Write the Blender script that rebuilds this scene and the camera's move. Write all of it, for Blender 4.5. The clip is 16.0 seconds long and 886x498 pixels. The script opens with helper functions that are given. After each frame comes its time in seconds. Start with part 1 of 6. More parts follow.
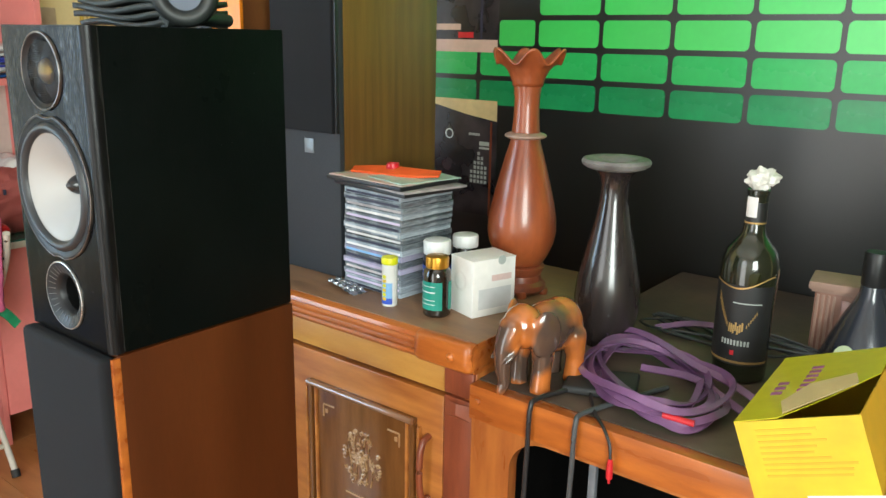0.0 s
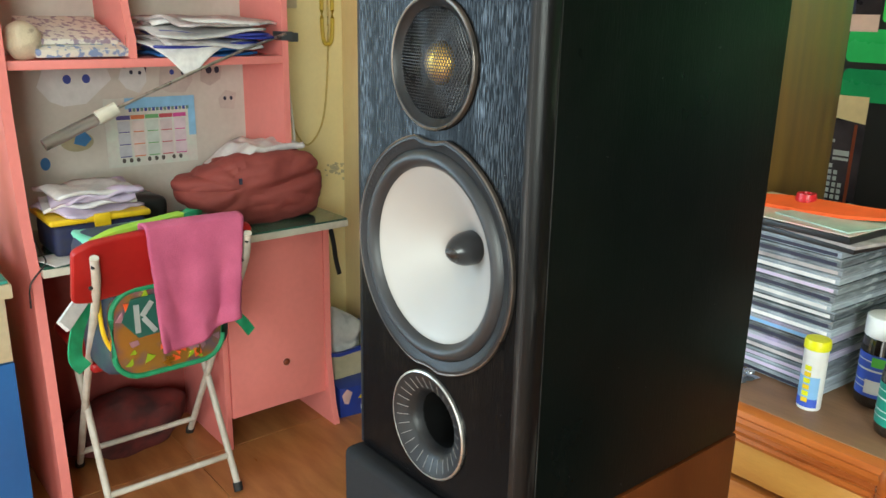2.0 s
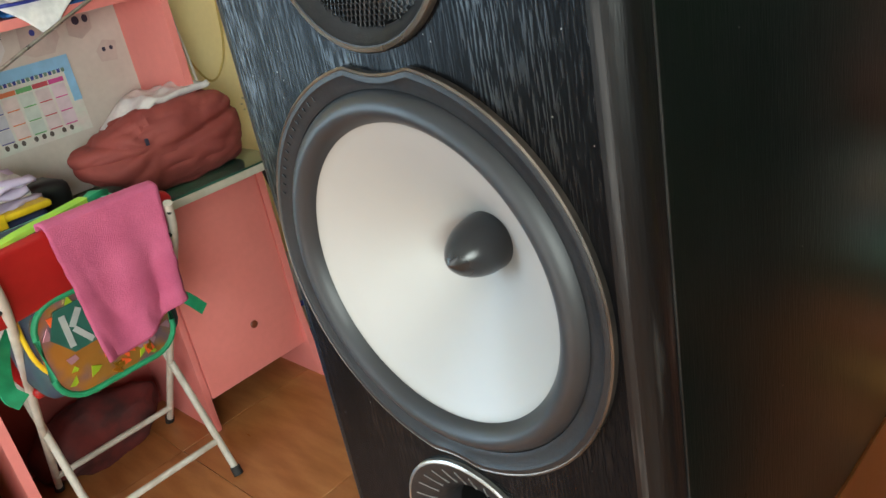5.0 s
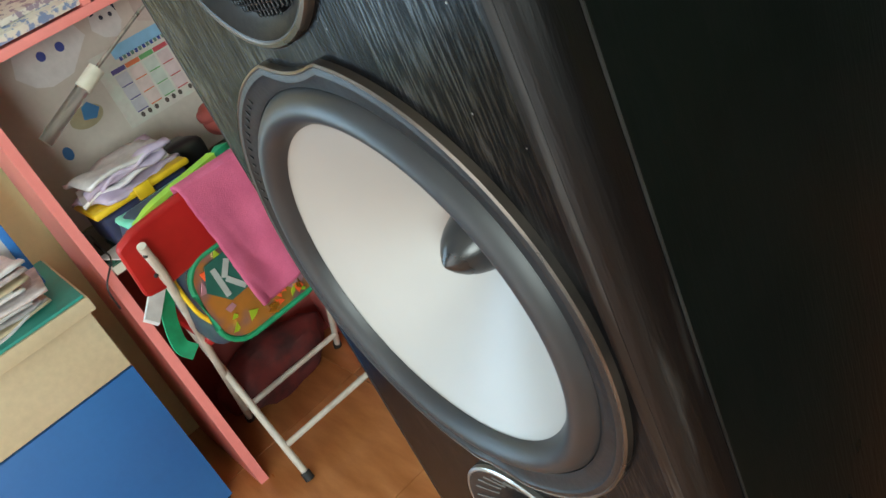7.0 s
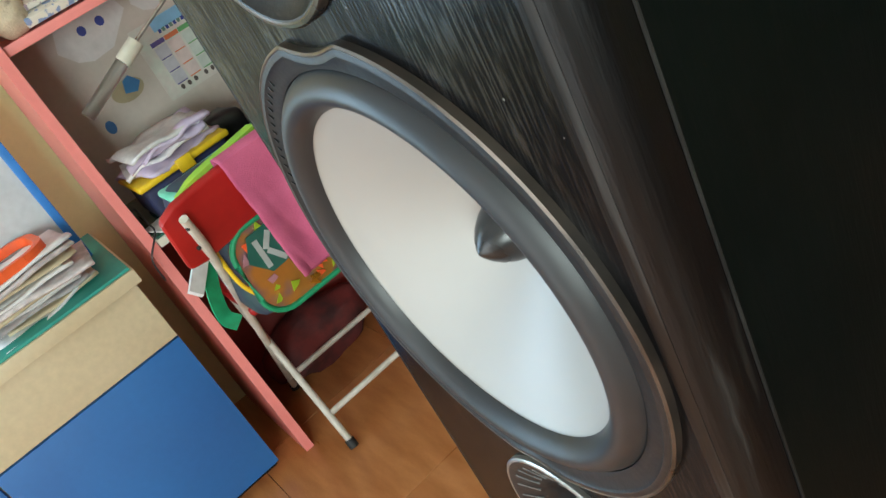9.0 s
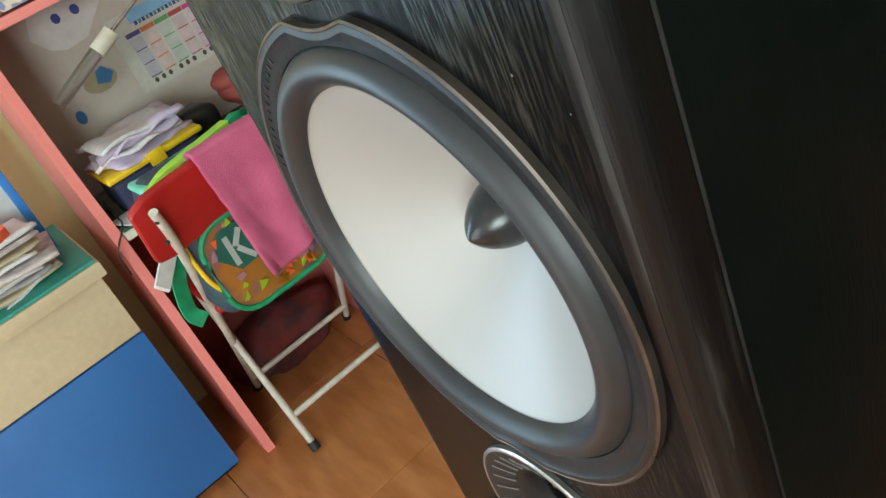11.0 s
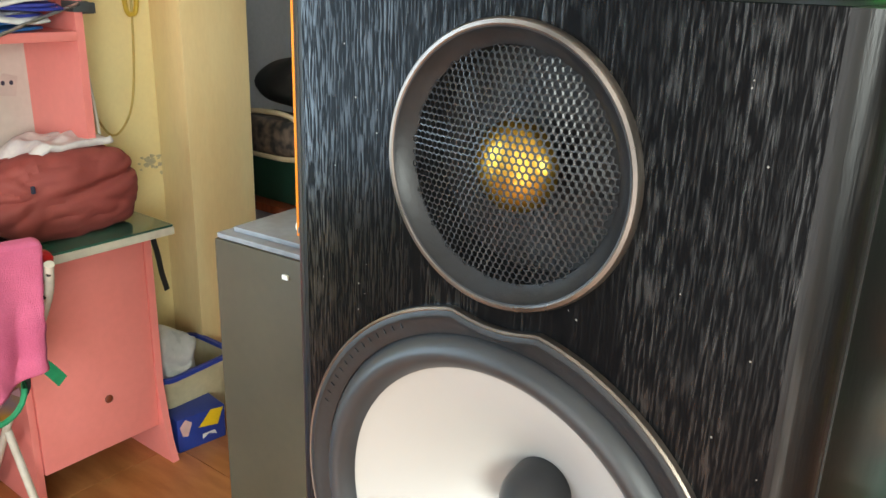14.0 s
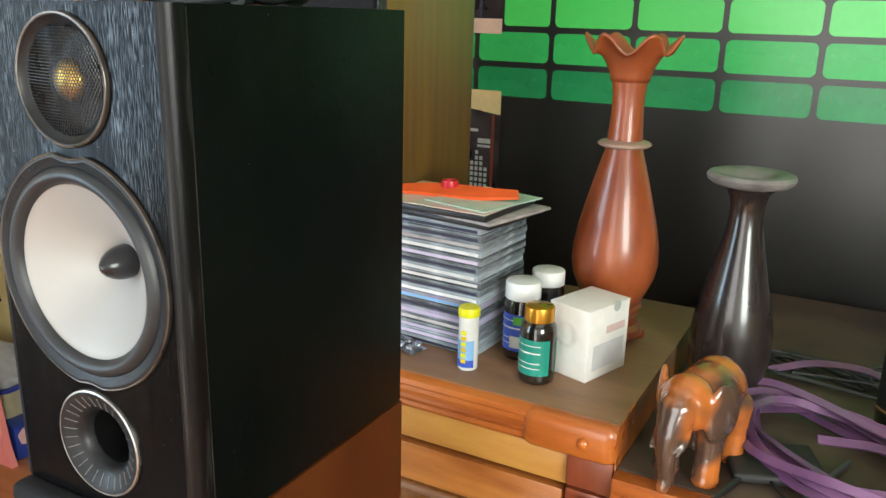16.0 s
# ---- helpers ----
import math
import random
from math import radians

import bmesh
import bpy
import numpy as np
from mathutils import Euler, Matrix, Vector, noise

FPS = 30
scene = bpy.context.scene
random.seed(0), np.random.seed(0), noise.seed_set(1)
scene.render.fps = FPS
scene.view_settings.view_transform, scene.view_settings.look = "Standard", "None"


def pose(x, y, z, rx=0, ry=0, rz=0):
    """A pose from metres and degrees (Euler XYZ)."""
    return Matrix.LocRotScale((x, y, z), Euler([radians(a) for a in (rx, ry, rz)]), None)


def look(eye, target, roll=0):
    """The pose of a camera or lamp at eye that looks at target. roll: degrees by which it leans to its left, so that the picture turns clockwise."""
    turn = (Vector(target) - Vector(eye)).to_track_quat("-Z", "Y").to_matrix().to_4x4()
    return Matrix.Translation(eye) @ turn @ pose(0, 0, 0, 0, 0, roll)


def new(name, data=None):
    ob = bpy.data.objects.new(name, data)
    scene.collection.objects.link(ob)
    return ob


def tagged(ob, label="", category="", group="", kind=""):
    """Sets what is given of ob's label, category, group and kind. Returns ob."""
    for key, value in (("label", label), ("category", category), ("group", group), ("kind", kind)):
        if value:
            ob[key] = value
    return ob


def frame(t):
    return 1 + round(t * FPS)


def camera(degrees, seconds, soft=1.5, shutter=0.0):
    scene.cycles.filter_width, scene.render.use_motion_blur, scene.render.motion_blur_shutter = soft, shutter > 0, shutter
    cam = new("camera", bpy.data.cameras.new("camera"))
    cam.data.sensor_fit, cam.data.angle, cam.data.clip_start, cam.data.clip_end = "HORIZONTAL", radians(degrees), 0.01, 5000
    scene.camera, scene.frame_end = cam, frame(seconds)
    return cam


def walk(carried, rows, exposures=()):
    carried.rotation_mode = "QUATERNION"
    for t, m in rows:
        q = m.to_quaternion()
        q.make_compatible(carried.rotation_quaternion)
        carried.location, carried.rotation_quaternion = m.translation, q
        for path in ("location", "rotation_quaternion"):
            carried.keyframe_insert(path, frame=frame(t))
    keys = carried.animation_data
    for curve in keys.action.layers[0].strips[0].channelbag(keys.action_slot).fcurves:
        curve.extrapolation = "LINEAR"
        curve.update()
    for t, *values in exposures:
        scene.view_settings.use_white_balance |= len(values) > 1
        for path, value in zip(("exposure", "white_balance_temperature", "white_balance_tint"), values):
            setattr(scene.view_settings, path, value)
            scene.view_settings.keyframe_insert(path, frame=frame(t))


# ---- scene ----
cam = camera(57.4, 16.0)
PATH = [
    (0, (0.885, -0.427, 1.313), (-0.311, 1.094, 0.81), 1.0),
    (0.5, (0.804, -0.377, 1.314), (-0.552, 1.003, 0.807), 1.4),
    (1, (0.692, -0.289, 1.315), (-0.755, 0.99, 0.793), 1.5),
    (1.5, (0.556, -0.275, 1.306), (-0.932, 0.949, 0.77), 1.4),
    (2, (0.404, -0.323, 1.303), (-1.076, 0.899, 0.74), 1.1),
    (2.5, (0.334, -0.322, 1.292), (-1.119, 0.919, 0.703), 0.6),
    (3, (0.294, -0.25, 1.28), (-1.112, 1.03, 0.66), -0.4),
    (3.5, (0.235, -0.213, 1.271), (-1.114, 1.108, 0.611), -2.1),
    (4, (0.206, -0.208, 1.276), (-1.102, 1.132, 0.573), -4.5),
    (6.5, (0.201, -0.098, 1.275), (-1.327, 0.812, 0.359), -24.2),
    (7, (0.199, -0.089, 1.27), (-1.366, 0.735, 0.337), -26.2),
    (7.5, (0.192, -0.082, 1.269), (-1.397, 0.676, 0.321), -27.7),
    (8, (0.191, -0.078, 1.27), (-1.413, 0.642, 0.315), -28.4),
    (8.5, (0.189, -0.078, 1.269), (-1.421, 0.623, 0.312), -28.9),
    (11, (0.188, -0.088, 1.266), (-1.38, 0.682, 0.293), -25.4),
    (11.5, (0.204, -0.118, 1.272), (-1.295, 0.785, 0.304), -19.9),
    (12, (0.22, -0.186, 1.305), (-1.174, 0.906, 0.377), -12.6),
    (12.5, (0.204, -0.243, 1.317), (-1.097, 1.005, 0.45), -6.6),
    (13, (0.166, -0.25, 1.323), (-1.053, 1.126, 0.536), -2.7),
    (13.5, (0.143, -0.234, 1.333), (-1.026, 1.235, 0.643), 1.2),
    (14, (0.122, -0.19, 1.324), (-1.019, 1.322, 0.681), 1.8),
    (14.5, (0.141, -0.185, 1.318), (-0.968, 1.37, 0.726), 2.5),
    (15, (0.233, -0.218, 1.323), (-0.803, 1.389, 0.736), 2.0),
    (15.5, (0.356, -0.284, 1.328), (-0.626, 1.366, 0.768), 1.6),
    (16, (0.45, -0.336, 1.317), (-0.457, 1.358, 0.761), 1.5),
]
EXPOSURES = [(0, 0.05, 6350, 9), (1, 0.04, 6350, 7), (1.5, 0.0, 6350, 6), (2, 0.08, 6350, 6), (4, 0.06, 6400, 8), (6.5, -0.12, 6120, 6), (8.5, -0.14, 6080, 5), (11, -0.12, 6120, 5), (12, 0.02, 6250, 7), (13, 0.10, 6450, 9),
             (13.5, 0.22, 6500, 10), (14, 0.46, 6500, 10), (14.5, 0.46, 6500, 10), (15, 0.28, 6500, 10), (15.5, 0.14, 6500, 11), (16, 0.06, 6550, 12)]
walk(cam, [(t, look(eye, target, roll)) for t, eye, target, roll in PATH], EXPOSURES)

# ---------------------------------------------------------------- light
world = bpy.data.worlds.new("world")
scene.world = world
world.use_nodes = True
wn = world.node_tree.nodes
sky = wn.new("ShaderNodeTexSky")
sky.sky_type, sky.sun_disc = "NISHITA", False
sky.sun_elevation, sky.sun_rotation = radians(50), radians(160)
wn["Background"].inputs["Strength"].default_value = 0.12
world.node_tree.links.new(sky.outputs[0], wn["Background"].inputs["Color"])


def area_lamp(name, eye, target, sx, sy, power, colour):
    d = bpy.data.lights.new(name, "AREA")
    d.shape, d.size, d.size_y, d.energy, d.color = "RECTANGLE", sx, sy, power, colour
    ob = new(name, d)
    ob.matrix_world = look(eye, target)
    return ob


sun = bpy.data.lights.new("sun", "SUN")
sun.energy, sun.angle, sun.color = 2.5, radians(0.5), (1.0, 0.95, 0.88)
new("sun", sun).matrix_world = look((1.5, -6, 8), (0.2, 0, 0))
area_lamp("side_window_daylight", (-2.02, -1.72, 1.44), (-0.2, -0.75, 1.2), 1.1, 1.7, 52, (0.57, 0.80, 1.0))
area_lamp("back_door_daylight", (0.10, -2.41, 1.08), (0.10, 1.0, 1.08), 1.05, 2.1, 30, (0.98, 0.98, 0.93))
# Unseen east window, added to brighten the desks along the west wall.
area_lamp("window_daylight", (2.27, -1.65, 1.55), (-1.6, 0.6, 0.9), 1.15, 1.15, 92, (0.93, 1.0, 0.93))


# ---------------------------------------------------------------- materials
def surf(name, c1, c2=None, scale=6.0, rough=0.5, metal=0.0, bump=0.0, bump_scale=60.0, stretch=(1, 1, 1), coat=0.0,
         rough_var=0.12, detail=6.0, fine=0.12, islands=0.0, lo=0.35, hi=0.65, coord="Object", spec=0.5):
    """Two-tone noise at a large scale, finer grain over it, uneven gloss and a fine relief."""
    c2 = c2 or tuple(v * 0.75 for v in c1)
    m = bpy.data.materials.new(name)
    m.use_nodes = True
    nt = m.node_tree
    n, l = nt.nodes, nt.links
    b = n["Principled BSDF"]
    tc, mp = n.new("ShaderNodeTexCoord"), n.new("ShaderNodeMapping")
    mp.inputs["Scale"].default_value = stretch
    l.new(tc.outputs[coord], mp.inputs["Vector"])
    big, small = n.new("ShaderNodeTexNoise"), n.new("ShaderNodeTexNoise")
    big.inputs["Scale"].default_value, big.inputs["Detail"].default_value = scale, detail
    small.inputs["Scale"].default_value, small.inputs["Detail"].default_value = bump_scale, 4
    l.new(mp.outputs[0], big.inputs["Vector"]), l.new(mp.outputs[0], small.inputs["Vector"])
    ramp = n.new("ShaderNodeValToRGB")
    ramp.color_ramp.elements[0].position, ramp.color_ramp.elements[1].position = lo, hi
    ramp.color_ramp.elements[0].color, ramp.color_ramp.elements[1].color = (*c2, 1), (*c1, 1)
    l.new(big.outputs["Fac"], ramp.inputs["Fac"])
    mr = n.new("ShaderNodeMapRange")
    mr.inputs["To Min"].default_value, mr.inputs["To Max"].default_value = 1 - fine, 1 + fine
    l.new(small.outputs["Fac"], mr.inputs["Value"])
    hsv = n.new("ShaderNodeHueSaturation")
    l.new(ramp.outputs["Color"], hsv.inputs["Color"])
    if islands:
        info, mul, rr = n.new("ShaderNodeObjectInfo"), n.new("ShaderNodeMath"), n.new("ShaderNodeMapRange")
        rr.inputs["To Min"].default_value, rr.inputs["To Max"].default_value = 1 - islands, 1 + islands
        l.new(info.outputs["Random"], rr.inputs["Value"])
        mul.operation = "MULTIPLY"
        l.new(rr.outputs[0], mul.inputs[0]), l.new(mr.outputs[0], mul.inputs[1])
        l.new(mul.outputs[0], hsv.inputs["Value"])
    else:
        l.new(mr.outputs[0], hsv.inputs["Value"])
    l.new(hsv.outputs["Color"], b.inputs["Base Color"])
    rg = n.new("ShaderNodeMapRange")
    rg.inputs["To Min"].default_value, rg.inputs["To Max"].default_value = max(0.02, rough - rough_var), min(1, rough + rough_var)
    l.new(big.outputs["Fac"], rg.inputs["Value"])
    l.new(rg.outputs[0], b.inputs["Roughness"])
    b.inputs["Metallic"].default_value = metal
    b.inputs["Coat Weight"].default_value = coat
    b.inputs["Coat Roughness"].default_value = 0.12
    b.inputs["Specular IOR Level"].default_value = spec
    if bump:
        bp = n.new("ShaderNodeBump")
        bp.inputs["Strength"].default_value, bp.inputs["Distance"].default_value = bump, 0.002
        l.new(small.outputs["Fac"], bp.inputs["Height"])
        l.new(bp.outputs[0], b.inputs["Normal"])
    return m


def ash_veneer(name, base, pore, amount, rough, gloss):
    """Black ash veneer: short upright pores, grey in patches, their glint painted to fade downward."""
    m = surf(name, base, tuple(v * 0.7 for v in base), scale=5, rough=rough, bump=0.0, fine=0.2)
    nt = m.node_tree
    n, l = nt.nodes, nt.links
    b = n["Principled BSDF"]
    tc, mp = n.new("ShaderNodeTexCoord"), n.new("ShaderNodeMapping")
    mp.inputs["Scale"].default_value = (1120, 1120, 92)
    l.new(tc.outputs["Object"], mp.inputs["Vector"])
    pores, patch = n.new("ShaderNodeTexNoise"), n.new("ShaderNodeTexNoise")
    pores.inputs["Scale"].default_value, pores.inputs["Detail"].default_value = 1.0, 2.5
    mp2 = n.new("ShaderNodeMapping")
    mp2.inputs["Scale"].default_value = (70, 70, 6)
    l.new(tc.outputs["Object"], mp2.inputs["Vector"])
    patch.inputs["Scale"].default_value, patch.inputs["Detail"].default_value = 1.0, 3
    l.new(mp.outputs[0], pores.inputs["Vector"]), l.new(mp2.outputs[0], patch.inputs["Vector"])
    r1, r2 = n.new("ShaderNodeMapRange"), n.new("ShaderNodeMapRange")
    r1.inputs["From Min"].default_value, r1.inputs["From Max"].default_value = 0.47, 0.63
    r2.inputs["From Min"].default_value, r2.inputs["From Max"].default_value = 0.34, 0.62
    l.new(pores.outputs["Fac"], r1.inputs["Value"]), l.new(patch.outputs["Fac"], r2.inputs["Value"])
    mul, am = n.new("ShaderNodeMath"), n.new("ShaderNodeMath")
    mul.operation = am.operation = "MULTIPLY"
    l.new(r1.outputs[0], mul.inputs[0]), l.new(r2.outputs[0], mul.inputs[1])
    am.inputs[1].default_value = amount
    # Height mask: the grain's glint is painted weaker towards the foot.
    sep, glint_fade, mw = n.new("ShaderNodeSeparateXYZ"), n.new("ShaderNodeMapRange"), n.new("ShaderNodeMath")
    l.new(tc.outputs["Object"], sep.inputs[0])
    l.new(sep.outputs["Z"], glint_fade.inputs["Value"])
    glint_fade.inputs["From Min"].default_value, glint_fade.inputs["From Max"].default_value = 0.05, 0.27
    glint_fade.inputs["To Min"].default_value = 0.12
    mw.operation = "MULTIPLY"
    l.new(mul.outputs[0], mw.inputs[0]), l.new(glint_fade.outputs[0], mw.inputs[1])
    l.new(mw.outputs[0], am.inputs[0])
    gl = n.new("ShaderNodeMapRange")
    gl.inputs["To Min"].default_value, gl.inputs["To Max"].default_value = gloss
    l.new(am.outputs[0], gl.inputs["Value"])
    l.new(gl.outputs[0], b.inputs["Specular IOR Level"])
    mix = n.new("ShaderNodeMixRGB")
    mix.inputs["Color2"].default_value = (*pore, 1)
    old = b.inputs["Base Color"].links[0].from_socket
    l.new(old, mix.inputs["Color1"]), l.new(am.outputs[0], mix.inputs["Fac"])
    l.new(mix.outputs[0], b.inputs["Base Color"])
    vor, lt, gt, dm, dust = n.new("ShaderNodeTexVoronoi"), n.new("ShaderNodeMath"), n.new("ShaderNodeMath"), n.new("ShaderNodeMath"), n.new("ShaderNodeMixRGB")
    vor.inputs["Scale"].default_value = 210
    l.new(tc.outputs["Object"], vor.inputs["Vector"])
    lt.operation, gt.operation, dm.operation = "LESS_THAN", "GREATER_THAN", "MULTIPLY"
    lt.inputs[1].default_value, gt.inputs[1].default_value = 0.065, 0.80
    l.new(vor.outputs["Distance"], lt.inputs[0]), l.new(vor.outputs["Color"], gt.inputs[0])
    l.new(lt.outputs[0], dm.inputs[0]), l.new(gt.outputs[0], dm.inputs[1])
    dust.inputs["Color2"].default_value = (0.16, 0.15, 0.14, 1)
    l.new(mix.outputs[0], dust.inputs["Color1"]), l.new(dm.outputs[0], dust.inputs["Fac"])
    l.new(dust.outputs[0], b.inputs["Base Color"])
    bp = n.new("ShaderNodeBump")
    bp.inputs["Strength"].default_value, bp.inputs["Distance"].default_value = 0.25, 0.0005
    l.new(pores.outputs["Fac"], bp.inputs["Height"])
    l.new(bp.outputs[0], b.inputs["Normal"])
    return m


def plain(name, c, rough=0.5, metal=0.0, fine=0.1, **kw):
    return surf(name, c, tuple(v * 0.85 for v in c), scale=kw.pop("scale", 25), rough=rough, metal=metal, fine=fine, **kw)


def glass_mat(name, colour, rough=0.03):
    m = bpy.data.materials.new(name)
    m.use_nodes = True
    b = m.node_tree.nodes["Principled BSDF"]
    b.inputs["Base Color"].default_value = (*colour, 1)
    b.inputs["Transmission Weight"].default_value = 1.0
    b.inputs["Roughness"].default_value = rough
    b.inputs["IOR"].default_value = 1.45
    return m


M_ASH = ash_veneer("black_ash_veneer", (0.0035, 0.0035, 0.004), (0.011, 0.011, 0.0115), 1.0, 0.24, (0.045, 0.44))
M_ASH_SIDE = ash_veneer("black_ash_side", (0.0036, 0.0052, 0.0046), (0.006, 0.006, 0.006), 0.6, 0.30, (0.045, 0.06))
M_EDGE = surf("worn_black_edge", (0.040, 0.038, 0.036), (0.0035, 0.0035, 0.004), scale=6, rough=0.34, fine=0.5, stretch=(30, 30, 2.2), lo=0.55, hi=0.76, spec=0.24, bump=0.1, bump_scale=40)
# Grey of the edge line: some rubbing, plus a highlight put into the colour.
M_WORN_GLINT = surf("edge_wear_highlight", (0.040, 0.038, 0.037), (0.005, 0.005, 0.005), scale=7, rough=0.34, fine=0.5, stretch=(34, 34, 1.8), lo=0.50, hi=0.72, spec=0.26)
M_JOINT = surf("grey_joint_edge", (0.034, 0.033, 0.032), (0.006, 0.006, 0.006), scale=8, rough=0.4, stretch=(20, 20, 2), lo=0.42, hi=0.62, spec=0.2)
M_FRAME = surf("black_cast_frame", (0.013, 0.013, 0.0145), (0.009, 0.009, 0.010), scale=60, rough=0.42, spec=0.3, fine=0.25, bump=0.08, bump_scale=400)
M_TRIM = surf("worn_bronze_trim", (0.19, 0.155, 0.13), (0.06, 0.054, 0.050), scale=24, rough=0.3, metal=0.8, fine=0.2)
M_SURROUND = surf("rubber_surround", (0.017, 0.0185, 0.0215), (0.014, 0.015, 0.0175), scale=30, rough=0.44, fine=0.1)
M_CONE = surf("ceramic_metal_cone", (0.355, 0.342, 0.330), (0.34, 0.328, 0.316), scale=3, rough=0.52, metal=0.3, fine=0.02, rough_var=0.04)
M_PLUG = surf("black_phase_plug", (0.016, 0.017, 0.019), (0.012, 0.012, 0.013), scale=30, rough=0.30, fine=0.1)
M_MESH = surf("black_steel_mesh", (0.022, 0.023, 0.025), (0.016, 0.016, 0.018), scale=80, rough=0.30, metal=0.0, spec=0.34, fine=0.2)
M_GOLD = surf("gold_dome", (0.95, 0.56, 0.09), (0.85, 0.45, 0.06), scale=30, rough=0.30, metal=0.95, fine=0.05, rough_var=0.05)
# Near-black for joint and port, and for the shade painted into the bay.
M_DARK = plain("matt_black_gap_shade", (0.002, 0.002, 0.002), 0.8, spec=0.1)
M_SILVER = surf("dull_silver", (0.55, 0.53, 0.50), (0.30, 0.29, 0.27), scale=40, rough=0.3, metal=0.85)
M_CLOTH = surf("black_grille_cloth", (0.013, 0.014, 0.016), (0.010, 0.010, 0.012), scale=12, rough=0.85, bump=0.3, bump_scale=900, spec=0.2)
M_BROWN = surf("brown_veneer", (0.094, 0.023, 0.005), (0.066, 0.016, 0.0038), scale=2, rough=0.45, stretch=(5, 5, 0.8), bump=0.04, bump_scale=60, spec=0.2)
M_TOWER_SIDE = surf("walnut_veneer", (0.17, 0.085, 0.018), (0.115, 0.055, 0.012), scale=4, rough=0.38, stretch=(16, 16, 0.8), bump=0.05, coat=0.2)
M_TOWER = surf("dark_grey_baffle", (0.032, 0.034, 0.039), (0.025, 0.027, 0.031), scale=5, spec=0.3, rough=0.6, fine=0.25, bump=0.08, bump_scale=300)
M_WOOD = surf("orange_lacquered_wood", (0.50, 0.140, 0.022), (0.30, 0.072, 0.014), scale=3.2, rough=0.3, stretch=(2, 14, 14), coat=0.4, bump=0.03)
M_WOOD_V = surf("orange_lacquered_wood_upright", (0.46, 0.15, 0.03), (0.32, 0.09, 0.02), scale=3.0, rough=0.32, stretch=(14, 14, 2), coat=0.4, bump=0.03)
M_WOOD_PALE = surf("honey_lacquered_wood", (0.46, 0.165, 0.034), (0.27, 0.082, 0.018), scale=3.0, rough=0.32, stretch=(2, 12, 12), coat=0.35)
M_DRAWER = surf("olive_honey_wood", (0.50, 0.25, 0.055), (0.40, 0.17, 0.035), scale=3.0, rough=0.34, stretch=(2, 12, 12), coat=0.3)
M_WOOD_RED = surf("red_brown_wood", (0.26, 0.062, 0.025), (0.17, 0.04, 0.018), scale=4, rough=0.33, stretch=(14, 14, 2), coat=0.4)
M_BEAD = surf("polished_bead_wood", (0.26, 0.13, 0.07), (0.20, 0.09, 0.045), scale=5, rough=0.16, stretch=(2, 10, 10), coat=1.0)
M_PANEL = surf("carved_panel_wood", (0.17, 0.064, 0.017), (0.11, 0.040, 0.011), scale=4, rough=0.22, stretch=(12, 12, 1.5), coat=0.5)
M_TOP = surf("dusty_brown_top", (0.27, 0.145, 0.075), (0.19, 0.10, 0.052), scale=5, rough=0.42, fine=0.18, stretch=(1, 6, 6), coat=0.1)
M_SHELF = surf("dusty_shelf", (0.125, 0.085, 0.062), (0.055, 0.038, 0.030), scale=7, rough=0.55, fine=0.25)
M_VASE = surf("red_turned_wood", (0.36, 0.085, 0.024), (0.17, 0.034, 0.012), scale=6, rough=0.36, stretch=(3, 3, 1), coat=0.4, fine=0.16, bump_scale=55)
M_DUSTWOOD = surf("dusty_turned_wood", (0.34, 0.24, 0.19), (0.24, 0.11, 0.07), scale=9, rough=0.45, fine=0.2, coat=0.2)
M_VASE2 = surf("dark_turned_wood", (0.030, 0.023, 0.022), (0.016, 0.010, 0.009), scale=6, rough=0.27, coat=0.6, stretch=(4, 4, 1), fine=0.15)
M_DUSTLIP = surf("dusty_dark_lip", (0.22, 0.21, 0.20), (0.10, 0.09, 0.085), scale=20, rough=0.5, fine=0.3)
M_ELEPHANT = surf("two_tone_polished_wood", (0.47, 0.135, 0.028), (0.075, 0.045, 0.034), scale=8.5, rough=0.17, coat=1.0, fine=0.25, detail=2.5, lo=0.45, hi=0.52, bump=0.25, bump_scale=45)
M_YELLOW_WALL = surf("yellow_wall_paint", (0.92, 0.79, 0.43), (0.87, 0.72, 0.36), scale=1.6, rough=0.75, bump=0.08, bump_scale=90, fine=0.05)
M_COLUMN_WALL = surf("stained_yellow_plaster", (0.92, 0.80, 0.46), (0.84, 0.62, 0.30), scale=2.0, rough=0.7, bump=0.1, bump_scale=60, stretch=(2, 2, 0.5), fine=0.06)
M_GREY_WALL = surf("grey_white_wall_paint", (0.48, 0.50, 0.53), (0.40, 0.42, 0.45), scale=1.5, rough=0.8, bump=0.05)
# Dark colour chosen to keep reflections in the speaker's side low.
M_UNSEEN_DARK_WALL = surf("reflection_dimming_olive", (0.17, 0.17, 0.13), (0.14, 0.14, 0.11), scale=1.5, rough=0.8, bump=0.05)
M_CEIL = surf("white_ceiling_paint", (0.78, 0.77, 0.74), (0.72, 0.71, 0.68), scale=1.5, rough=0.85)
M_PINK = surf("pink_laminate", (0.87, 0.275, 0.25), (0.80, 0.235, 0.21), scale=2.5, rough=0.42, fine=0.05, coat=0.1)
M_HUTCHBACK = surf("off_white_backboard", (0.62, 0.56, 0.50), (0.54, 0.48, 0.42), scale=4, rough=0.6, fine=0.08)
M_GREENTOP = surf("green_glass_top", (0.035, 0.12, 0.085), (0.02, 0.07, 0.055), scale=6, rough=0.16, coat=0.5)
M_WHITEEDGE = plain("cream_edge_band", (0.70, 0.66, 0.55), 0.45)
M_TEAL = plain("teal_desk_mat", (0.05, 0.34, 0.28), 0.5)
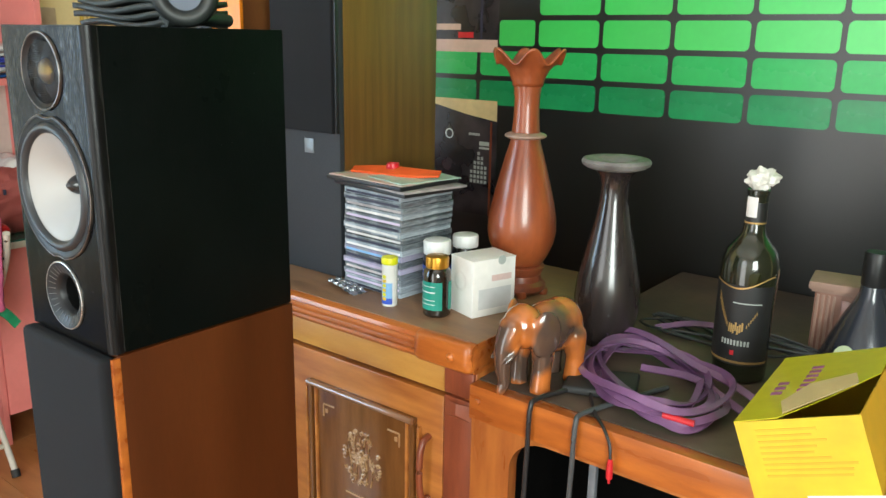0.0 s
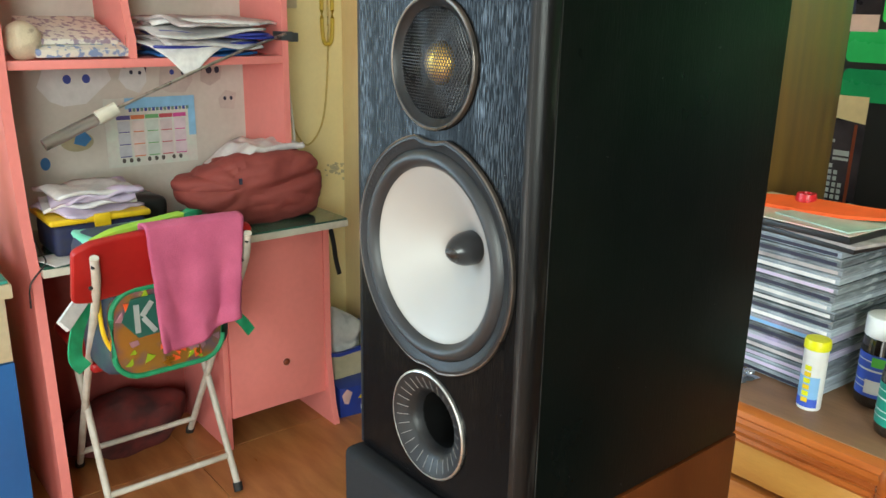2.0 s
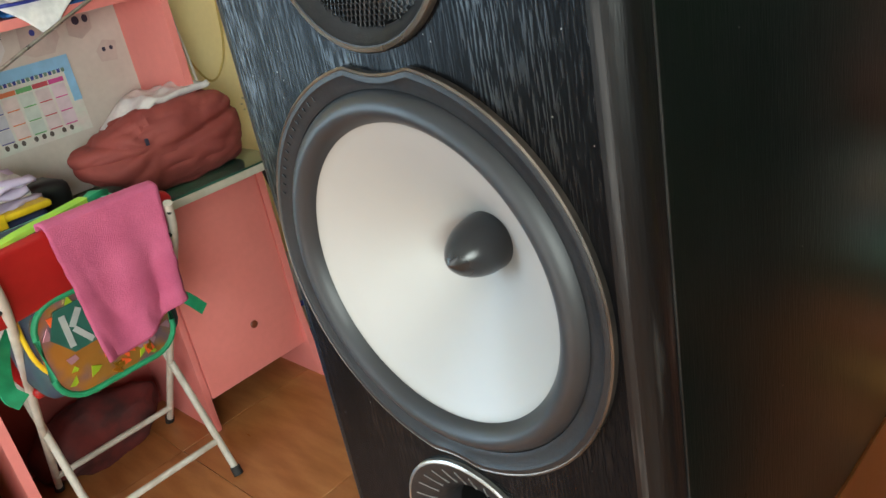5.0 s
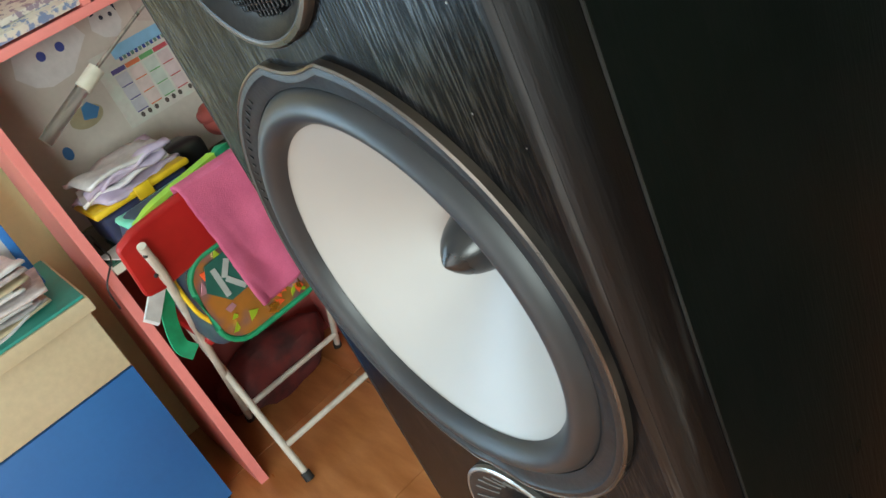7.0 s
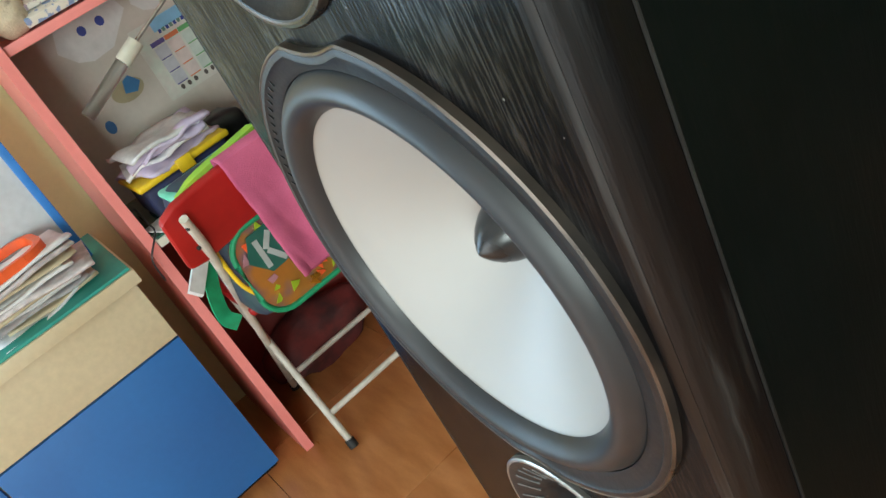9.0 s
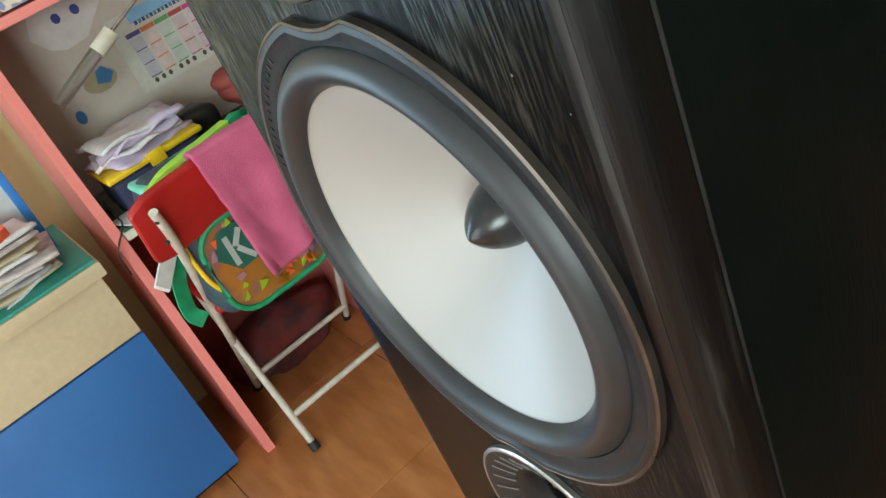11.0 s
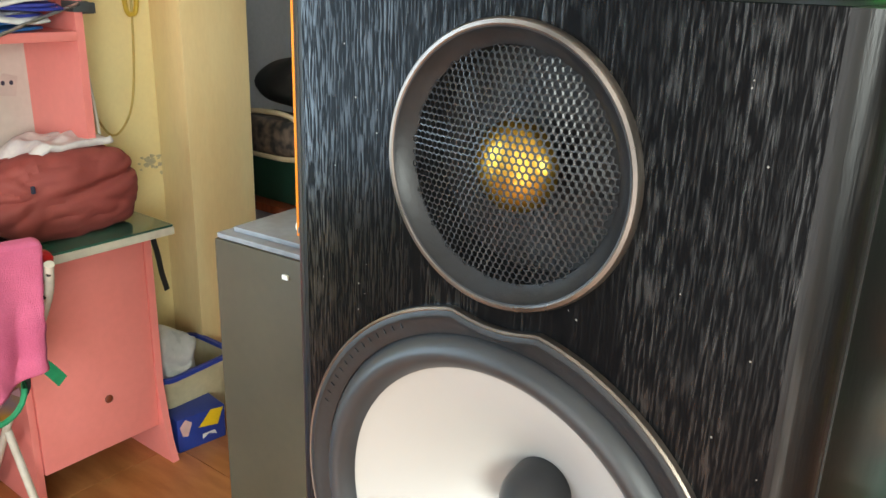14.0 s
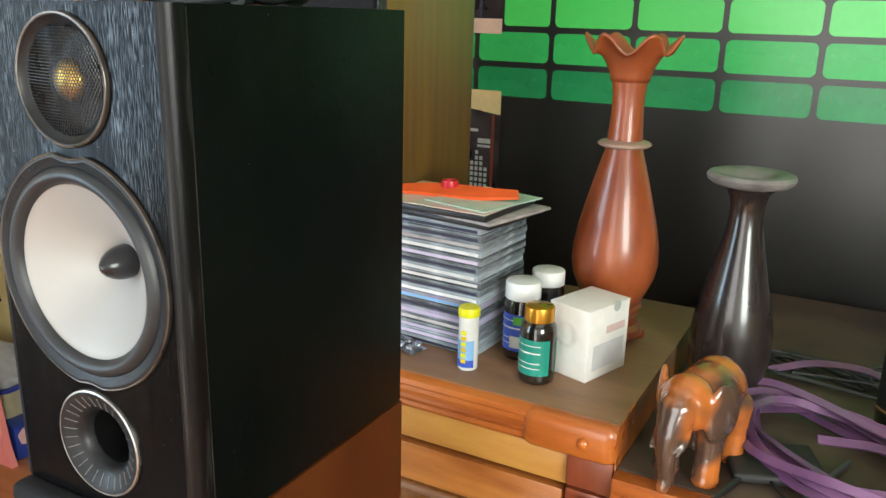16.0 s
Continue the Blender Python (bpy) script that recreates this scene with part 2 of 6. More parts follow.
M_CREAM = surf("cream_laminate", (0.66, 0.56, 0.38), (0.58, 0.48, 0.31), scale=3, rough=0.5)
M_BLUE = surf("blue_laminate", (0.035, 0.165, 0.47), (0.03, 0.135, 0.40), scale=3, rough=0.45, fine=0.06)
M_PAPER = surf("white_paper", (0.78, 0.76, 0.75), (0.68, 0.66, 0.66), scale=30, rough=0.8, islands=0.15)
M_PAPER_GREY = surf("printed_grey_paper", (0.55, 0.50, 0.50), (0.35, 0.31, 0.31), scale=40, rough=0.8, islands=0.3)
M_PAPER_LILAC = surf("lilac_cloth", (0.62, 0.52, 0.66), (0.52, 0.44, 0.60), scale=20, rough=0.85, islands=0.15)
M_INK_BLUE = plain("blue_ink", (0.05, 0.07, 0.32), 0.6)
M_INK_DARK = plain("dark_ink", (0.03, 0.03, 0.06), 0.6)
M_RED = surf("red_vinyl", (0.48, 0.018, 0.016), (0.38, 0.012, 0.012), scale=8, rough=0.42, fine=0.08)
M_STEEL_WHITE = surf("worn_white_tube", (0.70, 0.66, 0.58), (0.52, 0.46, 0.38), scale=14, rough=0.42, fine=0.12)
M_TOWEL = surf("pink_towel", (0.62, 0.135, 0.26), (0.50, 0.095, 0.20), scale=10, rough=0.95, bump=0.8, bump_scale=420, fine=0.2)
M_MAROON = surf("brick_red_fabric", (0.33, 0.072, 0.060), (0.26, 0.050, 0.042), scale=12, rough=0.75, bump=0.7, bump_scale=28)
M_GREEN = surf("green_webbing", (0.02, 0.32, 0.14), (0.015, 0.24, 0.10), scale=30, rough=0.6)
M_LIME = surf("lime_fabric", (0.45, 0.72, 0.06), (0.28, 0.62, 0.08), scale=14, rough=0.7)
M_MINT = surf("mint_fabric", (0.12, 0.58, 0.36), (0.30, 0.66, 0.52), scale=14, rough=0.7)
M_NAVY = surf("navy_fabric", (0.018, 0.026, 0.09), (0.03, 0.03, 0.06), scale=40, rough=0.7)
M_YELLOW = plain("yellow_plastic", (0.86, 0.58, 0.015), 0.4)
M_LEMON = plain("lemon_plastic", (0.82, 0.80, 0.01), 0.38)
M_WHITE = plain("white_plastic", (0.80, 0.80, 0.78), 0.4, fine=0.04)
M_CARD = surf("white_carton", (0.80, 0.78, 0.75), (0.75, 0.73, 0.70), scale=12, rough=0.6)
M_BLACKPL = plain("black_plastic", (0.015, 0.015, 0.016), 0.4)
M_RUBBER = plain("black_rubber", (0.02, 0.02, 0.02), 0.65)
M_AMBER = surf("dark_amber_bottle", (0.020, 0.014, 0.010), (0.010, 0.008, 0.006), scale=10, rough=0.12, coat=0.8)
M_GOLDCAP = plain("gold_cap", (0.58, 0.28, 0.03), 0.28, 0.75)
M_GREENLAB = plain("green_label", (0.01, 0.27, 0.20), 0.4)
M_BLUELAB = plain("blue_label", (0.04, 0.10, 0.55), 0.4)
M_LABWHITE = plain("label_white", (0.75, 0.77, 0.75), 0.5)
M_LABSKY = plain("label_sky_blue", (0.25, 0.50, 0.82), 0.45)
M_ORANGE = plain("orange_plastic", (0.88, 0.12, 0.025), 0.42)
M_PURPLE = surf("purple_flat_cable", (0.215, 0.100, 0.225), (0.12, 0.05, 0.13), scale=12, rough=0.35, coat=0.2, fine=0.1)
M_CABLE = plain("black_cable", (0.018, 0.018, 0.02), 0.45)
M_GREYCABLE = plain("grey_cable", (0.065, 0.07, 0.075), 0.5)
M_REDPLUG = plain("red_plug", (0.62, 0.02, 0.03), 0.35)
M_BOTTLE = surf("dark_olive_glass", (0.020, 0.022, 0.010), (0.009, 0.010, 0.005), scale=5, rough=0.14, coat=0.8, fine=0.2)
M_BLACKLAB = plain("black_paper_label", (0.014, 0.014, 0.015), 0.5)
M_GOLDINK = plain("gold_ink", (0.52, 0.33, 0.12), 0.4, 0.5)
M_TISSUE = surf("white_tissue", (0.80, 0.79, 0.75), (0.62, 0.60, 0.55), scale=60, rough=0.9, bump=0.6, bump_scale=80)
M_YBOX = surf("yellow_carton", (0.64, 0.46, 0.018), (0.58, 0.38, 0.018), scale=14, rough=0.4, coat=0.2)
M_YBOX_LIME = surf("lime_yellow_carton", (0.60, 0.51, 0.012), (0.55, 0.46, 0.012), scale=14, rough=0.4, coat=0.2)
M_KRAFT = plain("bare_carton", (0.50, 0.36, 0.16), 0.7)
M_OCHRE = plain("ochre_print", (0.72, 0.38, 0.02), 0.5)
M_VIOLETINK = plain("violet_ink", (0.36, 0.08, 0.26), 0.5)
M_BLACKPRINT = surf("black_gloss_print", (0.006, 0.007, 0.0065), (0.010, 0.009, 0.008), scale=2.5, rough=0.36, fine=0.1, rough_var=0.05, spec=0.85)
M_GREENPRINT = surf("green_gloss_print", (0.07, 0.62, 0.12), (0.055, 0.56, 0.10), scale=3, rough=0.30, fine=0.06, spec=0.8)
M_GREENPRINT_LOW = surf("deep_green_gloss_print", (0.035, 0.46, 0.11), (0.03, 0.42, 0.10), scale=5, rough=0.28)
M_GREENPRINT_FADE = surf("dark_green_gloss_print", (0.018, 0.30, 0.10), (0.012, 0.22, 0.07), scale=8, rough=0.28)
M_PHOTO_DARK = surf("dark_photo_print", (0.055, 0.045, 0.05), (0.012, 0.010, 0.013), scale=14, rough=0.3)
M_PHOTO_PINK = plain("pale_pink_print", (0.68, 0.46, 0.37), 0.35)
M_PHOTO_CREAM = plain("cream_print", (0.72, 0.56, 0.29), 0.35)
M_GREYBOX = surf("olive_grey_laminate", (0.070, 0.060, 0.038), (0.050, 0.043, 0.027), scale=4, rough=0.45, spec=0.3)
M_GREYTOP = surf("scuffed_grey_top", (0.22, 0.24, 0.27), (0.12, 0.13, 0.15), scale=9, rough=0.45, fine=0.25)
M_ORANGEWOOD = surf("orange_painted_wood", (0.83, 0.27, 0.012), (0.74, 0.22, 0.010), scale=3, rough=0.4, stretch=(6, 6, 1), fine=0.05)
M_TILE = surf("wood_look_floor_tile", (0.52, 0.22, 0.078), (0.37, 0.135, 0.040), scale=2.2, rough=0.32, stretch=(2, 9, 9), islands=0.10, fine=0.12, coat=0.15)
M_GROUT = plain("brown_grout", (0.20, 0.09, 0.035), 0.8)
M_GROUND = surf("outdoor_concrete", (0.42, 0.40, 0.37), (0.34, 0.32, 0.30), scale=3, rough=0.85)
M_CDGREY = surf("cd_case_grey", (0.23, 0.26, 0.29), (0.11, 0.125, 0.14), scale=30, rough=0.25, coat=0.3, islands=0.35, stretch=(1, 1, 6))
M_CDPALE = surf("cd_case_pale", (0.38, 0.43, 0.48), (0.26, 0.30, 0.34), scale=30, rough=0.25, coat=0.3, islands=0.2, stretch=(1, 1, 6))
M_CDVIO = surf("cd_case_violet", (0.36, 0.30, 0.48), (0.42, 0.44, 0.50), scale=30, rough=0.25, coat=0.3, islands=0.2)
M_HOLO = surf("holographic_film", (0.80, 0.40, 0.08), (0.42, 0.29, 0.37), scale=17, rough=0.12, metal=0.7, coat=0.6, detail=1.5, bump=0.5, bump_scale=26, lo=0.4, hi=0.58)
M_HOLO_LIME = plain("holographic_lime", (0.55, 0.85, 0.05), 0.2, 0.5)
M_HOLO_PINK = plain("holographic_pink", (0.62, 0.34, 0.42), 0.2, 0.5)
M_BADGEGREEN = plain("dark_green_badge", (0.02, 0.12, 0.09), 0.5)
M_BADGEGREY = plain("grey_badge_shape", (0.42, 0.46, 0.44), 0.5)
M_SKYBLUE = plain("sky_blue_print", (0.28, 0.55, 0.80), 0.6)


# ---------------------------------------------------------------- helpers
def finish(name, bm, material, smooth=True, angle=38):
    bmesh.ops.recalc_face_normals(bm, faces=bm.faces[:])
    me = bpy.data.meshes.new(name)
    bm.to_mesh(me)
    bm.free()
    me.materials.append(material)
    if smooth:
        me.polygons.foreach_set("use_smooth", [True] * len(me.polygons))
        me.set_sharp_from_angle(angle=radians(angle))
    return me


def part(name, bm, material, parent, label="", smooth=True):
    ob = new(name, finish(name, bm, material, smooth))
    ob.parent = parent
    if label:
        tagged(ob, label)
    return ob


def thing(name, label, category, at=(0, 0, 0), rz=0.0, group=""):
    ob = new(name)
    ob.empty_display_size = 0.05
    ob.matrix_world = pose(*at, 0, 0, rz)
    return tagged(ob, label, category, group)


def solo(name, bm, material, label, category, at=(0, 0, 0), rz=0.0, group="", kind="", smooth=True, rx=0.0, ry=0.0):
    ob = new(name, finish(name, bm, material, smooth))
    ob.matrix_world = pose(*at, rx, ry, rz)
    return tagged(ob, label, category, group, kind)


def block(x0, x1, y0, y1, z0, z1, bev=0.002, seg=2, m=None):
    bm = bmesh.new()
    mat = Matrix.Translation(((x0 + x1) / 2, (y0 + y1) / 2, (z0 + z1) / 2)) @ Matrix.Diagonal((x1 - x0, y1 - y0, z1 - z0, 1))
    bmesh.ops.create_cube(bm, size=1.0, matrix=mat)
    if bev:
        bev = min(bev, 0.45 * min(x1 - x0, y1 - y0, z1 - z0))
        bmesh.ops.bevel(bm, geom=bm.edges[:], offset=bev, segments=seg, profile=0.6, affect="EDGES")
    if m is not None:
        bm.transform(m)
    return bm


def merge(*bms):
    out = bmesh.new()
    for b in bms:
        me = bpy.data.meshes.new("tmp")
        b.to_mesh(me)
        b.free()
        out.from_mesh(me)
        bpy.data.meshes.remove(me)
    return out


def lathe(profile, seg=48, axis="z", close=False):
    """profile: (radius, height) pairs; spun about the axis."""
    bm = bmesh.new()
    rings = []
    for r, h in profile:
        ring = []
        if r < 1e-6:
            p = (0, 0, h) if axis == "z" else (0, h, 0)
            ring = [bm.verts.new(p)] * seg
        else:
            for i in range(seg):
                a = 2 * math.pi * i / seg
                p = (r * math.cos(a), r * math.sin(a), h) if axis == "z" else (r * math.cos(a), h, r * math.sin(a))
                ring.append(bm.verts.new(p))
        rings.append(ring)
    for a, b in zip(rings, rings[1:]):
        for i in range(seg):
            vs = [a[i], a[(i + 1) % seg], b[(i + 1) % seg], b[i]]
            vs = list(dict.fromkeys(vs))
            if len(vs) > 2:
                bm.faces.new(vs)
    return bm


def smooth_path(points, n=8):
    """Catmull-Rom through the points."""
    pts = [Vector(p) for p in points]
    pts = [2 * pts[0] - pts[1]] + pts + [2 * pts[-1] - pts[-2]]
    out = []
    for i in range(1, len(pts) - 2):
        p0, p1, p2, p3 = pts[i - 1:i + 3]
        for k in range(n):
            t = k / n
            out.append(0.5 * (2 * p1 + (p2 - p0) * t + (2 * p0 - 5 * p1 + 4 * p2 - p3) * t * t + (3 * p1 - p0 - 3 * p2 + p3) * t ** 3))
    out.append(pts[-2])
    return out


def sweep(points, radius=0.003, seg=8, flat=None, taper=None, up=(0, 0, 1)):
    """A round tube, or a flat strip of (width, thickness) that lies level, along the points."""
    bm = bmesh.new()
    rings = []
    pts = [Vector(p) for p in points]
    for i, p in enumerate(pts):
        d = (pts[min(i + 1, len(pts) - 1)] - pts[max(i - 1, 0)]).normalized()
        u = Vector(up)
        side = d.cross(u)
        if side.length < 1e-3:
            side = d.cross(Vector((0, 1, 0.01)))
        side.normalize()
        nrm = side.cross(d)
        k = taper[i] if taper else 1.0
        if flat:
            w, h = flat[0] / 2, flat[1] / 2
            sec = [(-w, -h), (w, -h), (w * 1.0, h), (-w, h)]
        else:
            sec = [(radius * math.cos(2 * math.pi * j / seg), radius * math.sin(2 * math.pi * j / seg)) for j in range(seg)]
        rings.append([bm.verts.new(p + side * a * k + nrm * b * k) for a, b in sec])
    for a, b in zip(rings, rings[1:]):
        for j in range(len(a)):
            bm.faces.new((a[j], a[(j + 1) % len(a)], b[(j + 1) % len(a)], b[j]))
    bm.faces.new(rings[0][::-1]), bm.faces.new(rings[-1])
    return bm


def sheet(nu, nv, f):
    """A grid of nu x nv cells; f(u, v) gives the place for u, v in 0..1."""
    bm = bmesh.new()
    g = [[bm.verts.new(f(i / nu, j / nv)) for j in range(nv + 1)] for i in range(nu + 1)]
    for i in range(nu):
        for j in range(nv):
            bm.faces.new((g[i][j], g[i + 1][j], g[i + 1][j + 1], g[i][j + 1]))
    return bm


def thick(ob, t, sub=0):
    m = ob.modifiers.new("thick", "SOLIDIFY")
    m.thickness, m.offset = t, 0
    if sub:
        s = ob.modifiers.new("round", "SUBSURF")
        s.levels = s.render_levels = sub
    return ob


def outline_plate(pts, thickness, axis="y", bev=0.0):
    """A flat plate from a closed outline of (a, b) points: in x, z (axis y) or y, z (axis x) or x, y (axis z)."""
    bm = bmesh.new()

    def place(a, b, h):
        return {"y": (a, h, b), "x": (h, a, b), "z": (a, b, h)}[axis]
    lo = [bm.verts.new(place(a, b, 0)) for a, b in pts]
    hi = [bm.verts.new(place(a, b, thickness)) for a, b in pts]
    bm.faces.new(lo), bm.faces.new(hi[::-1])
    for i in range(len(pts)):
        j = (i + 1) % len(pts)
        bm.faces.new((lo[i], lo[j], hi[j], hi[i]))
    if bev:
        bmesh.ops.bevel(bm, geom=[e for e in bm.edges if e.calc_face_angle(0) > 0.5], offset=bev, segments=2, affect="EDGES")
    return bm


def round_rect(cx, cy, w, h, r, n=5):
    pts = []
    for sx, sy, a0 in ((1, 1, 0), (-1, 1, 90), (-1, -1, 180), (1, -1, 270)):
        for k in range(n + 1):
            a = radians(a0 + 90 * k / n)
            pts.append((cx + sx * (w / 2 - r) + r * math.cos(a), cy + sy * (h / 2 - r) + r * math.sin(a)))
    return pts


def ellipse(cx, cy, rx, ry, n=20):
    return [(cx + rx * math.cos(2 * math.pi * i / n), cy + ry * math.sin(2 * math.pi * i / n)) for i in range(n)]


def jitter(bm, amount, scale, seed=0.0):
    for v in bm.verts:
        v.co += noise.noise_vector(v.co * scale + Vector((seed, seed * 1.7, -seed))) * amount
    return bm


def moved(bm, m):
    bm.transform(m)
    return bm


# ---------------------------------------------------------------- the room
WX, NY, SY, EX, CZ = -2.05, 1.25, -2.4, 2.3, 2.75
DY0, DY1, DZ = -2.28, -1.16, 2.32
solo("wall_west", merge(block(WX - 0.12, WX, DY1, 1.47, 0, CZ, 0), block(WX - 0.12, WX, SY, DY0, 0, CZ, 0), block(WX - 0.12, WX, DY0, DY1, DZ, CZ, 0), block(WX - 0.12, WX, DY0, DY1, 0, 0.55, 0)), M_YELLOW_WALL, "yellow painted wall with an open window past the desks", "wall", kind="structure", smooth=False)
solo("wall_west_column", block(WX + 0.001, -1.90, 1.23, 1.468, 0, CZ, 0.006), M_COLUMN_WALL, "stained yellow plaster pillar at the wall's end", "wall", kind="structure")
solo("wall_north", block(-0.75, EX, NY, NY + 0.12, 0, CZ, 0), M_YELLOW_WALL, "wall behind the printed mural", "wall", kind="structure", smooth=False)
solo("wall_passage_west", block(-2.72, -2.6, 1.35, 2.72, 0, CZ, 0), M_GREY_WALL, "grey white wall of the back room", "wall", kind="structure", smooth=False)
solo("wall_passage_stub", block(-2.6, WX - 0.121, 1.35, 1.469, 0, CZ, 0), M_GREY_WALL, "grey white wall of the back room", "wall", kind="structure", smooth=False)
solo("wall_passage_north", block(-2.6, -0.63, 2.6, 2.72, 0, CZ, 0), M_GREY_WALL, "grey white wall of the back room", "wall", kind="structure", smooth=False)
solo("wall_passage_east", block(-0.75, -0.63, NY + 0.121, 2.599, 0, CZ, 0), M_GREY_WALL, "grey white wall of the back room", "wall", kind="structure", smooth=False)
# Unseen closing wall, darkened so the black speaker side mirrors little.
solo("wall_east", merge(block(EX, EX + 0.12, SY, -2.25, 0, CZ, 0), block(EX, EX + 0.12, -1.05, NY + 0.12, 0, CZ, 0), block(EX, EX + 0.12, -2.25, -1.05, 0, 0.95, 0), block(EX, EX + 0.12, -2.25, -1.05, 2.15, CZ, 0)), M_UNSEEN_DARK_WALL, "unseen wall, dark olive to dim reflections, with an added window", "wall", kind="structure", smooth=False)
SX0, SX1, SZ1 = -0.45, 0.65, 2.15
# Closing wall out of view; its white is chosen to lessen warm bounce.
solo("wall_south", merge(block(WX - 0.12, SX0, SY - 0.12, SY - 0.001, 0, CZ, 0), block(SX1, EX + 0.12, SY - 0.12, SY - 0.001, 0, CZ, 0), block(SX0, SX1, SY - 0.12, SY - 0.001, SZ1, CZ, 0)), M_CEIL, "unseen wall, white to cut warm bounce, with an open doorway", "wall", kind="structure", smooth=False)
solo("ceiling", block(-2.72, EX + 0.12, SY - 0.12, 2.72, CZ + 0.001, CZ + 0.12, 0), M_CEIL, "white painted ceiling", "ceiling", kind="structure", smooth=False)
solo("ground", block(-60, 60, -60, 60, -0.25, -0.12, 0), M_GROUND, "pale concrete ground outside the doorway", "ground", kind="structure", smooth=False)
floor = solo("floor", block(-2.72, EX + 0.12, SY - 0.12, 2.72, -0.11, -0.004, 0), M_GROUT, "glossy orange brown wood-look tiled floor", "floor", kind="structure", smooth=False)

# ---------------------------------------------------------------- the bookshelf loudspeaker
SPZ = 0.97
WZ, TZ, PZ = 0.176, 0.302, 0.051


def driver_outline(a):
    """Radius of the woofer frame at the angle a: a circle, cut back round the tweeter and the port."""
    r = 0.081
    for cz, cr in ((TZ - WZ, 0.0488), (PZ - WZ, 0.0462)):
        b = math.sin(a) * cz
        disc = b * b - (cz * cz - cr * cr)
        if disc > 0 and b > 0:
            r = min(r, b - math.sqrt(disc))
    return r


def frame_ring(profile, n=160):
    """profile: (inset from the outline, or a fixed radius when above 0.03, and depth y)."""
    bm = bmesh.new()
    rings = []
    for p, y in profile:
        ring = []
        for i in range(n):
            a = 2 * math.pi * i / n
            r = p if p > 0.03 else driver_outline(a) - p
            ring.append(bm.verts.new((r * math.cos(a), y, r * math.sin(a))))
        rings.append(ring)
    for a, b in zip(rings, rings[1:]):
        for i in range(n):
            bm.faces.new((a[i], a[(i + 1) % n], b[(i + 1) % n], b[i]))
    return bm


def baffle_mesh():
    """Front board, 14 mm, its upright edges rounded, with three round openings."""
    bm = bmesh.new()
    H, R = 0.35, 0.010
    edges = []
    holes = ((WZ, 0.074, 72), (TZ, 0.040, 48), (PZ, 0.0375, 48))
    rect = [(-0.0825, 0), (0.0825, 0), (0.0825, H), (-0.0825, H)]
    vs = [bm.verts.new((x, 0, z)) for x, z in rect]
    edges += [bm.edges.new((vs[i], vs[(i + 1) % 4])) for i in range(4)]
    rims = []
    for cz, r, n in holes:
        ring = [bm.verts.new((r * math.cos(2 * math.pi * i / n), 0, cz + r * math.sin(2 * math.pi * i / n))) for i in range(n)]
        edges += [bm.edges.new((ring[i], ring[(i + 1) % n])) for i in range(n)]
        rims.append(ring)
    bmesh.ops.triangle_fill(bm, edges=edges, use_beauty=True)
    for ring in rims:
        n = len(ring)
        back = [bm.verts.new(v.co + Vector((0, 0.014, 0))) for v in ring]
        for i in range(n):
            bm.faces.new((ring[i], ring[(i + 1) % n], back[(i + 1) % n], back[i]))
    bmesh.ops.remove_doubles(bm, verts=bm.verts[:], dist=1e-5)
    return bm


def rounded_edge(s):
    """The baffle's upright quarter-round edge on one side."""
    H, R = 0.35, 0.010
    prof = [(0.08252 + R * math.sin(radians(9 * k)), R - R * math.cos(radians(9 * k))) for k in range(11)] + [(0.0925, 0.014), (0.08252, 0.014)]
    return outline_plate([(s * x, y) for x, y in prof], H, "z")


def mesh_disc(radius, pitch, hole, depth, dome):
    """Steel mesh with six-sided holes."""
    bm = bmesh.new()
    rows = int(radius / (pitch * 0.866)) + 1
    for j in range(-rows, rows + 1):
        for i in range(-rows - 2, rows + 3):
            cx, cz = (i + 0.5 * (j % 2)) * pitch, j * pitch * 0.866
            if math.hypot(cx, cz) > radius - pitch * 0.35:
                continue
            y0 = dome * (1 - (math.hypot(cx, cz) / radius) ** 2)
            out, inn, bak = [], [], []
            for k in range(6):
                a = radians(30 + 60 * k)
                ox, oz = pitch / 1.732 * math.cos(a), pitch / 1.732 * math.sin(a)
                out.append(bm.verts.new((cx + ox, -dome * (1 - ((cx + ox) ** 2 + (cz + oz) ** 2) / radius ** 2), cz + oz)))
                inn.append(bm.verts.new((cx + hole * math.cos(a), -y0, cz + hole * math.sin(a))))
                bak.append(bm.verts.new((cx + hole * math.cos(a), -y0 + depth, cz + hole * math.sin(a))))
            for k in range(6):
                q = (k + 1) % 6
                bm.faces.new((out[k], out[q], inn[q], inn[k]))
                bm.faces.new((inn[k], inn[q], bak[q], bak[k]))
    return bm


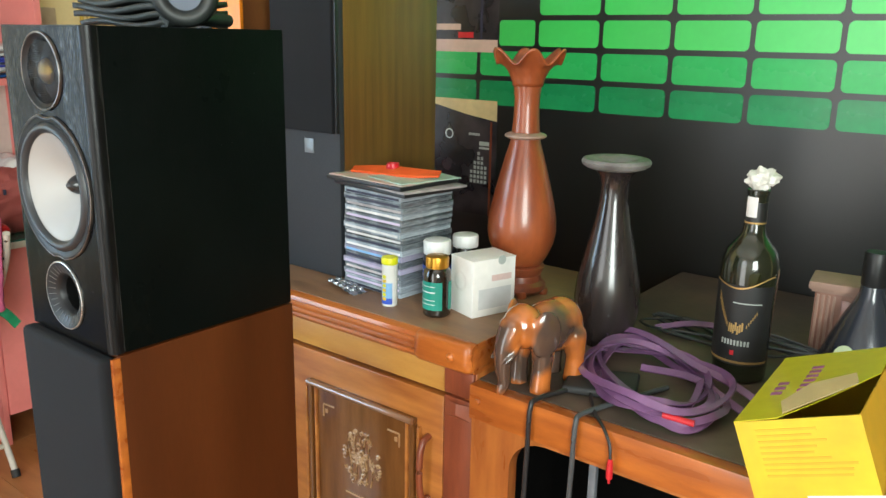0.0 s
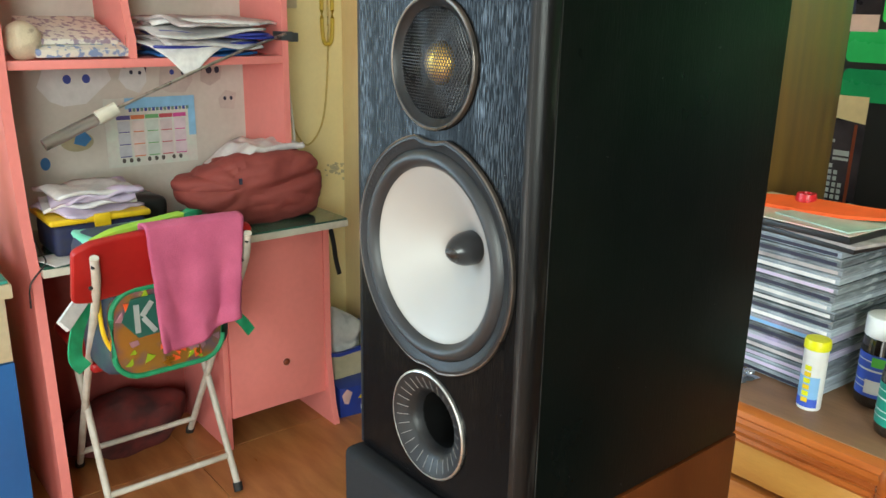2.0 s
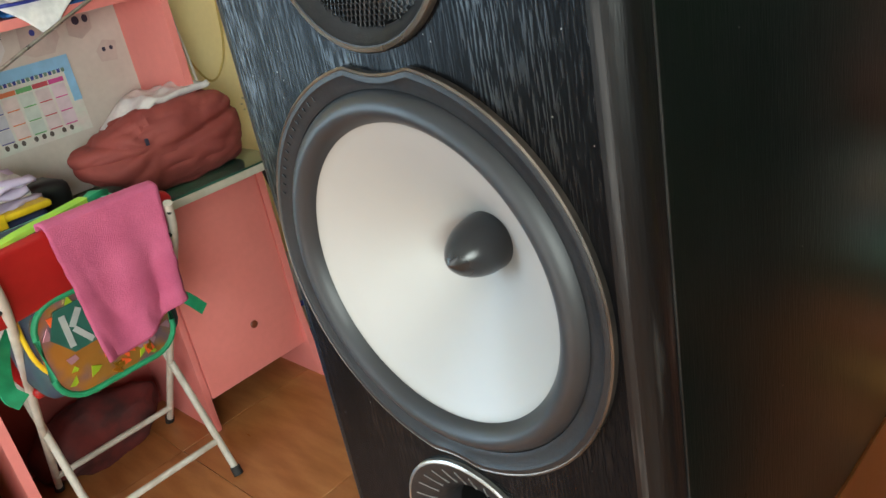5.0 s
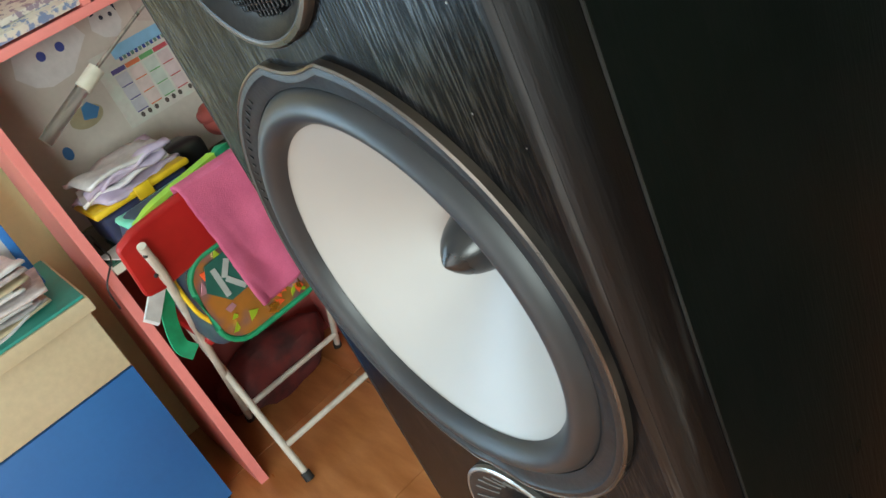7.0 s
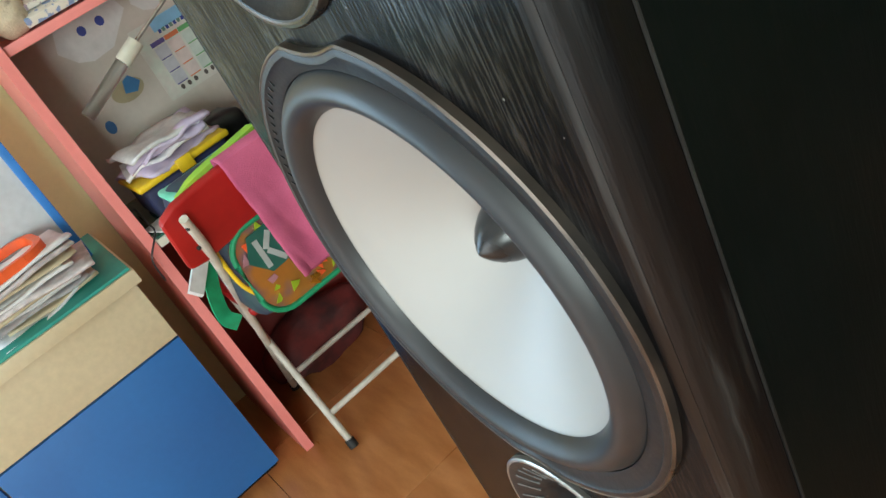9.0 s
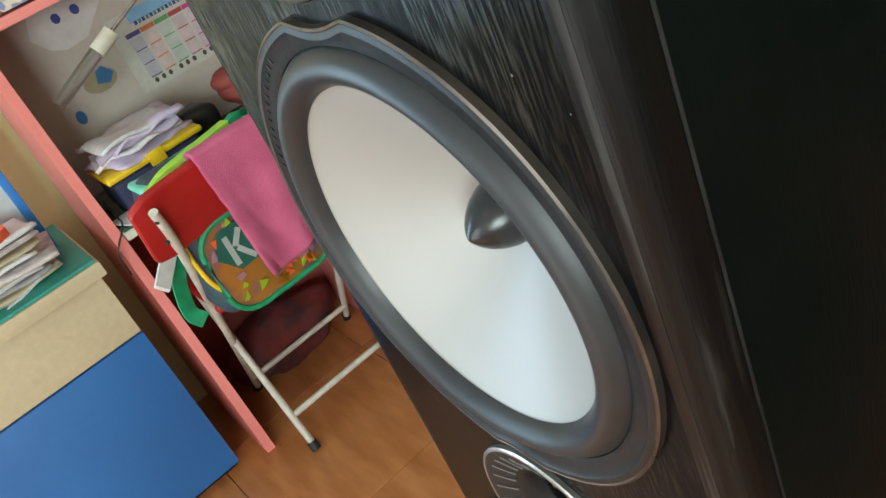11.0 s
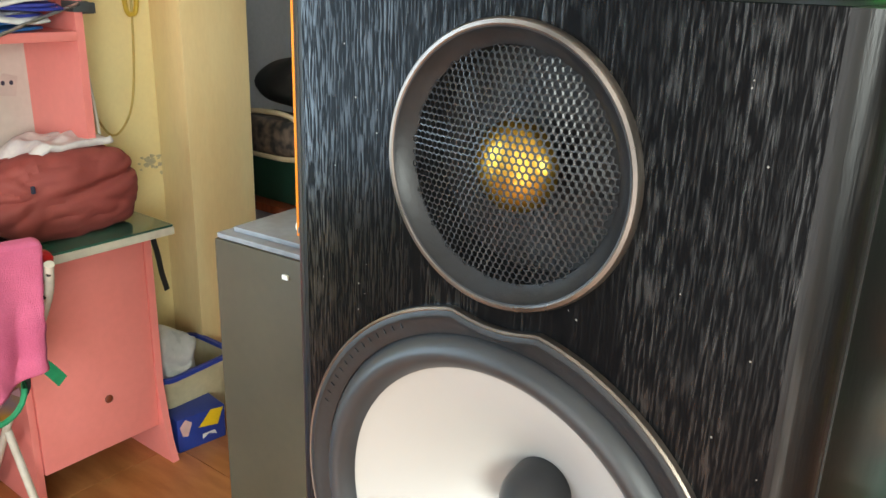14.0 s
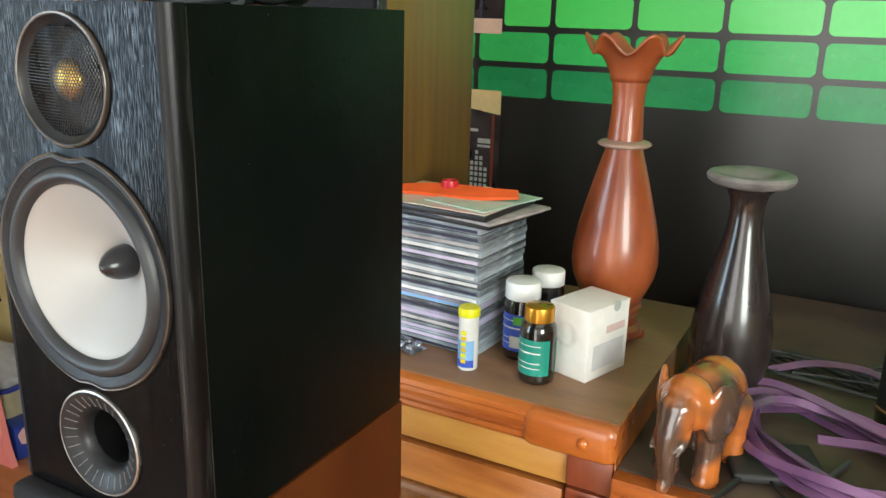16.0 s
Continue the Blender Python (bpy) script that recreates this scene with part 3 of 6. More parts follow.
def bookshelf_speaker():
    sp = thing("bookshelf_speaker", "black ash bookshelf loudspeaker with white cone on a taller speaker", "loudspeaker", (0, 0, SPZ))
    for x0, x1 in ((-0.0925, -0.0795), (0.0795, 0.0925)):
        part("side_panel", block(x0, x1, 0.0150, 0.255, 0, 0.35, 0.0010), M_ASH_SIDE, sp, "plain black veneered side")
    part("top_panel", block(-0.0794, 0.0794, 0.0150, 0.255, 0.337, 0.35, 0.0), M_ASH_SIDE, sp)
    part("bottom_panel", block(-0.0794, 0.0794, 0.0150, 0.255, 0, 0.013, 0.0), M_ASH_SIDE, sp)
    part("back_panel", block(-0.0794, 0.0794, 0.242, 0.2548, 0.0131, 0.3369, 0.0), M_ASH_SIDE, sp)
    part("joint", merge(block(-0.0916, -0.0796, 0.0135, 0.0155, 0.001, 0.349, 0), block(0.0796, 0.0916, 0.0135, 0.0155, 0.001, 0.349, 0)), M_DARK, sp)
    part("joint_line", block(0.0924, 0.0930, 0.0143, 0.0149, 0.002, 0.348, 0), M_JOINT, sp, "grey worn joint edge")
    baffle = part("baffle", baffle_mesh(), M_ASH, sp, "black ash front board with grey glinting grain")
    for sx in (-1, 1):
        edge = part("rounded_edge", rounded_edge(sx), M_EDGE, sp, "worn rounded black edge")
        # Thin strip that paints the edge's highlight along with its wear.
        arc = [(0.08252 + 0.01012 * math.sin(radians(a)), 0.010 - 0.01012 * math.cos(radians(a))) for a in (10, 14, 18, 22)]
        arc += [(0.08252 + 0.0096 * math.sin(radians(a)), 0.010 - 0.0096 * math.cos(radians(a))) for a in (22, 16, 10)]
        part("rubbed_line", outline_plate([(sx * x, y) for x, y in arc], 0.35, "z"), M_WORN_GLINT, edge, "grey line along the edge, rubbed wear with a painted highlight")
    # woofer
    up = pose(0, 0, WZ)
    woofer = part("woofer", moved(frame_ring([(0.0, 0.002), (0.0, -0.0022), (0.0012, -0.0030), (0.0026, -0.0030), (0.0036, -0.0022), (0.074, -0.0018), (0.0722, -0.001), (0.0722, 0.004)]), up), M_FRAME, sp, "black cast driver frame notched at top and foot")
    part("trim", moved(frame_ring([(-0.0004, 0.0005), (-0.0004, -0.0024), (0.0003, -0.0029), (0.0009, -0.0026)]), up), M_TRIM, woofer, "worn bronze rim")
    roll = [(0.0725 - 0.0124 * k / 14, 0.0005 - 0.0058 * math.sin(math.pi * k / 14) ** 0.75) for k in range(15)]
    part("surround", moved(lathe(roll, 96, "y"), up), M_SURROUND, woofer, "black rubber roll surround")
    cone = [(0.0604, 0.0007)] + [(0.0600 - 0.0468 * k / 16, 0.0012 + 0.0352 * (k / 16) ** 1.12) for k in range(17)] + [(0.009, 0.0385)]
    part("cone", moved(lathe(cone, 96, "y"), up), M_CONE, woofer, "matt white metal cone")
    plug = [(0.0122, 0.0400), (0.0122, 0.0345), (0.0119, 0.0300), (0.0110, 0.0260), (0.0094, 0.0222), (0.0072, 0.0188), (0.0046, 0.0161), (0.0020, 0.0142), (0.0004, 0.0134), (0.0, 0.0133)]
    part("phase_plug", moved(lathe(plug, 48, "y"), up), M_PLUG, woofer, "black bullet-shaped phase plug")
    chip = outline_plate([(0.018, -0.0594), (0.0225, -0.0572), (0.026, -0.0580), (0.0315, -0.0536), (0.0335, -0.0528), (0.030, -0.0560), (0.024, -0.0590)], 0.0006)
    part("paper_chip", moved(chip, pose(0, -0.0006, WZ)), plain("dried_glue", (0.62, 0.54, 0.38), 0.7), woofer, "cream flake of dried glue")
    for k in range(14):
        a = radians(118 + 3.2 * k)
        m = pose(0.0768 * math.cos(a), -0.0026, WZ + 0.0768 * math.sin(a)) @ pose(0, 0, 0, 0, 90 - math.degrees(a), 0)
        part("embossed_mark", block(-0.0003, 0.0003, 0.0001, 0.0006, -0.0011, 0.0011, 0, m=m), M_FRAME, woofer)
    # tweeter
    ut = pose(0, 0, TZ)
    tw = part("tweeter", moved(lathe([(0.0412, 0.001), (0.0412, -0.0022), (0.0404, -0.0029), (0.0394, -0.0026), (0.0385, -0.0012), (0.0355, 0.0012), (0.0345, 0.0018), (0.0345, 0.016), (0.0, 0.018)], 96, "y"), ut), M_FRAME, sp, "round black tweeter plate")
    part("trim", moved(lathe([(0.0420, 0.0005), (0.0420, -0.0020), (0.0414, -0.0028), (0.0403, -0.0030), (0.0398, -0.0027)], 96, "y"), ut), M_TRIM, tw, "worn bronze rim")
    part("mesh_grille", moved(mesh_disc(0.0348, 0.00225, 0.00098, 0.0003, 0.0050), pose(0, 0.0010, TZ)), M_MESH, tw, "black steel mesh grille", smooth=False)
    dome = [(0.0138 * math.cos(radians(90 * k / 12)), 0.0060 - 0.0082 * math.sin(radians(90 * k / 12))) for k in range(13)] + [(0.0, -0.0022)]
    part("dome", moved(lathe(dome, 48, "y"), ut), M_GOLD, tw, "gold metal dome")
    # port
    pu = pose(0, 0, PZ)
    port = part("port", moved(lathe([(0.0396, 0.001), (0.0396, -0.0016), (0.0385, -0.0024), (0.036, -0.0018), (0.030, 0.0006), (0.0250, 0.0034), (0.0222, 0.0070), (0.0208, 0.012)], 72, "y"), pu), M_FRAME, sp, "flared black reflex port")
    part("trim", moved(lathe([(0.0402, 0.0005), (0.0402, -0.0018), (0.0396, -0.0024), (0.0389, -0.0025), (0.0386, -0.0022)], 72, "y"), pu), M_SILVER, port, "thin silver rim")
    part("port_end", moved(lathe([(0.0209, 0.0115), (0.0205, 0.016), (0.0205, 0.069), (0.0, 0.0695)], 48, "y"), pu), M_DARK, port)
    rib = finish("rib", block(0.0262, 0.0358, -0.0004, 0.0004, -0.00022, 0.00022, 0), plain("dull_grey_print", (0.16, 0.155, 0.15), 0.5))
    tilt = math.degrees(math.atan2(0.0068, 0.0105))
    for k in range(28):
        ob = new("rib", rib)
        ob.parent = port
        ob.matrix_basis = pose(0, -0.0004, PZ) @ pose(0, 0, 0, 0, 360 * k / 28 + 5, 0) @ pose(0.031, 0.0007, 0, 0, 0, -tilt * 0.72) @ pose(-0.031, 0, 0)
    return sp


bookshelf_speaker()


def floor_speaker():
    sp = thing("floor_speaker", "tall brown veneered floor loudspeaker with a black cloth grille", "loudspeaker", (0, 0, 0))
    part("cabinet", block(-0.0935, 0.0935, 0.008, 0.257, 0.03, 0.968, 0.002), M_BROWN, sp, "brown wood veneer cabinet")
    part("grille", block(-0.0925, 0.0885, -0.014, 0.0078, 0.06, 0.967, 0.008, 3), M_CLOTH, sp, "black cloth grille")
    part("front_edge", block(0.0888, 0.0940, -0.002, 0.0079, 0.03, 0.966, 0.001), M_WOOD, sp, "bright orange front edge")
    part("plinth", block(-0.11, 0.11, -0.01, 0.27, 0.0, 0.03, 0.003), M_BLACKPL, sp)


floor_speaker()


def tower_speaker():
    sp = thing("tower_speaker", "tall dark grey loudspeaker with walnut sides standing on the wooden cabinet", "loudspeaker", (-0.213, 0.57, 0.8875))
    part("cabinet", block(-0.081, 0.081, 0.012, 0.265, 0, 0.86, 0.002), M_TOWER_SIDE, sp, "walnut veneered cabinet")
    part("baffle", block(-0.081, 0.081, 0.0, 0.0118, 0, 0.86, 0.0015), M_TOWER, sp, "dark grey front board")
    part("grille", block(-0.079, 0.076, -0.014, -0.0005, 0.262, 0.855, 0.004), M_CLOTH, sp, "black cloth grille")
    part("badge", block(-0.008, 0.016, -0.002, 0.0, 0.222, 0.248, 0.0006), plain("silver_badge", (0.20, 0.21, 0.22), 0.4, 0.5), sp, "small square silver badge")
    part("edge_strip", block(0.0765, 0.0815, -0.008, -0.0005, 0.262, 0.855, 0.001), M_BLACKPL, sp)


tower_speaker()

# ---------------------------------------------------------------- the wooden cabinet by the mural


def molding(x0, x1):
    """The cabinet's nosing: a grooved board with a rounded front."""
    prof = [(0.060, 0.0), (0.0, 0.0), (-0.007, 0.002), (-0.010, 0.007), (-0.0075, 0.0105), (-0.0115, 0.013), (-0.0135, 0.018), (-0.0105, 0.022),
            (-0.0145, 0.0245), (-0.016, 0.030), (-0.013, 0.034), (-0.015, 0.037), (-0.0135, 0.043), (-0.006, 0.0475), (0.060, 0.0485)]
    bm = bmesh.new()
    a = [bm.verts.new((x0, y, z)) for y, z in prof]
    b = [bm.verts.new((x1, y, z)) for y, z in prof]
    for i in range(len(prof)):
        j = (i + 1) % len(prof)
        bm.faces.new((a[i], a[j], b[j], b[i]))
    bm.faces.new(a[::-1]), bm.faces.new(b)
    return bm


def carved_door(parent, x0, x1, z0, z1):
    door = part("door", block(x0, x1, 0.0, 0.02, z0, z1, 0.003), M_WOOD_PALE, parent, "panelled door with carved flowers")
    fx0, fx1, fz1 = x0 + 0.098, x1 - 0.062, z1 - 0.062
    part("panel", block(fx0, fx1, -0.004, 0.012, z0 + 0.05, fz1, 0.003), M_PANEL, door, "dark carved panel")
    for a in (block(fx0 - 0.010, fx1 + 0.010, -0.010, 0.002, fz1, fz1 + 0.010, 0.003), block(fx0 - 0.010, fx0, -0.010, 0.002, z0 + 0.05, fz1, 0.003),
              block(fx1, fx1 + 0.010, -0.010, 0.002, z0 + 0.05, fz1, 0.003)):
        part("panel_bead", a, M_PANEL, door)
    top_bead = lathe([(0.0, 0.0), (0.0055, 0.0), (0.0055, fx1 - fx0 + 0.016), (0.0, fx1 - fx0 + 0.016)], 18, "z")
    part("panel_bead", moved(top_bead, pose(fx0 - 0.008, -0.0105, fz1 + 0.006, 0, 90, 0)), M_BEAD, door, "polished rounded top bead")
    for bx in (fx0 - 0.017, fx0 + 0.007, fx1 - 0.007, fx1 + 0.017):
        part("panel_groove", block(bx - 0.0028, bx + 0.0028, -0.0085, 0.001, z0 + 0.05, fz1 - 0.002, 0.0022), M_WOOD_PALE, door)
    rnd = random.Random(5)
    cx = (fx0 + fx1) / 2
    carv = []
    for k in range(64):
        a, r = rnd.uniform(0, 6.28), rnd.uniform(0.0, 0.050)
        px, pz = cx + r * math.cos(a) * 0.95, fz1 - 0.105 + r * math.sin(a) * 1.05
        t0, rad = rnd.uniform(0, 6.28), rnd.uniform(0.003, 0.0065)
        carv.append(sweep([(px + rad * math.cos(t0 + 0.7 * q) * (1 - q * 0.09), -0.0045, pz + rad * math.sin(t0 + 0.7 * q) * (1 - q * 0.09)) for q in range(8)], 0.0021, 6))
    for k in range(5):
        carv.append(sweep([(cx + 0.012 * (k - 2) + 0.004 * math.sin(q), -0.0042, fz1 - 0.15 + q * 0.014) for q in range(7)], 0.0018, 6))
    for sx in (-1, 1):
        ex = cx + sx * (fx1 - fx0) / 2 * 0.78
        carv.append(block(min(ex, ex - sx * 0.026), max(ex, ex - sx * 0.026), -0.0055, -0.003, fz1 - 0.030, fz1 - 0.027, 0.0008))
        carv.append(block(ex - 0.0015, ex + 0.0015, -0.0055, -0.003, fz1 - 0.052, fz1 - 0.028, 0.0008))
        carv.append(block(ex - sx * 0.007 - 0.003, ex - sx * 0.007 + 0.003, -0.0055, -0.003, fz1 - 0.044, fz1 - 0.036, 0.0008))
    carv.append(block(cx - 0.035, cx + 0.03, -0.006, -0.003, fz1 - 0.180, fz1 - 0.176, 0.001))
    # Carving is paler than its panel: its highlights are put into the colour.
    tagged(part("carving", merge(*carv), surf("polished_highlit_carving", (0.46, 0.27, 0.13), (0.34, 0.17, 0.07), scale=20, rough=0.12, coat=1.0), door, "carved raised flowers and corner scrolls"), kind="stuff")
    hx = x1 - 0.028
    part("handle", sweep(smooth_path([(hx, 0.0, z1 - 0.075), (hx, -0.018, z1 - 0.085), (hx, -0.024, z1 - 0.13), (hx, -0.018, z1 - 0.175), (hx, 0.0, z1 - 0.185)], 6), 0.0055, 10),
         M_WOOD_RED, door, "bowed dark wooden handle")
    return door


def wooden_cabinet():
    cab = thing("wooden_cabinet", "orange lacquered wooden media cabinet with carved door and dusty shelf", "cabinet", (0, 0.472, 0))
    part("top", block(-0.33, 0.247, -0.004, 0.43, 0.862, 0.8870, 0.002), M_TOP, cab, "dusty brown cabinet top")
    part("nosing", moved(molding(-0.33, 0.2475), pose(0, -0.002, 0.8385)), M_WOOD, cab, "grooved orange nosing with a rounded edge")
    part("end_roll", block(0.135, 0.2490, -0.021, 0.05, 0.8378, 0.8868, 0.017, 5), M_WOOD, cab, "smooth rounded orange end of the nosing")
    part("knob", moved(lathe([(0.0, -0.006), (0.004, -0.0055), (0.0068, -0.003), (0.0075, 0.0)], 20, "y"), pose(0.212, -0.0205, 0.862)), M_WOOD, cab)
    part("end_panel", block(0.225, 0.2455, 0.0, 0.43, 0.06, 0.862, 0.001), M_WOOD_V, cab)
    part("drawer_front", block(-0.32, 0.187, 0.004, 0.022, 0.790, 0.836, 0.002), M_DRAWER, cab, "honey coloured plain drawer front")
    part("carcass", block(-0.32, 0.2245, 0.0225, 0.43, 0.06, 0.8615, 0.001), M_WOOD_V, cab)
    carved_door(cab, -0.20, 0.185, 0.10, 0.784)
    post = merge(block(0.190, 0.244, -0.006, 0.0222, 0.06, 0.792, 0.003), block(0.190, 0.244, -0.006, 0.0222, 0.796, 0.8375, 0.002))
    part("post", post, M_WOOD_RED, cab, "dark red carved post")
    bm = bmesh.new()
    vs = [bm.verts.new(p) for p in ((0.192, -0.006, 0.786), (0.242, -0.006, 0.786), (0.242, -0.006, 0.760), (0.192, -0.006, 0.760), (0.217, -0.013, 0.768), (0.217, -0.012, 0.786))]
    for f in ((0, 5, 4), (0, 4, 3), (5, 1, 4), (1, 2, 4), (3, 4, 2)):
        bm.faces.new([vs[i] for i in f])
    part("post_facet", bm, M_WOOD_RED, cab, smooth=False)
    # lower bay
    part("shelf", block(0.2460, 1.15, 0.004, 0.76, 0.812, 0.830, 0.002), M_SHELF, cab, "dusty dark shelf")
    part("front_rail", block(0.2465, 1.15, -0.020, 0.0035, 0.776, 0.8295, 0.003), M_WOOD, cab, "orange front rail")
    # arched front under the rail
    pts = [(0.2465, 0.7755), (0.2465, 0.30)]
    pts += [(0.315, 0.30)] + [(0.315 + 0.06 - 0.06 * math.cos(radians(9 * k)), 0.714 + 0.054 * math.sin(radians(9 * k))) for k in range(11)]
    pts += [(1.15, 0.768), (1.15, 0.7755)]
    part("arched_panel", moved(outline_plate(pts, 0.02), pose(0, -0.012, 0)), M_WOOD_V, cab, "orange panel with an arched opening")
    # Black sheets put the bay's inner shade into the colour, over the wood.
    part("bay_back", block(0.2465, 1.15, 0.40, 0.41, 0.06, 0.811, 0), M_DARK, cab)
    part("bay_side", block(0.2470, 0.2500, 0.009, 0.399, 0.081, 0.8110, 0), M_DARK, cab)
    part("bay_floor", block(0.2465, 1.15, 0.02, 0.40, 0.06, 0.08, 0), M_SHELF, cab)
    part("pale_strip", block(0.385, 0.397, 0.10, 0.11, 0.08, 0.80, 0.002), M_GREYTOP, cab)
    part("pale_strip", block(0.545, 0.560, 0.10, 0.11, 0.08, 0.80, 0.002), M_GREYTOP, cab)
    part("rail_peg", moved(lathe([(0.0, -0.003), (0.004, -0.002), (0.005, 0.0)], 14, "y"), pose(0.262, -0.020, 0.806)), M_WOOD, cab)
    part("plinth", block(-0.32, 1.15, 0.02, 0.41, 0.0, 0.0595, 0.002), M_WOOD_RED, cab)
    part("end_panel", block(1.1505, 1.17, -0.01, 0.76, 0.0, 0.830, 0.002), M_WOOD_V, cab)
    return cab


wooden_cabinet()

# ---------------------------------------------------------------- the printed mural
def mural():
    y = NY - 0.004
    mu = tagged(new("mural", finish("mural", block(-0.74, 1.9, y, NY - 0.0005, 0.30, 2.3, 0), M_BLACKPRINT, False)), "black glossy wall print with rows of green rounded blocks", "mural", kind="structure")
    px, pz = 0.1665, 0.0712
    shared = {}
    for row in range(-1, 13):
        z = 1.293 + pz / 2 + (row - 1) * pz - 0.0006
        for col in range(-3, 12):
            x0 = -0.161 + (col - 1) * px
            x1 = x0 + px
            if row >= 1 and x1 < -0.10:
                continue
            w = px - 0.011
            cx = (x0 + x1) / 2
            if row == 1 and col == 0:
                continue
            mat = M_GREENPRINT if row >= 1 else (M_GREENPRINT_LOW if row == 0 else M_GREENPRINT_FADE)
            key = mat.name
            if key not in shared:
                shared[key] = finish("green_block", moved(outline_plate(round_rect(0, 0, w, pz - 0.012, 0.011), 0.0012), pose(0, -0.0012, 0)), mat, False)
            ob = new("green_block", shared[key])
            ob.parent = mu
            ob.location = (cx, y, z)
    small = finish("green_block", moved(outline_plate(round_rect(0, 0, 0.100, pz - 0.012, 0.008), 0.0012), pose(0, -0.0012, 0)), M_GREENPRINT, False)
    ob = new("green_block", small)
    ob.parent, ob.location = mu, (-0.217, y, 1.293 + pz / 2)

    def flat(name, x0, x1, z0, z1, mat, k, label=""):
        part(name, block(x0, x1, y - 0.0008 * k, y - 0.0002, z0, z1, 0), mat, mu, label, smooth=False)
    flat("photo", -0.74, -0.272, 1.289, 2.2, M_PHOTO_DARK, 1, "dark photograph of a hall")
    flat("photo_floor", -0.74, -0.272, 1.282, 1.312, M_PHOTO_PINK, 2, "pale pink floor strip")
    flat("photo_stage", -0.50, -0.385, 1.335, 1.350, M_PHOTO_PINK, 2)
    flat("photo_bench", -0.392, -0.345, 1.316, 1.330, M_REDPLUG, 3, "small red bench")
    flat("photo_post", -0.325, -0.318, 1.312, 1.60, M_INK_DARK, 2)
    flat("flyer", -0.52, -0.266, 0.873, 1.166, M_PHOTO_DARK, 1, "dark flyer with white marks")
    wedge = outline_plate([(-0.52, 1.1655), (-0.2665, 1.1655), (-0.2665, 1.115), (-0.36, 1.128), (-0.47, 1.150), (-0.52, 1.160)], 0.0008)
    part("flyer_wedge", moved(wedge, pose(0, y - 0.0018, 0)), M_PHOTO_CREAM, mu, "cream wedge", smooth=False)
    part("flyer_emblem", moved(lathe([(0.013, 0), (0.013, -0.0006), (0.010, -0.0006), (0.010, 0)], 28, "y"), pose(-0.415, y - 0.001, 1.075)), M_LABWHITE, mu)
    flat("flyer_bar", -0.352, -0.318, 1.076, 1.082, M_BADGEGREY, 2)
    flat("flyer_bar", -0.318, -0.288, 1.052, 1.062, M_BADGEGREY, 2)
    flat("flyer_bar", -0.318, -0.288, 1.043, 1.048, M_BADGEGREY, 2)
    flat("flyer_stripe", -0.286, -0.280, 0.873, 1.113, M_WOOD_RED, 2)
    for i, n in enumerate((3, 5, 7, 6, 4)):
        for k in range(n):
            flat("flyer_tick", -0.345 + 0.011 * i, -0.338 + 0.011 * i, 0.955 + 0.012 * k, 0.963 + 0.012 * k, M_BADGEGREY, 2)


mural()


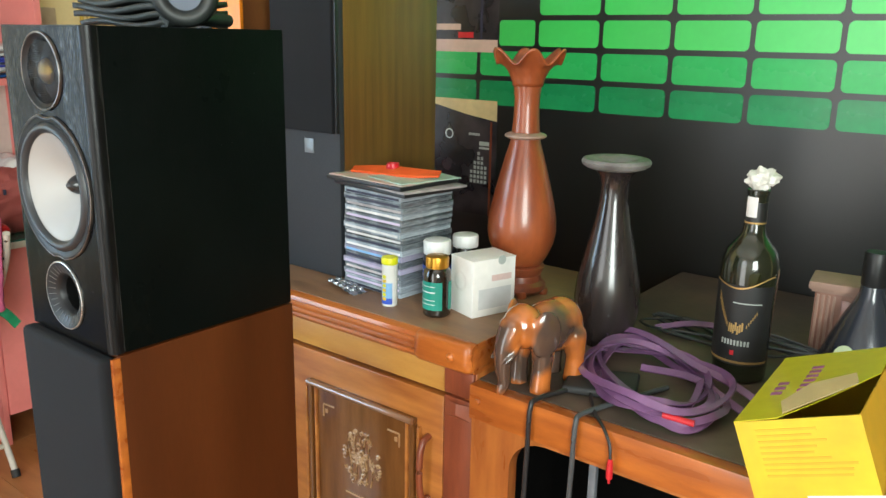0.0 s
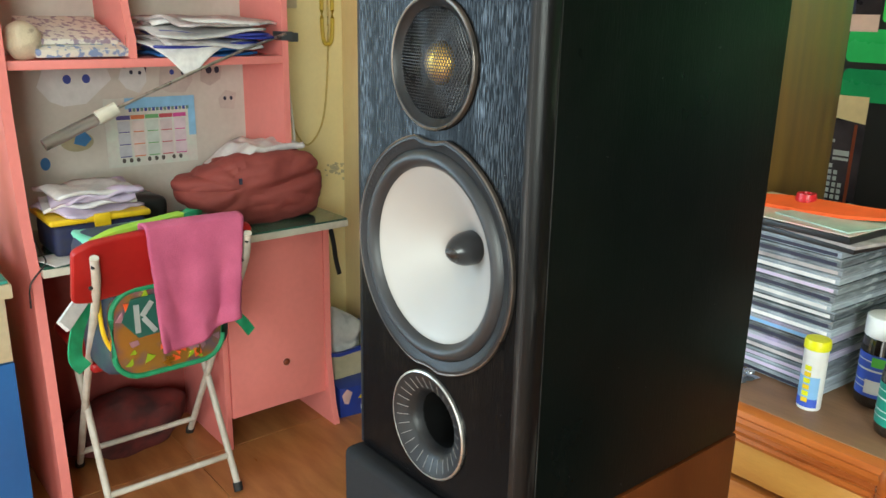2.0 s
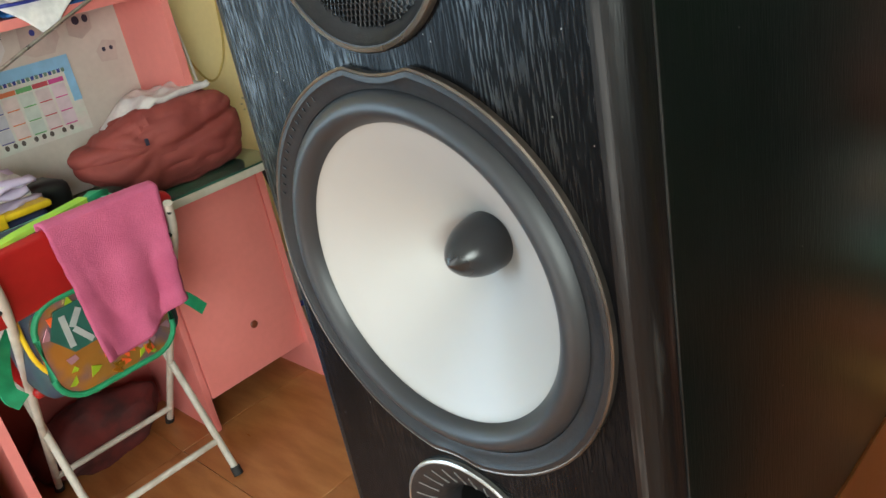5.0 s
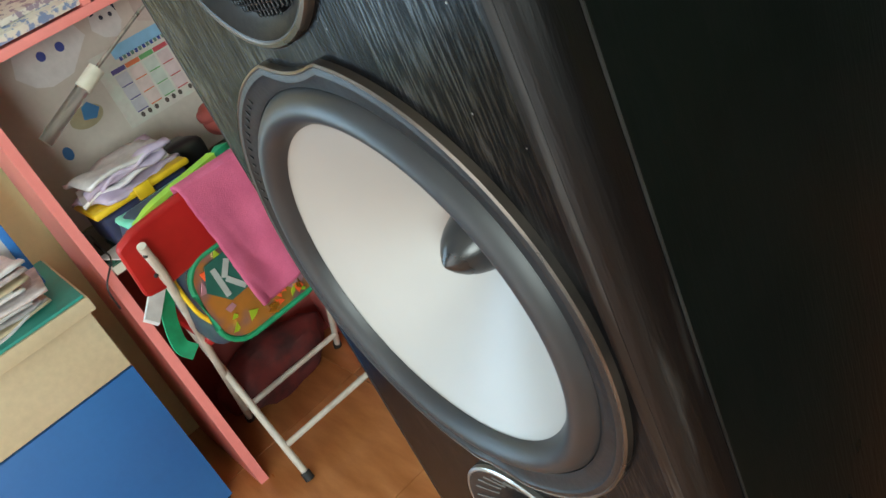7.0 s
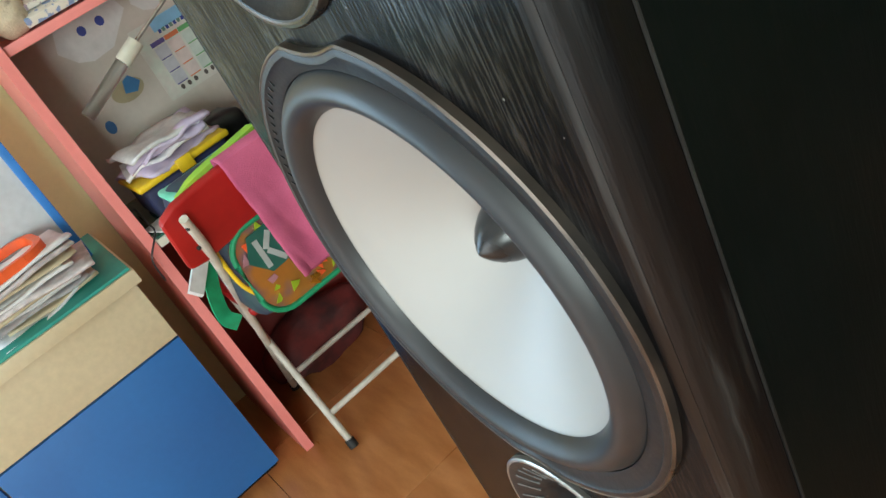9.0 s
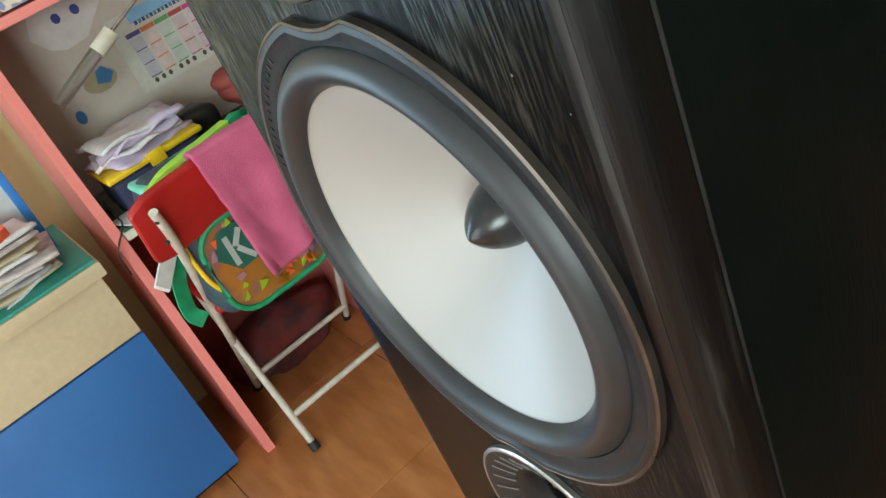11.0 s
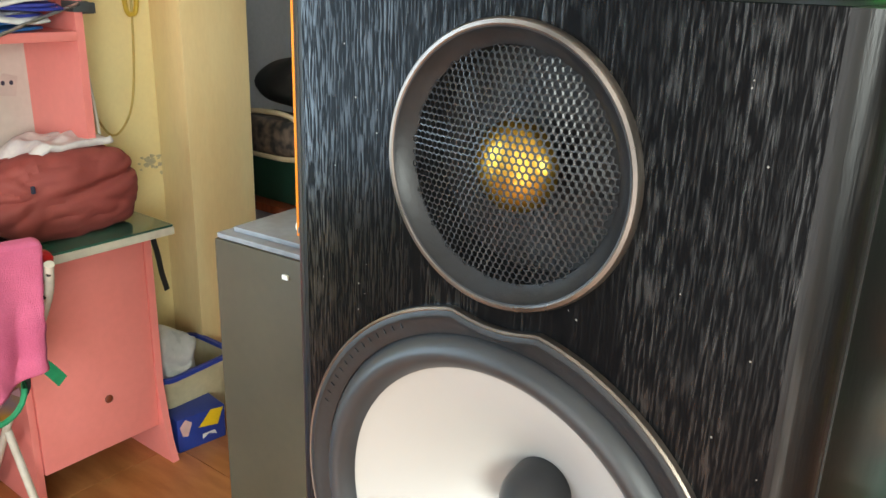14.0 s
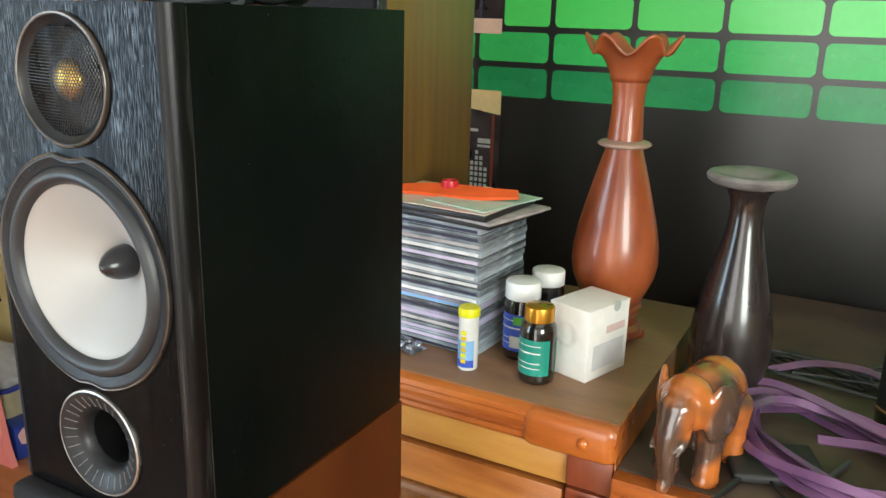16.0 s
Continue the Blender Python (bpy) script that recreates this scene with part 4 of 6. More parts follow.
# ---------------------------------------------------------------- things on the cabinet top
def cd_stack():
    rnd = random.Random(3)
    z = 0.8872
    for k in range(17):
        h = 0.0103
        mat = M_CDVIO if k in (4, 6) else (M_CDPALE if k % 3 == 1 or k < 2 else M_CDGREY)
        cd = thing("cd_case", "clear plastic disc case in a tall stack", "disc case", (-0.036 + rnd.uniform(-0.002, 0.002), 0.614 + rnd.uniform(-0.002, 0.003), z), -4 + rnd.uniform(-1.2, 1.2), "stack of disc cases")
        part("tray", block(-0.071, 0.071, -0.0625, 0.0625, 0.0006, 0.0074, 0.0008, 1), mat, cd)
        part("lid", block(-0.071, 0.071, -0.0625, 0.0625, 0.0075, h, 0.0006, 1), mat, cd)
        part("spine_card", block(-0.066, 0.066, -0.0629, -0.061, 0.002, 0.0060, 0.0, 1), [M_PAPER, M_PAPER_GREY, M_LABSKY, M_PAPER_LILAC, M_INK_DARK, M_PAPER][rnd.randrange(6)], cd)
        z += h
    for i, (mat, dx, dy, w, d, h, r) in enumerate(((M_BLACKPL, -0.004, 0.006, 0.19, 0.135, 0.007, -8), (M_PAPER_GREY, 0.006, 0.004, 0.19, 0.135, 0.004, -12), (M_BLACKPL, -0.010, -0.004, 0.185, 0.14, 0.007, -4))):
        solo("disc_folder", block(-w / 2, w / 2, -d / 2, d / 2, 0, h, 0.0012), mat, "thin dark disc folder on the stack of cases", "disc folder", (-0.036 + dx, 0.614 + dy, z), r, "folders on the stack")
        z += h + 0.0002
    pink = surf("faded_pink_print", (0.70, 0.42, 0.38), (0.50, 0.52, 0.42), scale=40, rough=0.35)
    mint = surf("faded_mint_print", (0.50, 0.66, 0.56), (0.36, 0.50, 0.44), scale=40, rough=0.35)
    solo("booklet", block(-0.09, 0.09, -0.066, 0.066, 0, 0.0015, 0), pink, "faded pink printed booklet", "booklet", (-0.046, 0.610, z), -4)
    solo("booklet", block(-0.05, 0.05, -0.062, 0.062, 0, 0.0015, 0), mint, "pale green printed booklet", "booklet", (0.0, 0.617, z + 0.0017), -14)
    clip = thing("orange_clip", "orange plastic hair clip lying on the disc stack", "clip", (-0.040, 0.612, z + 0.0035), 14)
    strip = [(-0.085 + 0.17 * k / 20, 0.006 * math.sin(k * 0.32), 0.003 + 0.004 * (k / 20)) for k in range(21)]
    part("strip", sweep(strip, flat=(0.034, 0.005), up=(-0.1, -0.25, 1), taper=[0.55 + 0.45 * math.sin(math.pi * (k + 2) / 24) for k in range(21)]), M_ORANGE, clip)
    part("loop", moved(lathe([(0.011, 0), (0.0125, 0.006), (0.011, 0.013), (0.008, 0.013), (0.007, 0.0), (0.011, 0.0)], 24), pose(-0.012, 0.014, 0.004)), M_REDPLUG, clip, "darker red loop")


cd_stack()


def label_wrap(r, z0, z1, a0, a1, n=24):
    def f(u, v):
        a = radians(a0 + (a1 - a0) * u)
        return Vector((r * math.cos(a), r * math.sin(a), z0 + (z1 - z0) * v))
    return sheet(n, 2, f)


def pill_bottle(at, r, h, cap_r, cap_h, body_mat, cap_mat, label_mat, text, rz=0):
    b = thing("medicine_bottle", text, "bottle", at, rz, "medicine bottles")
    part("body", lathe([(0, 0), (r * 0.88, 0), (r * 0.97, 0.002), (r, 0.006), (r, h * 0.68), (r * 0.93, h * 0.76), (cap_r * 0.88, h * 0.82), (cap_r * 0.88, h * 0.9)], 40), body_mat, b)
    lab = part("label", label_wrap(r + 0.0004, h * 0.13, h * 0.60, 0, 330), label_mat, b)
    for k, zz in enumerate((0.52, 0.42, 0.29, 0.22)):
        part("label_bar", label_wrap(r + 0.0008, h * zz, h * (zz + (0.012 if k != 1 else 0.02)), 190, 300), M_LABWHITE, lab)
    z0 = h - cap_h
    cap = lathe([(cap_r * 0.95, z0), (cap_r, z0 + 0.001), (cap_r, h - 0.003), (cap_r * 0.95, h - 0.0008), (cap_r * 0.85, h), (0, h)], 60)
    for i, v in enumerate(cap.verts):
        if i % 2 and z0 < v.co.z < h - 0.002:
            v.co.x *= 0.975
            v.co.y *= 0.975
    part("cap", cap, cap_mat, b)
    return b


pill_bottle((0.121, 0.531, 0.8872), 0.0225, 0.097, 0.0185, 0.019, M_AMBER, M_GOLDCAP, M_GREENLAB, "dark amber medicine bottle with a gold cap and green label")
pill_bottle((0.075, 0.588, 0.8872), 0.0235, 0.105, 0.0232, 0.024, M_AMBER, M_WHITE, M_BLUELAB, "dark medicine bottle with a white cap and blue label")
blue_bottle = [o for o in bpy.data.objects if o.name.startswith("medicine_bottle")][-1]
part("label_patch", label_wrap(0.0245, 0.050, 0.061, 265, 310, 8), plain("leaf_green_print", (0.10, 0.50, 0.05), 0.5), blue_bottle, "small green patch")
part("label_patch", label_wrap(0.0245, 0.018, 0.034, 255, 318, 8), M_LABWHITE, blue_bottle, "white lower patch")
pill_bottle((0.083, 0.655, 0.8872), 0.0235, 0.103, 0.0225, 0.021, M_AMBER, M_WHITE, M_BLACKLAB, "dark medicine bottle with a white cap standing behind")


def tablet_tube():
    t = thing("tablet_tube", "slim white and blue tablet tube with a yellow cap", "tube", (0.033, 0.517, 0.8872))
    part("body", lathe([(0, 0), (0.0122, 0), (0.0127, 0.001), (0.0127, 0.070), (0.0, 0.070)], 32), M_WHITE, t)
    part("label", label_wrap(0.0130, 0.004, 0.040, 150, 330), M_LABSKY, t)
    part("label_foot", label_wrap(0.0132, 0.004, 0.014, 150, 330), M_BLUELAB, t)
    for k in range(6):
        part("letter_bar", label_wrap(0.0134, 0.010 + 0.0075 * k, 0.0155 + 0.0075 * k, 252, 284, 6), M_YELLOW if k % 2 == 0 else M_LEMON, t)
    part("cap", lathe([(0.0128, 0.070), (0.0138, 0.071), (0.0138, 0.079), (0.0128, 0.0815), (0, 0.0818)], 32), M_LEMON, t)


tablet_tube()


def white_box():
    b = thing("medicine_carton", "small white folding carton with faded print", "carton", (0.1625, 0.5975, 0.8872), -18)
    part("carton", block(-0.030, 0.030, -0.042, 0.042, 0, 0.092, 0.0012), M_CARD, b)
    part("lid_edge", block(-0.0305, 0.0305, -0.0425, 0.0425, 0.0905, 0.0925, 0.0006), M_CARD, b)
    faint = plain("faded_print", (0.76, 0.73, 0.70), 0.6)
    part("print_panel", block(0.0299, 0.0304, -0.030, 0.034, 0.012, 0.045, 0), plain("pale_grey_print", (0.62, 0.62, 0.63), 0.6), b)
    part("print_bar", block(0.0299, 0.0304, -0.005, 0.034, 0.056, 0.066, 0), plain("faded_red_print", (0.68, 0.50, 0.47), 0.6), b)
    part("thumb_cut", moved(lathe([(0.0075, 0.0), (0.0, 0.0)], 24, "y"), pose(0.0308, 0.014, 0.089, 0, 0, 90)), M_BADGEGREY, b)
    part("front_print", moved(lathe([(0.017, 0.0), (0.012, 0.0)], 28, "y"), pose(-0.002, -0.0434, 0.055)), faint, b)


white_box()


def blister():
    b = thing("blister_pack", "opened silver tablet blister pack", "blister pack", (-0.085, 0.533, 0.8875), -12)
    foil = plain("foil", (0.45, 0.47, 0.50), 0.25, 0.8)
    part("foil", jitter(sheet(12, 6, lambda u, v: Vector((-0.045 + 0.09 * u, -0.016 + 0.032 * v, 0.004 + 0.003 * math.sin(5 * u)))), 0.003, 60), foil, b)
    for i in range(5):
        for j in range(2):
            part("pocket", moved(lathe([(0.006, 0), (0.0055, 0.003), (0.003, 0.0045), (0, 0.0047)], 14), pose(-0.035 + 0.0175 * i, -0.008 + 0.016 * j, 0.006)), foil, b)


blister()


def red_vase():
    v = thing("wooden_vase", "tall red-brown turned wooden vase with a ruffled rim", "vase", (0.153, 0.722, 0.8872))
    prof = [(0.0, 0.052), (0.034, 0.052), (0.0395, 0.056), (0.047, 0.070), (0.0555, 0.090), (0.0590, 0.110), (0.0580, 0.132), (0.0530, 0.160), (0.0455, 0.190),
            (0.0375, 0.220), (0.0305, 0.245), (0.0255, 0.262), (0.0240, 0.268)]
    part("body", lathe(prof, 64), M_VASE, v)
    part("ring", lathe([(0.024, 0.2665), (0.031, 0.268), (0.035, 0.2705), (0.0352, 0.273), (0.032, 0.2752), (0.0235, 0.2775)], 56), M_DUSTWOOD, v, "dusty turned ring")
    neck = [(0.0235, 0.277), (0.0220, 0.295), (0.0207, 0.318), (0.0210, 0.336), (0.0235, 0.354)]
    part("neck", lathe(neck, 56), M_VASE, v)
    bm = bmesh.new()
    n, rows = 120, 14
    g = []
    for j in range(rows + 1):
        t = j / rows
        ring = []
        for i in range(n):
            a = 2 * math.pi * i / n
            wave = math.sin(6 * a + 0.6)
            r = 0.0232 + 0.0345 * t ** 1.25 + 0.0045 * wave * t ** 2
            z = 0.353 + 0.060 * t ** 0.8 - 0.013 * t ** 3 + 0.0125 * wave * t ** 2.2
            ring.append(bm.verts.new((r * math.cos(a), r * math.sin(a), z)))
        g.append(ring)
    for p, q in zip(g, g[1:]):
        for i in range(n):
            bm.faces.new((p[i], p[(i + 1) % n], q[(i + 1) % n], q[i]))
    thick(part("ruffled_rim", bm, M_VASE, v), 0.0035)
    part("stand", lathe([(0.0, 0.004), (0.040, 0.004), (0.046, 0.010), (0.045, 0.018), (0.038, 0.024), (0.036, 0.034), (0.041, 0.043), (0.042, 0.049), (0.036, 0.053), (0, 0.053)], 48), M_WOOD_RED, v, "carved wooden stand")
    for k in range(5):
        a = radians(72 * k + 20)
        part("stand_foot", moved(lathe([(0, 0), (0.008, 0), (0.0095, 0.004), (0.008, 0.011), (0, 0.013)], 14), pose(0.041 * math.cos(a), 0.041 * math.sin(a), 0)), M_VASE, v)


red_vase()


# ---------------------------------------------------------------- things on the lower shelf
def dark_vase():
    v = thing("dark_vase", "dark brown turned wooden vase with a dusty flared lip", "vase", (0.315, 0.735, 0.830))
    prof = [(0.0, 0.0), (0.036, 0.0), (0.040, 0.004), (0.044, 0.02), (0.051, 0.05), (0.0535, 0.078), (0.051, 0.105), (0.044, 0.14), (0.0355, 0.175), (0.0285, 0.205),
            (0.0235, 0.230), (0.0212, 0.250), (0.0215, 0.266), (0.026, 0.280), (0.034, 0.289)]
    part("body", lathe(prof, 64), M_VASE2, v)
    part("lip", lathe([(0.033, 0.288), (0.046, 0.2915), (0.053, 0.2965), (0.0545, 0.301), (0.052, 0.3055), (0.046, 0.307), (0.036, 0.3045), (0.026, 0.300), (0.016, 0.285), (0.013, 0.26)], 64), M_DUSTLIP, v, "grey dusty lip")


dark_vase()


def wine_bottle():
    b = thing("wine_bottle", "dark wine bottle with a black label, stoppered with tissue", "bottle", (0.535, 0.742, 0.830), 0)
    prof = [(0, 0.004), (0.030, 0.0), (0.0375, 0.004), (0.0385, 0.01), (0.0392, 0.10), (0.0408, 0.165), (0.0400, 0.180), (0.035, 0.196), (0.025, 0.208), (0.0175, 0.218), (0.0150, 0.232),
            (0.0143, 0.250), (0.0143, 0.276), (0.0155, 0.277), (0.0155, 0.283), (0.0140, 0.284), (0.0, 0.284)]
    part("glass", lathe(prof, 56), M_BOTTLE, b, "dark olive glass")
    part("neck_foil", lathe([(0.0149, 0.222), (0.0149, 0.262), (0.0146, 0.266)], 40), M_BLACKPL, b, "black neck foil")
    part("neck_band", lathe([(0.0152, 0.2355), (0.0152, 0.238)], 40), M_GOLDINK, b)
    lab = part("label", label_wrap(0.0412, 0.03, 0.150, 200, 345), M_BLACKLAB, b, "black paper label")

    def wave(u, v):
        a = radians(200 + 145 * u)
        return Vector((0.0416 * math.cos(a), 0.0416 * math.sin(a), 0.150 - 0.013 * math.sin(u * 5.6 - 0.6) * u + 0.0022 * v))
    part("gold_line", sheet(30, 1, wave), M_GOLDINK, lab)
    part("gold_line", label_wrap(0.0416, 0.033, 0.0365, 200, 345), M_GOLDINK, lab)
    rnd = random.Random(9)
    for k in range(11):
        a0, top = 228 + 2.6 * k, 0.136 - 0.0042 * k
        part("crest_stroke", label_wrap(0.0417, top - 0.014 + 0.0006 * k, top, a0, a0 + 1.7, 3), M_GOLDINK, lab)
    for k in range(6):
        part("crest_stroke", label_wrap(0.0417, 0.088 + 0.004 * k, 0.093 + 0.004 * k, 292 + 3.4 * k, 294 + 3.4 * k, 3), M_GOLDINK, lab)
    for k in range(7):
        hgt = rnd.uniform(0.0, 0.006)
        part("crest_stroke", label_wrap(0.0417, 0.077 + hgt, 0.090 + hgt, 258 + 4.2 * k, 261.4 + 4.2 * k, 3), M_GOLDINK, lab)
    part("letter_line", label_wrap(0.0417, 0.1235, 0.1250, 262, 318, 8), M_BADGEGREY, lab)
    for k in range(9):
        part("letter_bar", label_wrap(0.0417, 0.060, 0.068, 246 + 6.4 * k, 250 + 6.4 * k, 3), M_BADGEGREY, lab)
    part("red_seal", label_wrap(0.0417, 0.045, 0.052, 266, 274, 4), M_REDPLUG, lab)
    part("neck_paper", label_wrap(0.0155, 0.245, 0.274, 225, 290), M_PAPER, b, "white strip on the neck")
    bm = bmesh.new()
    bmesh.ops.create_icosphere(bm, subdivisions=4, radius=0.022)
    for v in bm.verts:
        d = v.co.normalized()
        v.co = d * (0.020 + 0.009 * noise.noise(d * 2.2) + 0.003 * noise.noise(d * 7.0))
        v.co.z *= 0.75
    part("tissue_stopper", moved(bm, pose(0.003, 0, 0.299)), M_TISSUE, b, "crumpled white tissue")


wine_bottle()


def elephant():
    bm = bmesh.new()

    def ball(c, s, rx=0, ry=0, rz=0):
        bmesh.ops.create_uvsphere(bm, u_segments=20, v_segments=14, radius=1.0, matrix=pose(*c, rx, ry, rz) @ Matrix.Diagonal((*s, 1)))

    def limb(points, radii):
        pts = smooth_path(points, 5)
        k = len(pts) - 1
        for i, p in enumerate(pts):
            t = i / k * (len(radii) - 1)
            j = min(int(t), len(radii) - 2)
            r = radii[j] + (radii[j + 1] - radii[j]) * (t - j)
            bmesh.ops.create_uvsphere(bm, u_segments=12, v_segments=8, radius=r, matrix=Matrix.Translation(p))
    ball((0.018, 0, 0.083), (0.048, 0.036, 0.040))
    ball((0.040, 0, 0.086), (0.034, 0.034, 0.038))
    ball((-0.034, 0, 0.094), (0.029, 0.030, 0.033))
    ball((-0.044, 0, 0.108), (0.018, 0.020, 0.014))
    for s in (-1, 1):
        ball((-0.022, s * 0.035, 0.090), (0.022, 0.007, 0.034), 0, 0, s * 26)
        ball((-0.030, s * 0.031, 0.078), (0.012, 0.006, 0.022), 0, 0, s * 30)
        limb([(-0.014, s * 0.022, 0.065), (-0.016, s * 0.023, 0.035), (-0.018, s * 0.023, 0.008)], [0.018, 0.0145, 0.0155])
        limb([(0.046, s * 0.021, 0.070), (0.052, s * 0.022, 0.038), (0.050, s * 0.022, 0.008)], [0.021, 0.0145, 0.0150])
        limb([(-0.054, s * 0.013, 0.077), (-0.066, s * 0.016, 0.062), (-0.080, s * 0.015, 0.052)], [0.0055, 0.0045, 0.002])
        bmesh.ops.create_cone(bm, cap_ends=True, segments=16, radius1=0.0165, radius2=0.0155, depth=0.008, matrix=Matrix.Translation((-0.018, s * 0.023, 0.004)))
        bmesh.ops.create_cone(bm, cap_ends=True, segments=16, radius1=0.0160, radius2=0.0150, depth=0.008, matrix=Matrix.Translation((0.050, s * 0.022, 0.004)))
    limb([(-0.054, 0, 0.094), (-0.066, 0, 0.070), (-0.069, 0, 0.042), (-0.066, 0, 0.018), (-0.072, 0, 0.007)], [0.021, 0.0165, 0.0125, 0.0100, 0.0075])
    limb([(0.071, 0, 0.090), (0.076, 0, 0.070), (0.073, 0, 0.045)], [0.005, 0.0038, 0.0045])
    ob = solo("elephant_figure", bm, M_ELEPHANT, "polished two-tone carved wooden elephant figure on the shelf edge", "figurine", (0.320, 0.520, 0.8302), 76)
    m = ob.modifiers.new("fuse", "REMESH")
    m.mode, m.voxel_size, m.use_smooth_shade = "VOXEL", 0.0021, True
    s = ob.modifiers.new("soften", "SMOOTH")
    s.factor, s.iterations = 0.5, 4


elephant()


def small_clock_box():
    c = thing("wooden_pedestal_box", "small fluted brown wooden box with a moulded top", "box", (0.625, 0.945, 0.830), 8)
    part("body", block(-0.040, 0.045, -0.03, 0.03, 0.0, 0.105, 0.002), surf("pale_brown_wood", (0.33, 0.17, 0.12), (0.22, 0.10, 0.07), scale=6, rough=0.5, stretch=(8, 8, 1)), c)
    w = surf("dusty_brown_wood", (0.40, 0.26, 0.20), (0.28, 0.16, 0.12), scale=8, rough=0.6)
    part("cornice", block(-0.050, 0.055, -0.04, 0.04, 0.108, 0.122, 0.004), w, c, "dusty moulded cornice")
    part("cornice_step", block(-0.045, 0.050, -0.035, 0.035, 0.104, 0.109, 0.001), w, c)
    for k in range(4):
        part("flute", block(-0.037 + 0.008 * k, -0.033 + 0.008 * k, -0.0325, -0.029, 0.004, 0.100, 0.001), w, c)
    part("inset", block(0.0, 0.038, -0.0315, -0.029, 0.01, 0.095, 0.001), M_WOOD_RED, c)


small_clock_box()


def decanter():
    d = thing("spirit_bottle", "squat dark blue-grey bottle with black stopper and green sticker", "bottle", (0.674, 0.885, 0.830), 20)
    m = surf("blue_grey_glaze", (0.030, 0.034, 0.048), (0.020, 0.023, 0.034), scale=8, rough=0.25, coat=0.5)
    part("body", lathe([(0, 0), (0.055, 0), (0.062, 0.006), (0.062, 0.018), (0.052, 0.045), (0.038, 0.080), (0.024, 0.108), (0.0175, 0.124), (0.0160, 0.142)], 48), m, d)
    part("stopper", lathe([(0.0165, 0.136), (0.0175, 0.138), (0.0175, 0.184), (0.0160, 0.188), (0, 0.1885)], 32), M_BLACKPL, d)
    part("sticker", moved(lathe([(0.016, 0.0), (0.0, 0.0)], 28, "y"), pose(-0.0335, -0.0478, 0.036, -20, 0, -35)), plain("pale_green_sticker", (0.55, 0.66, 0.42), 0.5), d, "round pale green sticker")


decanter()


def yellow_box():
    b = thing("yellow_carton", "yellow printed product carton with a torn open lid", "carton", (0.680, 0.385, 0.8305), 2)
    b.matrix_world = pose(0.680, 0.385, 0.8305, 0, 0, 2) @ pose(0, 0, 0, 0, -21, 0)
    w, d, h = 0.125, 0.215, 0.100
    t = 0.0012
    part("front", block(0, w, 0, t, 0, h, 0), M_YBOX, b, "yellow front with fine print")
    part("side", block(0, t, t, d, 0, h, 0), M_YBOX, b)
    part("side", block(w - t, w, t, d, 0, h, 0), M_OCHRE, b)
    part("rear", block(t, w - t, d - t, d, 0, h, 0), M_YBOX, b)
    part("bottom", block(t, w - t, t, d - t, 0, t, 0), M_KRAFT, b)
    lid = merge(outline_plate([(0, 0), (0.045, 0.004), (0.085, 0.055), (w, 0.12), (w, d), (0, d)], t, "z"))
    part("lid", moved(lid, pose(0, 0, h, 1, 0, 0)), M_YBOX_LIME, b, "lime yellow lid")
    part("torn_flap", moved(outline_plate([(0.0, 0.0), (0.085, 0.0), (0.095, 0.020), (0.05, 0.034), (0.01, 0.022)], t, "z"), pose(0.048, 0.012, h + 0.002, 10, -6, 38)), M_KRAFT, b, "torn flap showing bare card")
    rnd = random.Random(4)
    for k in range(9):
        part("print_bar", block(0.02, 0.02 + rnd.uniform(0.05, 0.095), -0.0005, 0, h - 0.012 - 0.0062 * k, h - 0.0095 - 0.0062 * k, 0), M_OCHRE, b)
    for k in range(22):
        x = 0.06 + 0.0038 * k
        part("code_bar", block(x, x + rnd.uniform(0.0008, 0.0022), -0.0006, 0, 0.002, 0.016, 0), M_INK_DARK if k % 2 else M_LABWHITE, b)
    part("code_field", block(0.055, 0.148, -0.0004, 0, 0.0, 0.018, 0), M_LABWHITE, b)
    for k in range(7):
        part("letter_bar", moved(block(0.045, 0.058, 0, 0.008, t, t + 0.0005, 0), pose(0, 0.066 + 0.015 * k, h + 0.0012 + 0.0003 * k, 1, 0, 0)), M_VIOLETINK, b)
    for k in range(3):
        part("letter_bar", moved(block(0.018, 0.030, 0, 0.009, t, t + 0.0005, 0), pose(0, 0.075 + 0.016 * k, h + 0.0012 + 0.0003 * k, 1, 0, 0)), M_VIOLETINK, b)


yellow_box()


